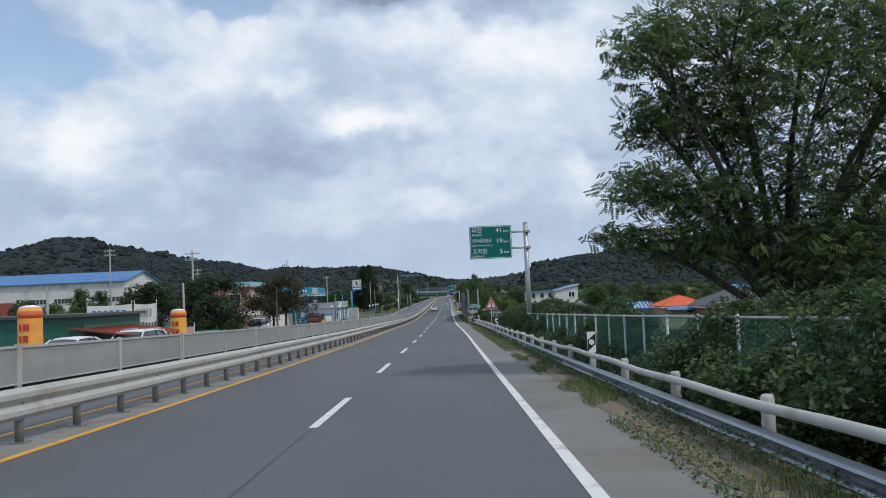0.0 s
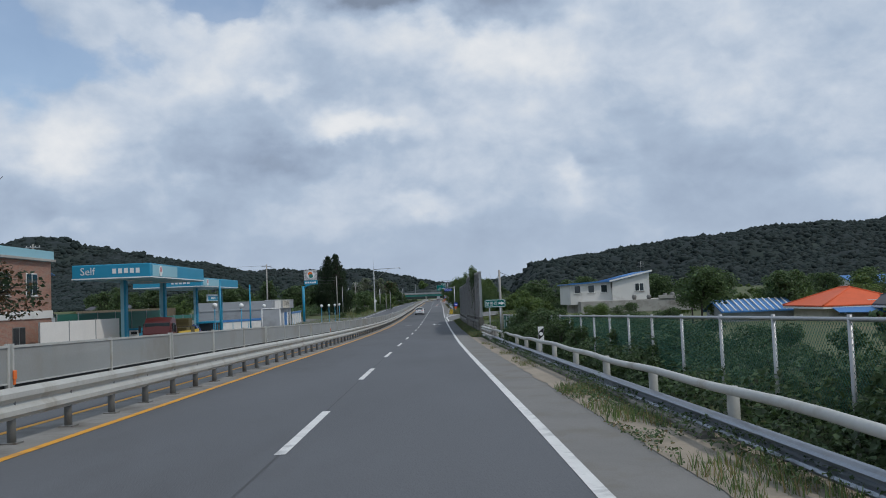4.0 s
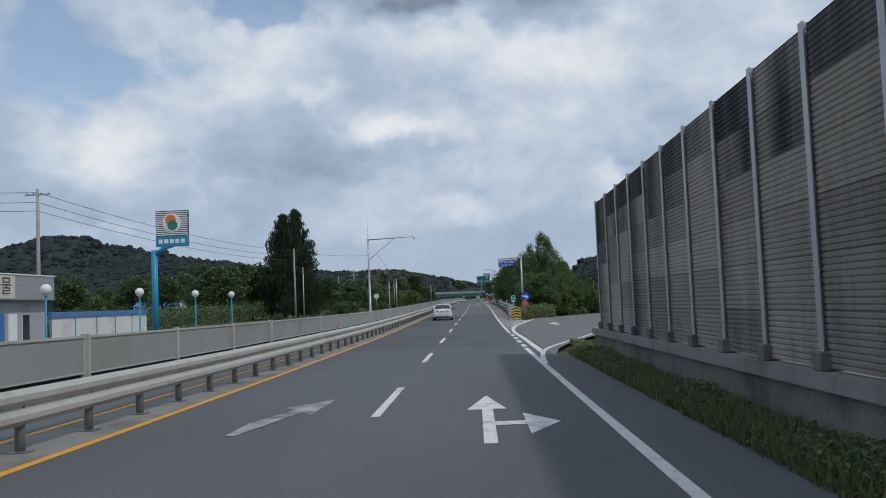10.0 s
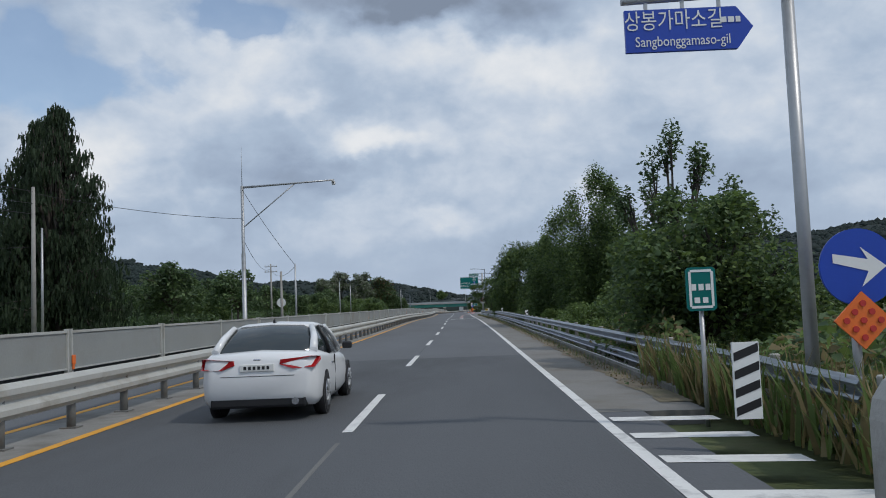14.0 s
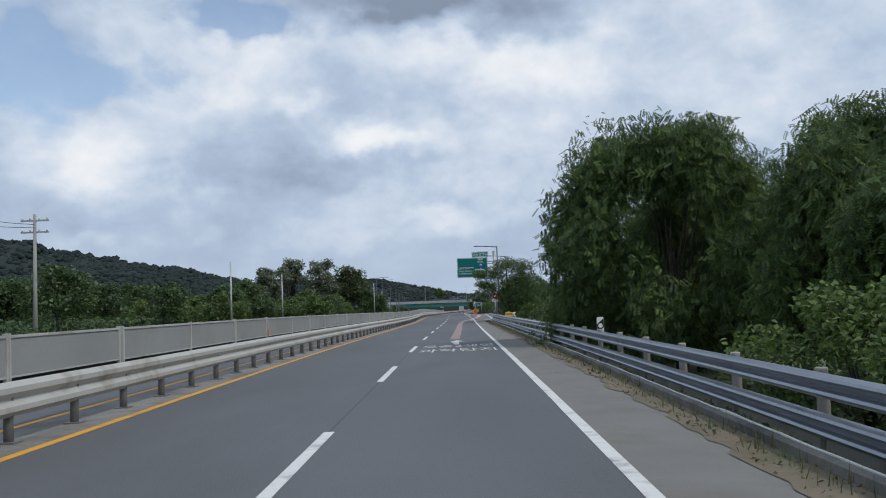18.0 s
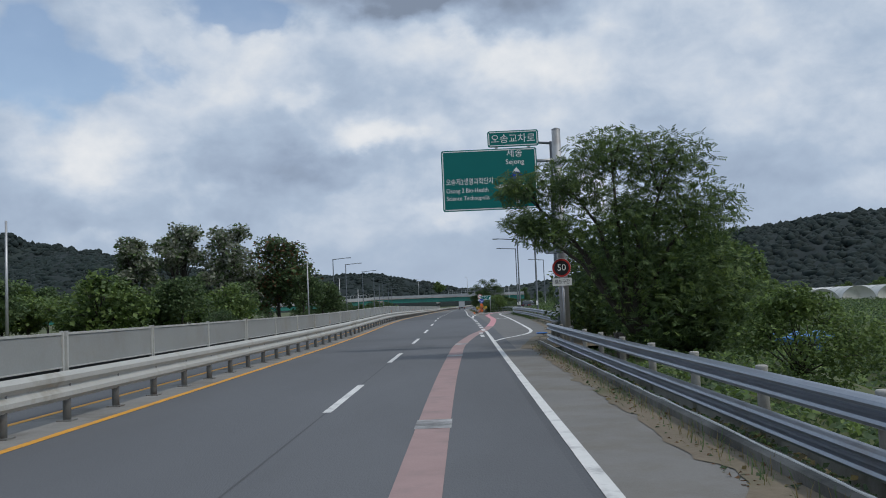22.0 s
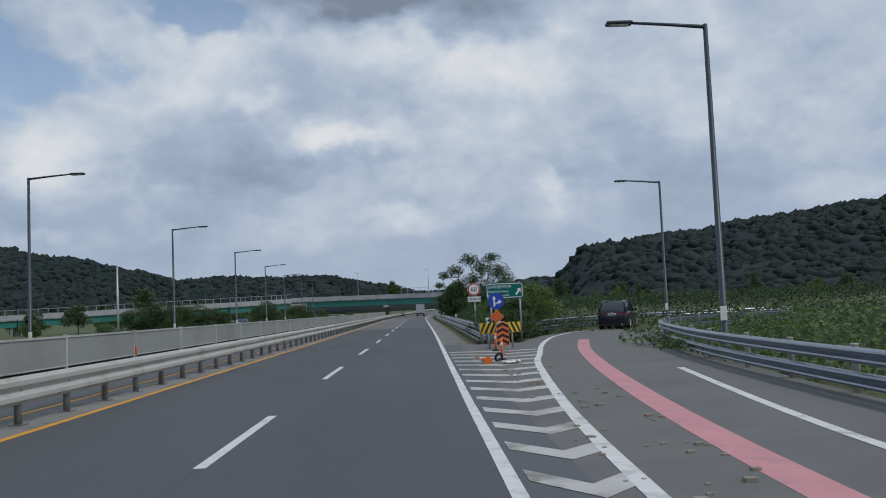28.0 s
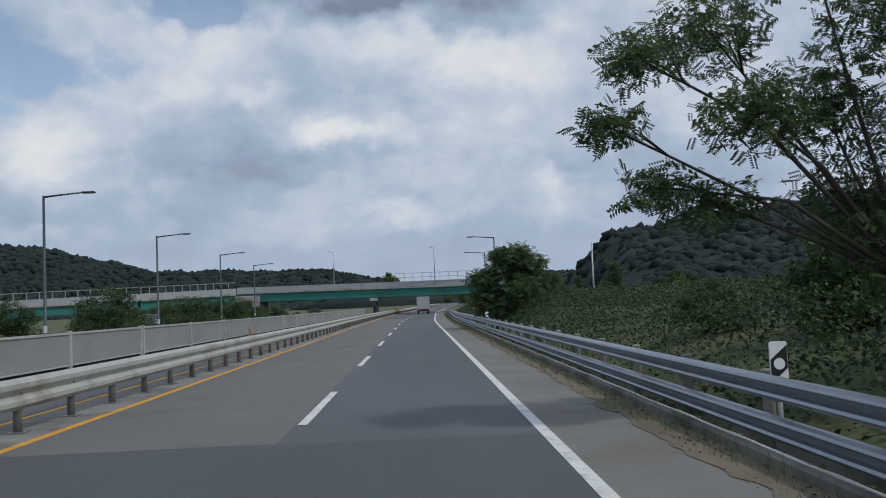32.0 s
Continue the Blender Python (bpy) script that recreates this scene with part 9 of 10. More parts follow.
# station canopies
def canopy(label, x0, x1, y0, y1, z0, z1, cols, words):
    g = thing("station_canopy", label, "canopy", ((x0 + x1) / 2, y0, 0))
    cx_ = (x0 + x1) / 2
    w, d = (x1 - x0) / 2, y1 - y0
    part("fascia", cube(-w, w, 0, d, z0, z1, 0.06), "station_blue", g, "bright blue fascia")
    part("fascia_band", frame_band(w + 0.015, -0.015, d + 0.015, z0 + 0.02, z0 + 0.1), "sign_white", g, "thin white lower band")
    part("soffit", cube(-w + 0.1, w - 0.1, 0.1, d - 0.1, z0 - 0.03, z0 + 0.01), "station_pale", g, "pale panelled underside")
    for k in range(3):
        part("ceiling_lamp", cube(-0.4, 0.4, d * (k + 0.7) / 3.4, d * (k + 0.7) / 3.4 + 0.6, z0 - 0.09, z0 - 0.02, 0.02), "sign_white", g, "square white lamp")
    badge = part("badge", cube(w - 0.02, w + 0.03, 0.5, d * 0.45, z0 + 0.12, z1 - 0.1, 0.01), "station_pale", g, "pale blue corner panel")
    part("emblem", rod([(w + 0.025, 2.2, (z0 + z1) / 2), (w + 0.05, 2.2, (z0 + z1) / 2)], 0.36, 20), "sign_white", badge, "round pale emblem")
    part("emblem_ring", rod([(w + 0.045, 2.2, (z0 + z1) / 2 + 0.1), (w + 0.06, 2.2, (z0 + z1) / 2 + 0.1)], 0.2, 16), "paint_pink", badge, "rosy emblem spot")
    mid_z = (z0 + z1) / 2 + 0.03
    for wd, xx, size in words:
        if wd:
            text_mesh("lettering", wd, size, "sign_white", g, pose(xx, -0.02, mid_z, 90, 0, 0), label="white lettering")
        else:
            for k in range(5):
                part("lettering_bar", cube(xx - 1.0 + k * 0.4, xx - 0.74 + k * 0.4, -0.02, 0.01, mid_z - 0.17, mid_z + 0.17), "sign_white", g)
    for px, py in cols:
        zb = high(py) - 0.15
        c_ = part("column", cube(px - cx_ - 0.2, px - cx_ + 0.2, py - y0 - 0.2, py - y0 + 0.2, zb, z0, 0.03), "station_pale", g, "pale blue-grey steel column")
        part("column_stripe", cube(px - cx_ + 0.05, px - cx_ + 0.207, py - y0 - 0.207, py - y0 + 0.207, zb + 0.3, z0 - 0.03), "station_blue", c_)
        part("kerb_block", cube(px - cx_ - 0.5, px - cx_ + 0.5, py - y0 - 1.4, py - y0 + 1.4, zb, zb + 0.18, 0.04), "paint_yellow", c_)
    return g


def frame_band(w, y0, y1, z0, z1):
    bm = bmesh.new()
    box(bm, -w, w, y0, y0 + 0.04, z0, z1)
    box(bm, w - 0.04, w, y0 + 0.04, y1, z0, z1)
    box(bm, -w, -w + 0.04, y0 + 0.04, y1, z0, z1)
    return bm


canopy("blue fuel station canopy on pale columns", -25.0, -19.65, 126.5, 140.2, 2.52, 3.53, [(-22.5, 129.4), (-22.4, 138.0)], [("Self", -1.6, 0.72), ("", 1.1, 0)])
canopy("second blue fuel station canopy behind the first", -30.6, -23.7, 154.5, 170.5, 2.42, 3.36, [(-25.7, 159.5), (-25.35, 168.5), (-29.3, 159.5)], [("", 1.4, 0)])
tagged(part("forecourt", sweep([(-36, -0.04), (-13.45, -0.04), (-13.45, -0.3), (-36, -0.3)], 92, 250, 6), "asphalt_old"), "pale concrete forecourt of the fuel station", "forecourt", kind="structure")
tagged(part("gravel_yard", sweep([(-40, -0.05), (-13.45, -0.05), (-13.45, -0.3), (-40, -0.3)], 15, 92, 6), "dust"), "dusty gravel yard beside the road", "yard", kind="structure")


def fuel_pump(x, y):
    g = thing("fuel_pump", "blue and white fuel pump on its island", "fuel pump", (x, y, high(y) - 0.16), group="pumps under the canopies")
    part("cabinet", cube(-0.45, 0.45, -0.28, 0.28, 0.16, 1.75, 0.04), "station_blue", g)
    part("display", cube(-0.35, 0.35, -0.3, -0.27, 1.15, 1.6), "sign_white", g, "white display panel")
    part("screen", cube(-0.22, 0.22, -0.312, -0.295, 1.3, 1.5), "black", g)
    part("plinth", cube(-0.6, 0.6, -0.5, 0.5, 0, 0.17, 0.03), "concrete", g)
    for s in (-1, 1):
        part("nozzle", rod([(s * 0.48, -0.05, 1.2), (s * 0.58, -0.05, 1.25), (s * 0.6, -0.05, 1.05)], 0.03, 6), "black", g)
        part("hose", rod([(s * 0.48, 0.05, 1.5), (s * 0.7, 0.05, 1.0), (s * 0.66, 0.0, 0.5), (s * 0.58, -0.05, 1.0)], 0.022, 6), "rubber", g)


for x, y in ((-22.5, 131.6), (-22.4, 135.6), (-25.6, 161.8), (-25.4, 166.0)):
    fuel_pump(x, y)
g = thing("kiosk", "blue glazed payment kiosk on the forecourt", "kiosk", (-24.6, 160.8, high(160) - 0.15))
part("base", cube(-0.8, 0.8, -1.6, 1.6, 0, 0.9, 0.02), "station_blue", g)
part("glazing", cube(-0.76, 0.76, -1.56, 1.56, 0.9, 1.75), "glass", g, "dark kiosk glass")
part("roof", cube(-0.95, 0.95, -1.75, 1.75, 1.75, 1.95, 0.04), "station_blue", g)
for s in (-1, 1):
    for yy in (-1.58, 0, 1.58):
        part("mullion", cube(s * 0.78 - 0.04, s * 0.78 + 0.04, yy - 0.04, yy + 0.04, 0.9, 1.75), "station_blue", g)
g = thing("price_board", "blue and white price board hung under the canopy", "price board", (-24.5, 159.5, 0.95))
part("panel", cube(-0.08, 0.08, 0, 4.2, 0, 0.75, 0.02), "sign_white", g)
part("panel_face", cube(0.075, 0.095, 0.15, 4.05, 0.08, 0.6), "station_blue", g, "blue face")
for k in range(4):
    part("lettering_bar", cube(0.09, 0.105, 1.2 + k * 0.5, 1.55 + k * 0.5, 0.25, 0.45), "sign_white", g)
for yy in (0.5, 3.7):
    part("hanger", rod([(0, yy, 0.75), (0, yy, 1.5)], 0.03, 6), "steel", g)


def globe_lamp(x, y, ztop):
    g = thing("globe_lamp", "white globe lamp on a thin blue post", "lamp", (x, y, high(y) - 0.12), group="globe lamps along the forecourt")
    h_ = ztop - high(y) + 0.12
    part("post", rod([(0, 0, 0), (0, 0, 0.3), (0, 0, h_ - 0.2)], [0.07, 0.045, 0.04], 8), "station_blue", g)
    b = bmesh.new()
    bmesh.ops.create_uvsphere(b, u_segments=20, v_segments=12, radius=0.22)
    part("globe", b, "sign_white", g, "milky globe", Matrix.Translation((0, 0, h_)), True)
    part("collar", rod([(0, 0, h_ - 0.3), (0, 0, h_ - 0.2)], [0.06, 0.1], 10), "steel", g)


for x, y, zt in ((-18.55, 139.2, 0.45), (-18.58, 149.1, 0.35), (-20.1, 167.5, 0.2), (-17.98, 201.4, -0.19), (-18.1, 211.5, -0.19), (-18.2, 220.8, -0.19), (-18.4, 229.6, -0.17)):
    globe_lamp(x, y, zt)
g = thing("flag_pole", "tall bare blue steel pole beside the canopy", "pole", (-17.73, 137.8, high(137) - 0.12))
part("shaft", rod([(0, 0, 0), (0, 0, 5.3)], [0.09, 0.06], 10), "station_blue", g)
part("base_plate", cube(-0.2, 0.2, -0.2, 0.2, 0, 0.05), "steel", g)
g = thing("flag_pole", "second bare blue steel pole at the forecourt edge", "pole", (-18.1, 150.8, high(150) - 0.12))
part("shaft", rod([(0, 0, 0), (0, 0, 5.3)], [0.09, 0.06], 10), "station_blue", g)

# white hoardings and blue coping walls
def hoarding(name, label, x0, y0, x1, y1, z0, z1, mat, cap="", n=4):
    d = Vector((x1 - x0, y1 - y0))
    g = thing(name, label, "wall", (x0, y0, z0), math.degrees(math.atan2(d.y, d.x)))
    L = d.length
    for k in range(n):
        part("panel", cube(L * k / n, L * (k + 1) / n - 0.02, -0.04, 0.04, -0.3, z1 - z0), mat, g)
        part("post", cube(L * k / n - 0.04, L * k / n + 0.04, -0.07, -0.042, -0.3, z1 - z0 + 0.05), "station_blue" if cap else "steel", g)
    if cap:
        part("coping", cube(-0.05, L + 0.05, -0.12, 0.12, z1 - z0, z1 - z0 + 0.32, 0.02), cap, g, "blue coping")
    return g


hoarding("banner_wall", "white printed banner fence beside the station", -24.6, 120.6, -23.2, 130.2, high(125) - 0.1, -0.2, "banner", "", 3)
g = bpy.context.scene.objects["banner_wall"]
text_mesh("lettering", "Self", 0.8, "station_blue", g, pose(0.9, -0.06, 0.75, 90, 0, 0), label="blue printed lettering")
hoarding("banner_wall", "white draped banner along the forecourt edge", -18.2, 142.5, -18.6, 147.5, high(145) - 0.1, -1.7, "banner", "", 2)
hoarding("boundary_wall", "white rendered wall with a blue coping", -25.0, 215.9, -26.2, 233.5, high(225) - 0.12, -1.35, "wall_white", "roof_blue", 5)
hoarding("boundary_wall", "white rendered wall with a blue coping behind the pumps", -31, 189, -26.0, 195.9, high(190) - 0.12, -1.9, "wall_white", "roof_blue", 3)
hoarding("boundary_wall", "teal sheet fence beside the brick house", -25.2, 124.4, -24.0, 142, high(130) - 0.1, 0.25, "fence_green", "", 6)
for k in range(5):
    g = thing("flower_pot", "round red plastic flower pot with greenery", "pot", (-18.6 + 0.1 * k, 152 + k * 1.1, high(152) - 0.15), group="pots along the forecourt")
    part("pot", rod([(0, 0, 0), (0, 0, 0.4), (0, 0, 0.45)], [0.22, 0.32, 0.3], 14), "sign_red", g)
    part("plant", leaves_mesh("plant", np.random.RandomState(k).normal(0, 0.16, (60, 3)) + np.array([0, 0, 0.62]), 0.16, "leaf_light", k), "leaf_light", g)
# leaning framed board
g = thing("display_frame", "grey panel in a white steel frame beside the shop", "frame", (-17.6, 153.6, high(154) - 0.12), 12)
part("panel", cube(0.1, 1.75, -0.03, 0.03, 0.3, 2.85), "wall_grey", g)
for a, b in (((0.05, 0, 0), (0.05, 0, 3.0)), ((1.8, 0, 0), (1.8, 0, 3.0)), ((0.05, 0, 2.95), (1.8, 0, 2.95)), ((0.05, 0, 0.9), (1.8, 0, 0.9)), ((0.05, 0, 2.9), (-0.1, 0.9, 0)), ((1.8, 0, 2.9), (1.95, 0.9, 0))):
    part("bar", rod([a, b], 0.05, 6), "sign_white", g)

# freight office with a sign band
sz = high(206) - 0.12
g = house("shop", "low grey freight office with a ribbed sign band", -36, -25.1, 196.3, 215.6, sz, -0.35, "wall_grey", "flat", "wall_grey", 0, 0.1, cat="shop")
part("sign_band", cube(4.9, 5.9, -9.7, 9.75, -0.35 - sz, 0.98 - sz, 0.02), "wall_grey", g, "ribbed grey fascia")
for k in range(9):
    part("fascia_rib", cube(5.88, 5.915, -9.68, 9.72, -0.3 - sz + k * 0.145, -0.24 - sz + k * 0.145), "steel", g)
part("parapet", cube(-5.5, 4.88, -9.72, -9.5, -0.35 - sz, 0.95 - sz), "wall_grey", g, "grey side parapet")
part("parapet_cap", cube(4.85, 5.95, -9.75, 9.8, 0.98 - sz, 1.04 - sz), "sign_white", g)
part("sign_panel", cube(5.9, 5.98, -7.4, -2.3, -0.3 - sz, 0.92 - sz, 0.02), "wall_white", g, "blank pale sign panel")
pan = part("sign_panel", cube(5.9, 5.98, -0.6, 5.4, -0.28 - sz, 0.9 - sz, 0.02), "wall_cream", g, "beige sign panel")
text_mesh("lettering", "조치원화물", 1.0, "black", pan, pose(5.99, 2.4, 0.32 - sz, 90, 0, 90), label="dark painted lettering", stretch=1.15)
for u0, u1, mat in ((-9.0, -6.7, "glass"), (-5.3, -3.4, "wall_white"), (-3.3, -1.4, "wall_white"), (-1.1, -0.1, "glass"), (2.2, 3.0, "wall_white"), (5.6, 6.5, "sign_white"), (7.0, 7.8, "glass")):
    window(g, "E", 5.45, u0, u1, 0.05, 2.3, "shop_door", False, 1 if u1 - u0 > 1.5 else 0, "wall_white", mat)
rd = part("roller_door", cube(5.42, 5.5, 3.1, 5.2, 0.0, 2.35), "roof_blue", g, "blue roller door")
for k in range(12):
    part("slat", cube(5.495, 5.52, 3.12, 5.18, 0.06 + k * 0.19, 0.2 + k * 0.19), "roof_blue", rd)
for k in range(12):
    part("siding", cube(-5.45, 5.45, -9.665, -9.64, 0.05 + k * 0.25, 0.23 + k * 0.25), "wall_grey", g)
g = thing("wall_lamp", "small white outdoor unit on the shop roof", "unit", (-30, 214, 0.0 - 0.2))
part("case", cube(-0.4, 0.4, -0.3, 0.3, 0, 0.8, 0.03), "sign_white", g)

# tall station sign
g = thing("pole_sign", "tall fuel station sign on a bent blue pole", "sign", (-25.68, 234.1, high(234) - 0.12))
hp = 3.6 - high(234) + 0.12
part("pole", rod([(0, 0, 0), (0, 0, hp)], [0.24, 0.24], 12), "station_blue", g)
part("arm", rod([(0, 0, hp - 0.4), (0.8, 0, hp + 0.15), (2.2, 0, hp + 0.5)], [0.2, 0.17, 0.1], 8), "station_blue", g)
low_p = part("sign_box", cube(0.2, 2.75, -0.16, 0.16, hp + 0.25, hp + 1.05, 0.02), "station_blue", g, "blue lower panel")
for k in range(5):
    part("lettering_bar", cube(0.42 + k * 0.44, 0.74 + k * 0.44, -0.175, -0.155, hp + 0.5, hp + 0.82), "sign_white", low_p)
up_p = part("sign_box", cube(0.2, 2.75, -0.16, 0.16, hp + 1.07, hp + 3.05, 0.02), "roof_grey", g, "dark striped upper panel")
for k in range(13):
    part("stripe", cube(0.22, 2.73, -0.175, -0.155, hp + 1.12 + k * 0.148, hp + 1.2 + k * 0.148), "sign_white", up_p)
part("emblem", rod([(1.5, -0.16, hp + 2.1), (1.5, -0.2, hp + 2.1)], 0.72, 28), "sign_white", up_p, "pale round emblem")
part("emblem_band", rod([(1.42, -0.19, hp + 2.3), (1.42, -0.215, hp + 2.3)], 0.42, 24), "sign_orange", up_p, "orange emblem spot")
part("emblem_band", rod([(1.55, -0.19, hp + 1.9), (1.55, -0.222, hp + 1.9)], 0.40, 24), "girder_green", up_p, "green emblem spot")

# big warehouse on the rise
wz = high(245) + 3.6
g = house("warehouse", "large white warehouse with a blue pitched roof", -134, -89, 240, 268, wz, 9.2, "wall_white", "gable_x", "roof_blue", 3.2, 0.8, cat="warehouse")
for k in range(6):
    if k in (2, 3, 5):
        window(g, "S", -14, -18 + k * 7, -13 + k * 7, 3.0, 4.4, mull=4)
window(g, "S", -14, 10.4, 14.0, 0.0, 3.6, "loading_door", False, 0, "wall_grey", "wall_grey")
part("open_bay", cube(-22.4, -8.0, -14.06, -13.9, 0.0, 3.8), "roof_rust", g, "dark rust-red open bay")
for u in (-15, -8):
    part("bay_post", rod([(u, -14.3, 0), (u, -14.3, 4.0)], 0.15, 8), "steel", g)
tagged(part("bank", slab([(-150, 205, high(230) - 0.6), (-70, 205, high(230) - 0.6), (-70, 236, wz + 0.05), (-150, 236, wz + 0.05)], 2.0), "grass"), "grassy bank below the warehouse", "bank", kind="structure")
tagged(part("bank", slab([(-150, 236, wz + 0.04), (-70, 236, wz + 0.04), (-70, 300, wz + 0.04), (-150, 300, wz + 0.04)], 3.0), "soil"), "levelled ground under the warehouse", "bank", kind="structure")
for k in range(26):
    x, y = rnd.uniform(-140, -72), rnd.uniform(206, 232)
    plant(rnd.choice(("shrub", "shrub_dark", "shrub")), x, y, high(230) - 0.8 + (y - 205) / 31 * 6.4, rnd.uniform(0.8, 1.5), rz=rnd.uniform(0, 360), group="shrubs on the warehouse bank")

# small far sheds on the left
for x, y, w_, d_, h_, wm, rm in ((-96, 330, 16, 10, 4, "wall_white", "roof_grey"), (-66, 345, 9, 6, 3.2, "wall_white", "roof_blue"), (-70, 210, 12, 8, 3.6, "wall_grey", "roof_grey")):
    gz = ground_z(x, y)
    g = house("shed", "small pale shed among the trees", x - w_ / 2, x + w_ / 2, y - d_ / 2, y + d_ / 2, gz, gz + h_, wm, "gable_x", rm, 1.0, 0.3, cat="shed")
    window(g, "S", -d_ / 2, -2.0, -0.6, 1.0, 2.2)
    window(g, "S", -d_ / 2, 1.0, 2.2, 0.1, 2.2, "door", False, 0)

# yard of the fruit stall
yz = high(45) - 0.14
g = house("stall", "dark green sheet-metal stall with a grey roof", -30, -18.4, 44, 52, yz, 1.35, "fence_green", "flat", "roof_grey", 0, 0.3, cat="stall")
for k in range(22):
    part("wall_rib", cube(-5.6 + k * 0.53, -5.52 + k * 0.53, -4.03, -3.99, 0.05, 2.4), "fence_green", g)
part("awning", slab([(5.2, -4.6, 1.95), (8.6, -4.6, 1.45), (8.6, 2.4, 1.45), (5.2, 2.4, 1.95)], 0.06), "roof_rust", g, "rust-red corrugated awning")
part("awning_rib", ribs(None, (8.6, -4.6, 1.45), (8.6, 2.4, 1.45), (5.2, -4.6, 1.95), (5.2, 2.4, 1.95), 16, 0.025), "roof_rust", g)
for yy in (-4.3, 2.1):
    part("awning_post", rod([(8.4, yy, 0), (8.4, yy, 1.45)], 0.04, 6), "steel", g)


def pillar_balloon(x, y, ztop):
    zb = high(y) - 0.14
    h_ = ztop - zb
    g = thing("inflatable_pillar", "yellow-orange inflatable advertising pillar with red lettering", "inflatable", (x, y, zb), group="inflatable pillars")
    part("bag", rod([(0, 0, 0), (0, 0, 0.1), (0, 0, h_ * 0.3), (0, 0, h_ * 0.6), (0, 0, h_ - 0.3), (0, 0, h_ - 0.12)], [0.42, 0.5, 0.52, 0.5, 0.5, 0.46], 24), "balloon_yellow", g)
    part("bag_top", rod([(0, 0, h_ - 0.12), (0, 0, h_ - 0.05), (0, 0, h_)], [0.46, 0.38, 0.15], 24), "sign_white", g, "white rounded top")
    part("red_band", rod([(0, 0, h_ - 0.55), (0, 0, h_ - 0.25)], [0.512, 0.505], 24), "roof_orange", g)
    rr = random.Random(int(x * 10))
    for k, ch in enumerate("신줄농"[:3] if False else range(4)):
        zc = h_ - 0.95 - k * 0.48
        for j in range(3):
            a0 = -1.9 + rr.uniform(-0.1, 0.1) + j * 0.28
            part("lettering_bar", cube(0.53 * math.cos(a0) - 0.05, 0.53 * math.cos(a0) + 0.05, 0.53 * math.sin(a0) - 0.012, 0.53 * math.sin(a0) + 0.03, zc - 0.14, zc + 0.14), "sign_red", g)
    part("blower", cube(-0.3, 0.3, 0.5, 1.0, 0, 0.4, 0.05), "black", g)


pillar_balloon(-17.6, 56.9, 1.5)
pillar_balloon(-18.0, 37.5, 2.0)


def banner(label, x0, x1, y, z0, z1, mat, ink, seed):
    g = thing("banner", label, "banner", (x0, y, z0))
    bm = bmesh.new()
    n = 16
    cols = []
    for k in range(n + 1):
        u = k / n
        cols.append([bm.verts.new(((x1 - x0) * u, 0.05 * math.sin(u * 9 + seed) + o, zz)) for o in (0, 0.012) for zz in (0.06 * math.sin(u * 7), (z1 - z0) - 0.08 * math.sin(u * 3.14))])
    for a, b in zip(cols, cols[1:]):
        for q in ((0, 1), (1, 3), (3, 2), (2, 0)):
            bm.faces.new((a[q[0]], b[q[0]], b[q[1]], a[q[1]]))
    bmesh.ops.recalc_face_normals(bm, faces=bm.faces)
    cl = part("cloth", bm, mat, g)
    rr = random.Random(seed)
    w_ = x1 - x0
    k = 0.12 * w_
    while k < 0.85 * w_:
        part("lettering_bar", cube(k, k + 0.08 * w_, -0.09, -0.06, (z1 - z0) * 0.3, (z1 - z0) * 0.72), ink, cl)
        k += 0.12 * w_ * rr.uniform(0.95, 1.3)
    for x in (0, w_):
        part("pole", rod([(x, 0.02, high(y) - 0.2 - z0), (x, 0.02, z1 - z0 + 0.3)], 0.035, 6), "steel", g)


banner("white printed banner stretched between poles", -29.0, -25.4, 70, 0.4, 2.0, "banner", "roof_blue", 3)
banner("white banner with faded print on poles", -25.2, -23.4, 70, 0.5, 2.0, "banner", "wall_grey", 5)
banner("pink printed banner stretched over the fence", -23.4, -18.95, 65, -1.0, 0.12, "banner_pink", "leaf_light", 7)
# panelled screen behind the yard
g = thing("noise_screen", "grey and green panelled noise screen behind the yard", "screen", (-36.6, 115, high(110) - 0.4), math.degrees(math.atan2(72 - 115, -26.1 + 36.6)))
for k in range(14):
    part("panel", cube(k * 3.1, k * 3.1 + 2.95, -0.06, 0.06, 0, 1.6), "wall_grey", g)
    part("panel", cube(k * 3.1, k * 3.1 + 2.95, -0.06, 0.06, 1.6, 2.35), "tarp", g, "green upper panel")
    part("post", cube(k * 3.1 - 0.13, k * 3.1 - 0.02, -0.1, 0.1, 0, 3.0), "steel", g)
g = thing("noise_screen", "grey and green panelled noise screen behind the station", "screen", (-40, 190, high(190) - 0.4), 82)
for k in range(10):
    part("panel", cube(k * 3.1, k * 3.1 + 2.95, -0.06, 0.06, 0, 2.0), "wall_grey", g)
    part("panel", cube(k * 3.1, k * 3.1 + 2.95, -0.06, 0.06, 2.0, 2.9), "tarp", g, "green upper panel")
    part("post", cube(k * 3.1 - 0.13, k * 3.1 - 0.02, -0.1, 0.1, 0, 3.0), "steel", g)
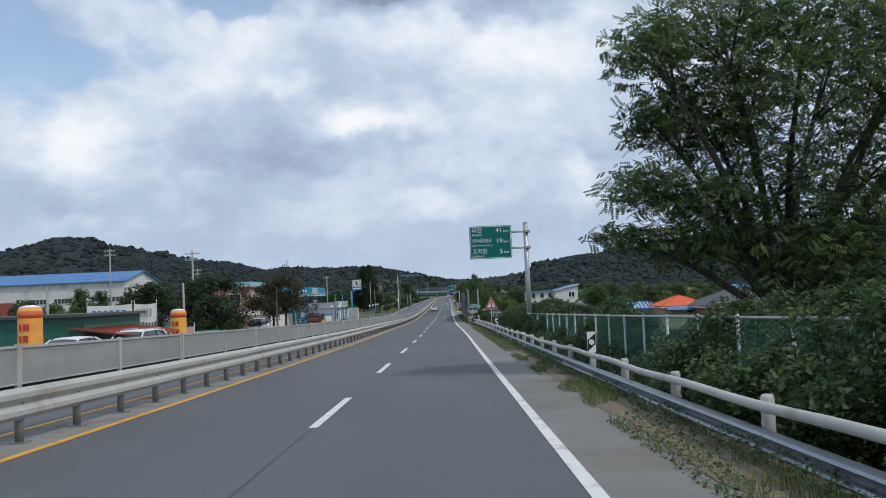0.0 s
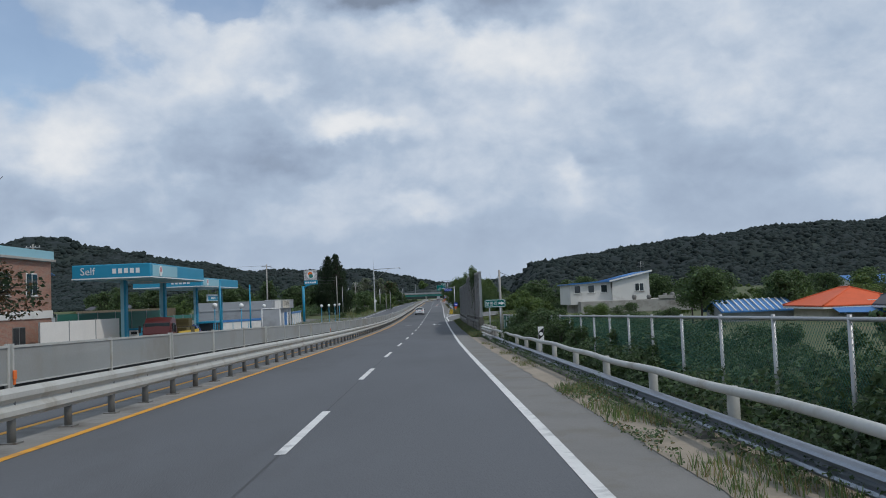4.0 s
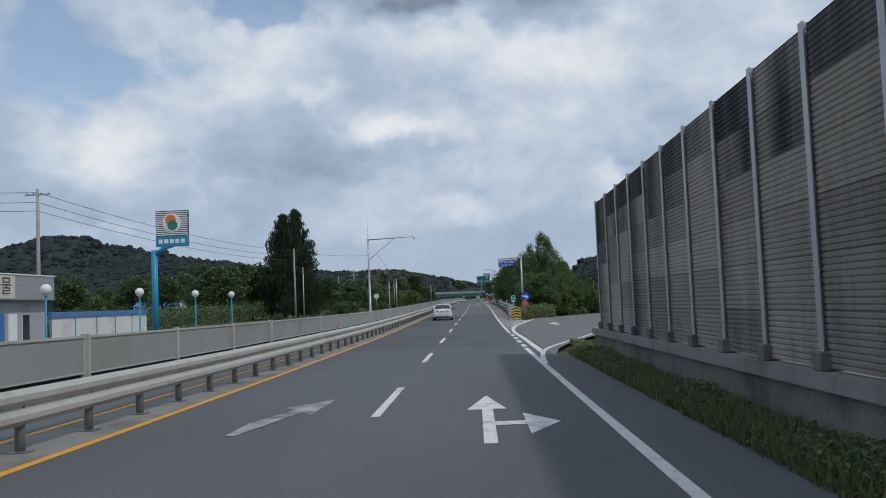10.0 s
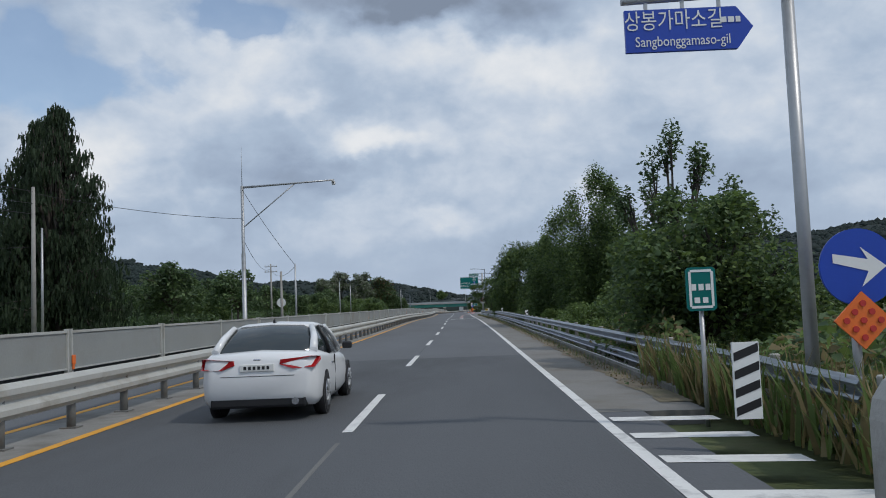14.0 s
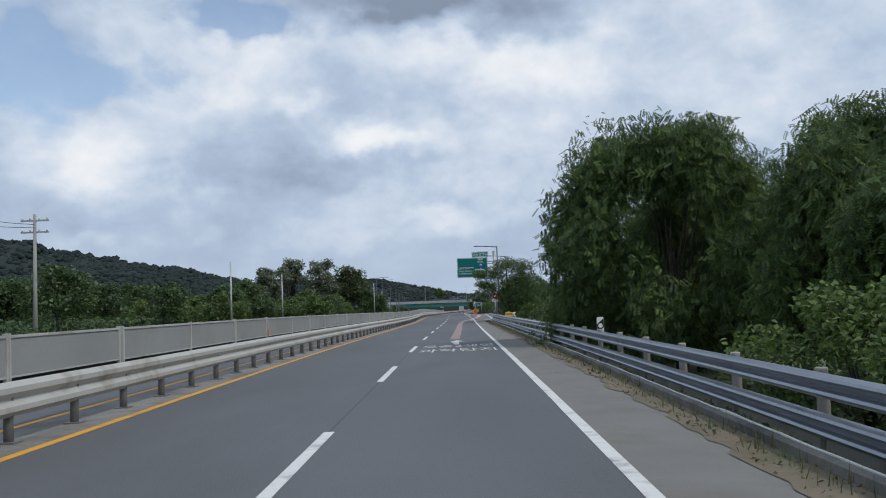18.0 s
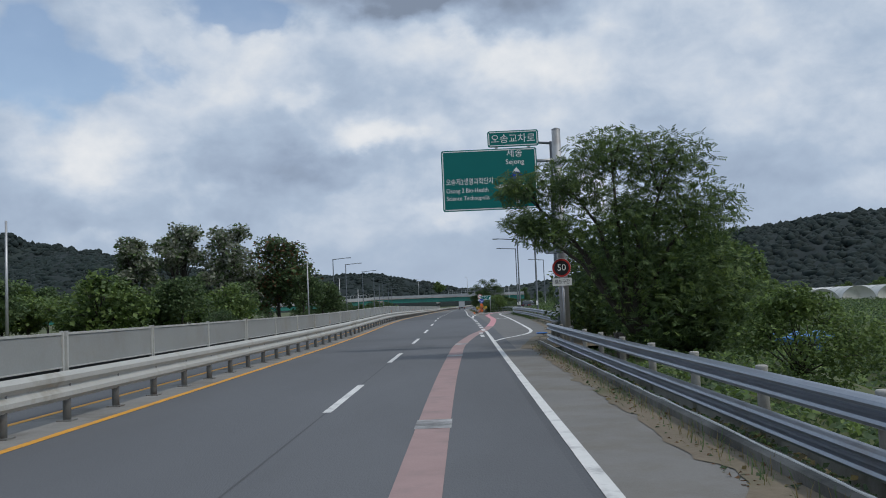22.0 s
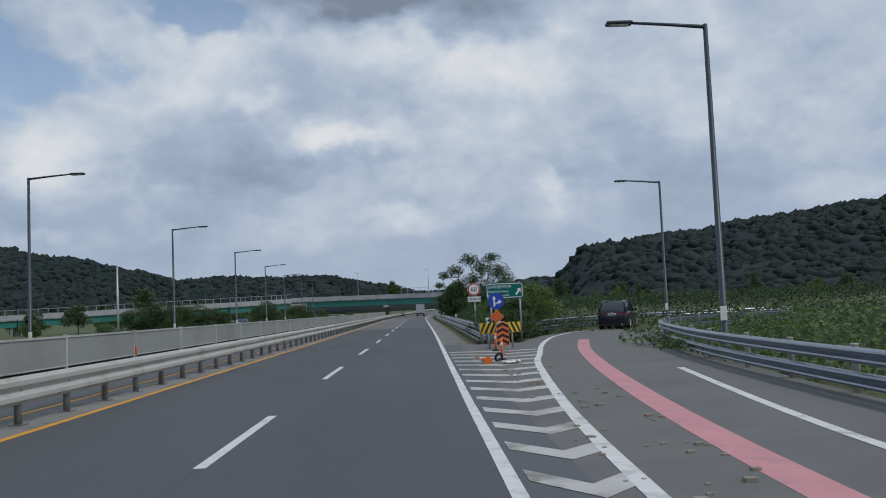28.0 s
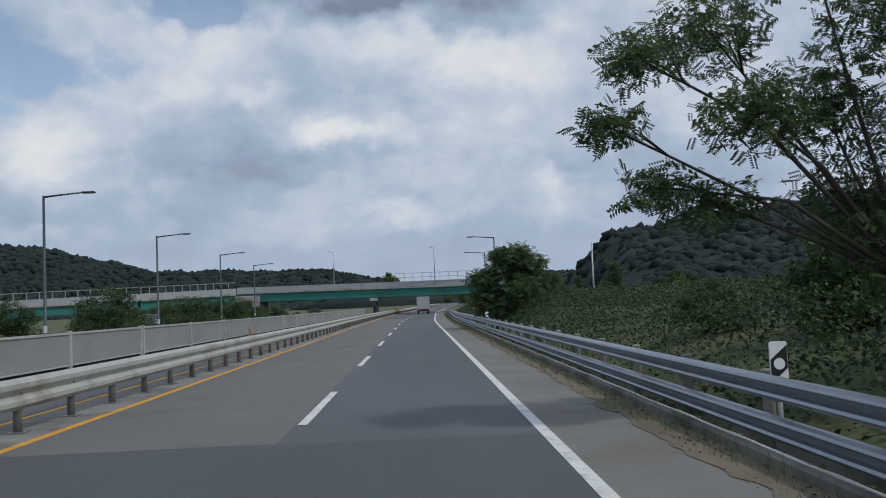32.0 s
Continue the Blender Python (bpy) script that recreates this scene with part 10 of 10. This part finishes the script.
# pallets, sacks and sheeted stock in the yard
for k, (x, y, w_, h_, mat, lab) in enumerate(((-17.3, 41, 1.0, 0.9, "banner", "white sacks stacked on the yard"), (-20.5, 60, 1.4, 1.0, "roof_blue", "stock under a blue tarpaulin"), (-22, 78, 1.6, 1.1, "tarp", "stock under a green tarpaulin"), (-24.5, 84, 1.3, 0.9, "roof_blue", "blue sheeted stack beside the trees"), (-19.4, 35, 1.2, 0.9, "banner", "pale sheeted stack beside the stall"))):
    g = thing("stack", lab, "stack", (x, y, high(y) - 0.14), k * 17)
    b = cube(-w_, w_, -0.8, 0.8, 0, h_, 0.25)
    for v in b.verts:
        v.co += Vector(noise.noise_vector(v.co * 1.3 + Vector((k, 0, 0)))) * 0.12
    part("sheet", b, mat, g, smooth=True)
    part("pallet", cube(-w_ + 0.05, w_ - 0.05, -0.75, 0.75, -0.02, 0.1), "wood_pole", g)

# ---- right-hand houses ----
hz = -0.75
g = house("house", "white rendered house with a blue single-pitch roof", 21.5, 26.1, 174, 184, hz, 1.55, "wall_white", "mono", "roof_blue", 1.1, 0.3)
window(g, "S", -5, 0.5, 1.6, 0.9, 1.9, mull=1)
part("gable", slab([(-2.3, -4.99, 2.3), (2.3, -4.99, 3.25), (2.3, 4.99, 3.25), (-2.3, 4.99, 2.3)], 0.9), "wall_white", g)
part("verge_board", slab([(-2.65, -5.34, 2.36), (2.65, -5.34, 3.47), (2.65, -5.3, 3.47), (-2.65, -5.3, 2.36)], 0.2), "sign_white", g, "white verge board")
part("wing", cube(-7.4, -2.3, -4.4, 4.6, -0.5, 2.15), "wall_white", g, "lower white wing")
part("wing_roof", slab([(-7.7, -4.8, 2.12), (-2.3, -4.8, 2.34), (-2.3, 4.9, 2.34), (-7.7, 4.9, 2.12)], 0.14), "roof_blue", g, "blue sheet roof")
part("wing_rib", ribs(None, (-7.7, -4.8, 2.12), (-7.7, 4.9, 2.12), (-2.3, -4.8, 2.34), (-2.3, 4.9, 2.34), 22, 0.025), "roof_blue", g)
for u in (-6.9, -5.2, -3.6):
    window(g, "S", -4.4, u, u + 0.8, 0.9, 1.9, mull=0)
part("terrace", cube(-6.5, 7.9, -6.5, 5, -1.6, -0.12, 0.03), "concrete", g, "grey concrete terrace under the house")
part("terrace_wall", cube(3.0, 8.0, -6.6, -6.3, -0.12, 0.3, 0.02), "concrete", g)
for u, hh in ((4.0, 0.5), (4.9, 0.65), (0.2, 0.5), (2.0, 0.4)):
    part("water_jar", rod([(u, -5.7, -0.12), (u, -5.7, hh * 0.5), (u, -5.7, hh)], [0.2, 0.3, 0.18], 12), "post_dark", g, "dark earthenware jar")
part("aerial", rod([(1.3, -5.2, 2.9), (1.3, -5.2, 4.6)], 0.02, 5), "steel", g)
for k in range(4):
    part("aerial_rod", rod([(0.9, -5.2, 3.9 + k * 0.18), (1.7, -5.2, 3.9 + k * 0.18)], 0.012, 4), "steel", g)
g = house("lean_to", "low shed with a striped blue and white sheet roof", 30.5, 38, 160, 166, ground_z(34, 163), -2.4, "wall_grey", "gable_x", "roof_blue", 1.2, 0.4, cat="shed")
stripes = bmesh.new()
for k in range(12):
    u = -3.9 + k * 0.68
    tube(stripes, [(u, -3.35, -2.4 - ground_z(34, 163) + 0.04), (u, -0.05, -1.2 - ground_z(34, 163) + 0.04)], 0.1, 4)
part("roof_stripe", stripes, "sign_white", g, "white ribs over blue sheet")
g = house("house", "old house with a bright orange tiled hip roof", 37.2, 44.5, 150, 158, ground_z(40, 154), -1.9, "wall_cream", "hip", "roof_orange", 1.65, 0.8)
window(g, "S", -4, -2.6, -1.4, 0.6, 1.8)
window(g, "S", -4, 0.2, 1.6, 0.2, 1.9, "door", False)
part("tarpaulin", slab([(-3.6, -6.2, 0.9), (3.0, -6.2, 0.7), (3.0, -4.8, 1.2), (-3.6, -4.8, 1.3)], 0.05), "roof_blue", g, "blue tarpaulin over the yard")
g = house("house", "brick bungalow with a dark grey tiled hip roof and white eaves", 42, 58, 140, 152, ground_z(48, 146), -1.9, "brick_course", "hip", "roof_grey", 2.5, 0.9)
part("gable_panel", slab([(1.0, -4.6, 3.55), (5.2, -4.6, 3.3), (3.0, -4.2, 4.35)], 0.1), "roof_orange", g, "orange-brown timber gable panel")
for u in (-6.5, -2.6, 2.6):
    window(g, "S", -6, u, u + 1.8, 0.6, 1.9)
window(g, "S", -6, 0.3, 1.4, 0.05, 2.0, "door", False, 0)
g = house("house", "brick outbuilding with a grey tiled roof and white eaves", 59.5, 70, 136, 144, ground_z(64, 140), -2.0, "brick_course", "hip", "roof_grey", 1.8, 0.7)
window(g, "S", -4, -2, -0.5, 0.6, 1.9)
g = house("house", "single-storey house with a plain blue roof among trees", 60, 74, 190, 200, ground_z(66, 195), -0.4, "wall_white", "gable_x", "roof_blue", 1.6, 0.5)
window(g, "S", -5, -4, -2, 0.6, 1.8)
g = house("apartment_building", "white four-storey block on the far hillside", 352, 398, 850, 866, -14, 14.0, "wall_white", "flat", "concrete", 0, 0.3, cat="building")
for f in range(4):
    for k in range(8):
        window(g, "S", -8, -21.5 + k * 5.4, -18.5 + k * 5.4, 13.4 + f * 3.6, 15.2 + f * 3.6, sill=False)
part("roof_room", cube(6, 17, -5, 5, 28, 31), "wall_white", g, "white roof-top room")
g = house("factory", "long pale factory with a low roof at the hill foot", 290, 330, 800, 820, -12, -0.5, "wall_grey", "gable_x", "roof_grey", 3, 0.4, cat="factory")
for k in range(6):
    window(g, "S", -10, -18 + k * 6, -15 + k * 6, 8, 9.5, sill=False)
g = house("factory", "factory hall with a broad blue roof", 262, 312, 690, 712, -14, -5.0, "wall_white", "gable_x", "roof_blue", 3.4, 0.6, cat="factory")
for k in range(6):
    window(g, "S", -11, -22 + k * 7, -18 + k * 7, 5.5, 7.5, sill=False)
# small shed and plastic greenhouse on the fields
gx, gy = 21.5, 426.0
gz = ground_z(gx, gy) - 0.4
g = house("shed", "small blue sheet-metal shed on the field", gx - 1.5, gx + 1.5, gy - 1.5, gy + 1.5, gz, gz + 1.7, "roof_blue", "gable_x", "roof_blue", 0.3, 0.2, cat="shed")
window(g, "S", -1.5, -0.4, 0.4, 0, 1.5, "door", False, 0, "roof_blue")
for k in range(3):
    x_, y_ = 62 + k * 8, 520 + k * 4
    g = thing("greenhouse", "long plastic-sheeted greenhouse tunnel on the field", "greenhouse", (x_, y_, ground_z(x_, y_) - 0.1), group="greenhouses on the field")
    bm = bmesh.new()
    rr_ = []
    for yy in (0, 12, 24):
        rr_.append([bm.verts.new((3.0 * math.cos(math.pi * i / 12), yy, 2.5 * math.sin(math.pi * i / 12))) for i in range(13)])
    for a, b in zip(rr_, rr_[1:]):
        for i in range(12):
            bm.faces.new((a[i], a[i + 1], b[i + 1], b[i]))
    bm.faces.new(rr_[0])
    bm.faces.new(rr_[-1][::-1])
    part("sheet", bm, "wall_white", g, smooth=True)
    for yy in range(0, 25, 4):
        part("hoop", rod([(3.02 * math.cos(math.pi * i / 12), yy, 2.52 * math.sin(math.pi * i / 12)) for i in range(13)], 0.03, 5), "steel", g)

# green fence behind the right-hand rail
g = thing("mesh_fence", "green wire mesh fence with a grey top rail", "fence")
ys_ = steps(-12, 133, 2.5)
part("top_rail", rod([at(7.35, y, 1.44) for y in ys_], 0.03, 8), "steel", g, "grey top rail")
part("rail", rod([at(7.35, y, 0.1) for y in ys_], 0.025, 6), "fence_green", g)
post_me = mesh_of("post", rod([(0, 0, -1.0), (0, 0, 1.5)], 0.035, 8), "steel")
for y in ys_:
    part("post", post_me, "steel", g, m=Matrix.Translation(at(7.35, y, 0)))
for a, b in zip(ys_, ys_[1:]):
    bm = bmesh.new()
    n = 30
    for k in range(-15, n):
        for s in (1, -1):
            u0, u1 = k / n, (k + 15) / n
            z0_, z1_ = 0.1, 1.42
            if u0 < 0:
                z0_ += 1.32 * (-u0) / (u1 - u0)
                u0 = 0.0
            if u1 > 1:
                z1_ -= 1.32 * (u1 - 1) / (15 / n)
                u1 = 1.0
            ya, yb = (a + (b - a) * u0, a + (b - a) * u1) if s > 0 else (b - (b - a) * u0, b - (b - a) * u1)
            tube(bm, [at(7.35, ya, z0_), at(7.35, yb, z1_)], 0.003, 3, False)
    part("wire_mesh", bm, "fence_green", g)

g = thing("round_sign", "round pale traffic sign on a pole on the far verge", "road sign", (-18.0, 319, high(319) - 0.15))
part("pole", rod([(0, 0.05, 0), (0, 0.05, 3.0)], 0.04, 8), "steel", g)
part("disc", rod([(0, 0, 2.7), (0, 0.03, 2.7)], 0.42, 24), "sign_white", g)
part("ring", rod([(0, 0.004, 2.7), (0, 0.026, 2.7)], 0.46, 24), "wall_grey", g)

# creeper spilling over the top of the noise barrier
creeper = thing("creeper", "green creeper spilling over the top of the noise barrier", "climbing plant")
r = np.random.RandomState(9)
stems = bmesh.new()
spots = []
for k in range(34):
    y = 143.2 + 6.2 * r.rand()
    z = 5.05 + 0.12 * (y - 143) / 3
    drop = float(abs(r.normal(0, 0.55))) + (2.4 if k % 9 == 0 else 0.0)
    sway = r.normal(0, 0.12)
    pts = [at(WX + 0.25, y, z - 0.4), at(WX - 0.02, y, z + 0.16), at(WX - 0.14, y + sway, z - drop * 0.5), at(WX - 0.13, y + sway * 2, z - drop)]
    tube(stems, pts, [0.012, 0.012, 0.009, 0.005], 5)
    for i in range(60):
        u = r.rand() * 2.999
        p = pts[int(u)].lerp(pts[int(u) + 1], u - int(u))
        spots.append((p.x - abs(r.normal(0, 0.07)), p.y + r.normal(0, 0.12), p.z + r.normal(0.02, 0.1)))
part("stems", stems, "bark", creeper)
for k, mt in enumerate(("leaf", "leaf_dark")):
    part("foliage", leaves_mesh("foliage", np.array(spots[k::2]), 0.12, mt, 60 + k), mt, creeper)

# litter by the exit lane
lid = thing("plastic_lid", "blue plastic basin lid lying on the soil", "lid", tuple(at(6.2, 414.4, 0.03)))
part("rim", rod([(0.27 * math.cos(2 * math.pi * k / 24), 0.27 * math.sin(2 * math.pi * k / 24), 0.03) for k in range(25)], 0.02, 6), "lid_blue", lid)
part("plate", rod([(0, 0, 0.0), (0, 0, 0.035)], [0.27, 0.25], 24), "lid_blue", lid)
rag = thing("rag", "crumpled pale plastic sheet lying on the soil", "litter", tuple(at(7.2, 419.2, 0.02)))
bm = bmesh.new()
bmesh.ops.create_grid(bm, x_segments=14, y_segments=10, size=0.34)
for v in bm.verts:
    v.co.z = 0.05 + 0.10 * abs(noise.noise((v.co.x * 6, v.co.y * 6, 2.0)))
    v.co.x += 0.06 * noise.noise((v.co.x * 4, v.co.y * 4, 7.0))
bmesh.ops.solidify(bm, geom=bm.faces[:], thickness=0.004)
part("sheet", bm, "banner", rag)
rag2 = thing("rag", "dirty white rag lying on the gore beside the broken marker post", "litter", tuple(at(5.25, 502.4, 0.01)))
bm = bmesh.new()
bmesh.ops.create_grid(bm, x_segments=16, y_segments=8, size=0.26)
for v in bm.verts:
    v.co.z = 0.03 + 0.12 * abs(noise.noise((v.co.x * 7, v.co.y * 9, 4.0)))
bmesh.ops.solidify(bm, geom=bm.faces[:], thickness=0.004)
part("cloth", bm, "banner", rag2)
twigs = bmesh.new()
r = random.Random(31)
for k in range(160):
    y = r.uniform(407, 440)
    x = float(np.interp(y, [402, 410, 417, 424, 442], [4.6, 5.6, 6.8, 7.4, 8.0])) + r.uniform(0, 1.2)
    a, q = r.uniform(0, 6.28), r.uniform(0.05, 0.22)
    tube(twigs, [at(x, y, 0.025), at(x + q * math.cos(a), y + q * math.sin(a), 0.03 + 0.04 * r.random())], [0.008, 0.004], 4)
tagged(part("twigs", twigs, "bark"), "dry twigs scattered over the soil by the exit lane", "twigs", kind="stuff")
growth("dry weeds and leaf litter on the soil bank", 6.8, 8.4, 406, 440, 0.0, 0.15, 9000, ["leaf_dry", "straw", "leaf_dark"], 0.07, 233, name="leaf_litter", patch=0.0)
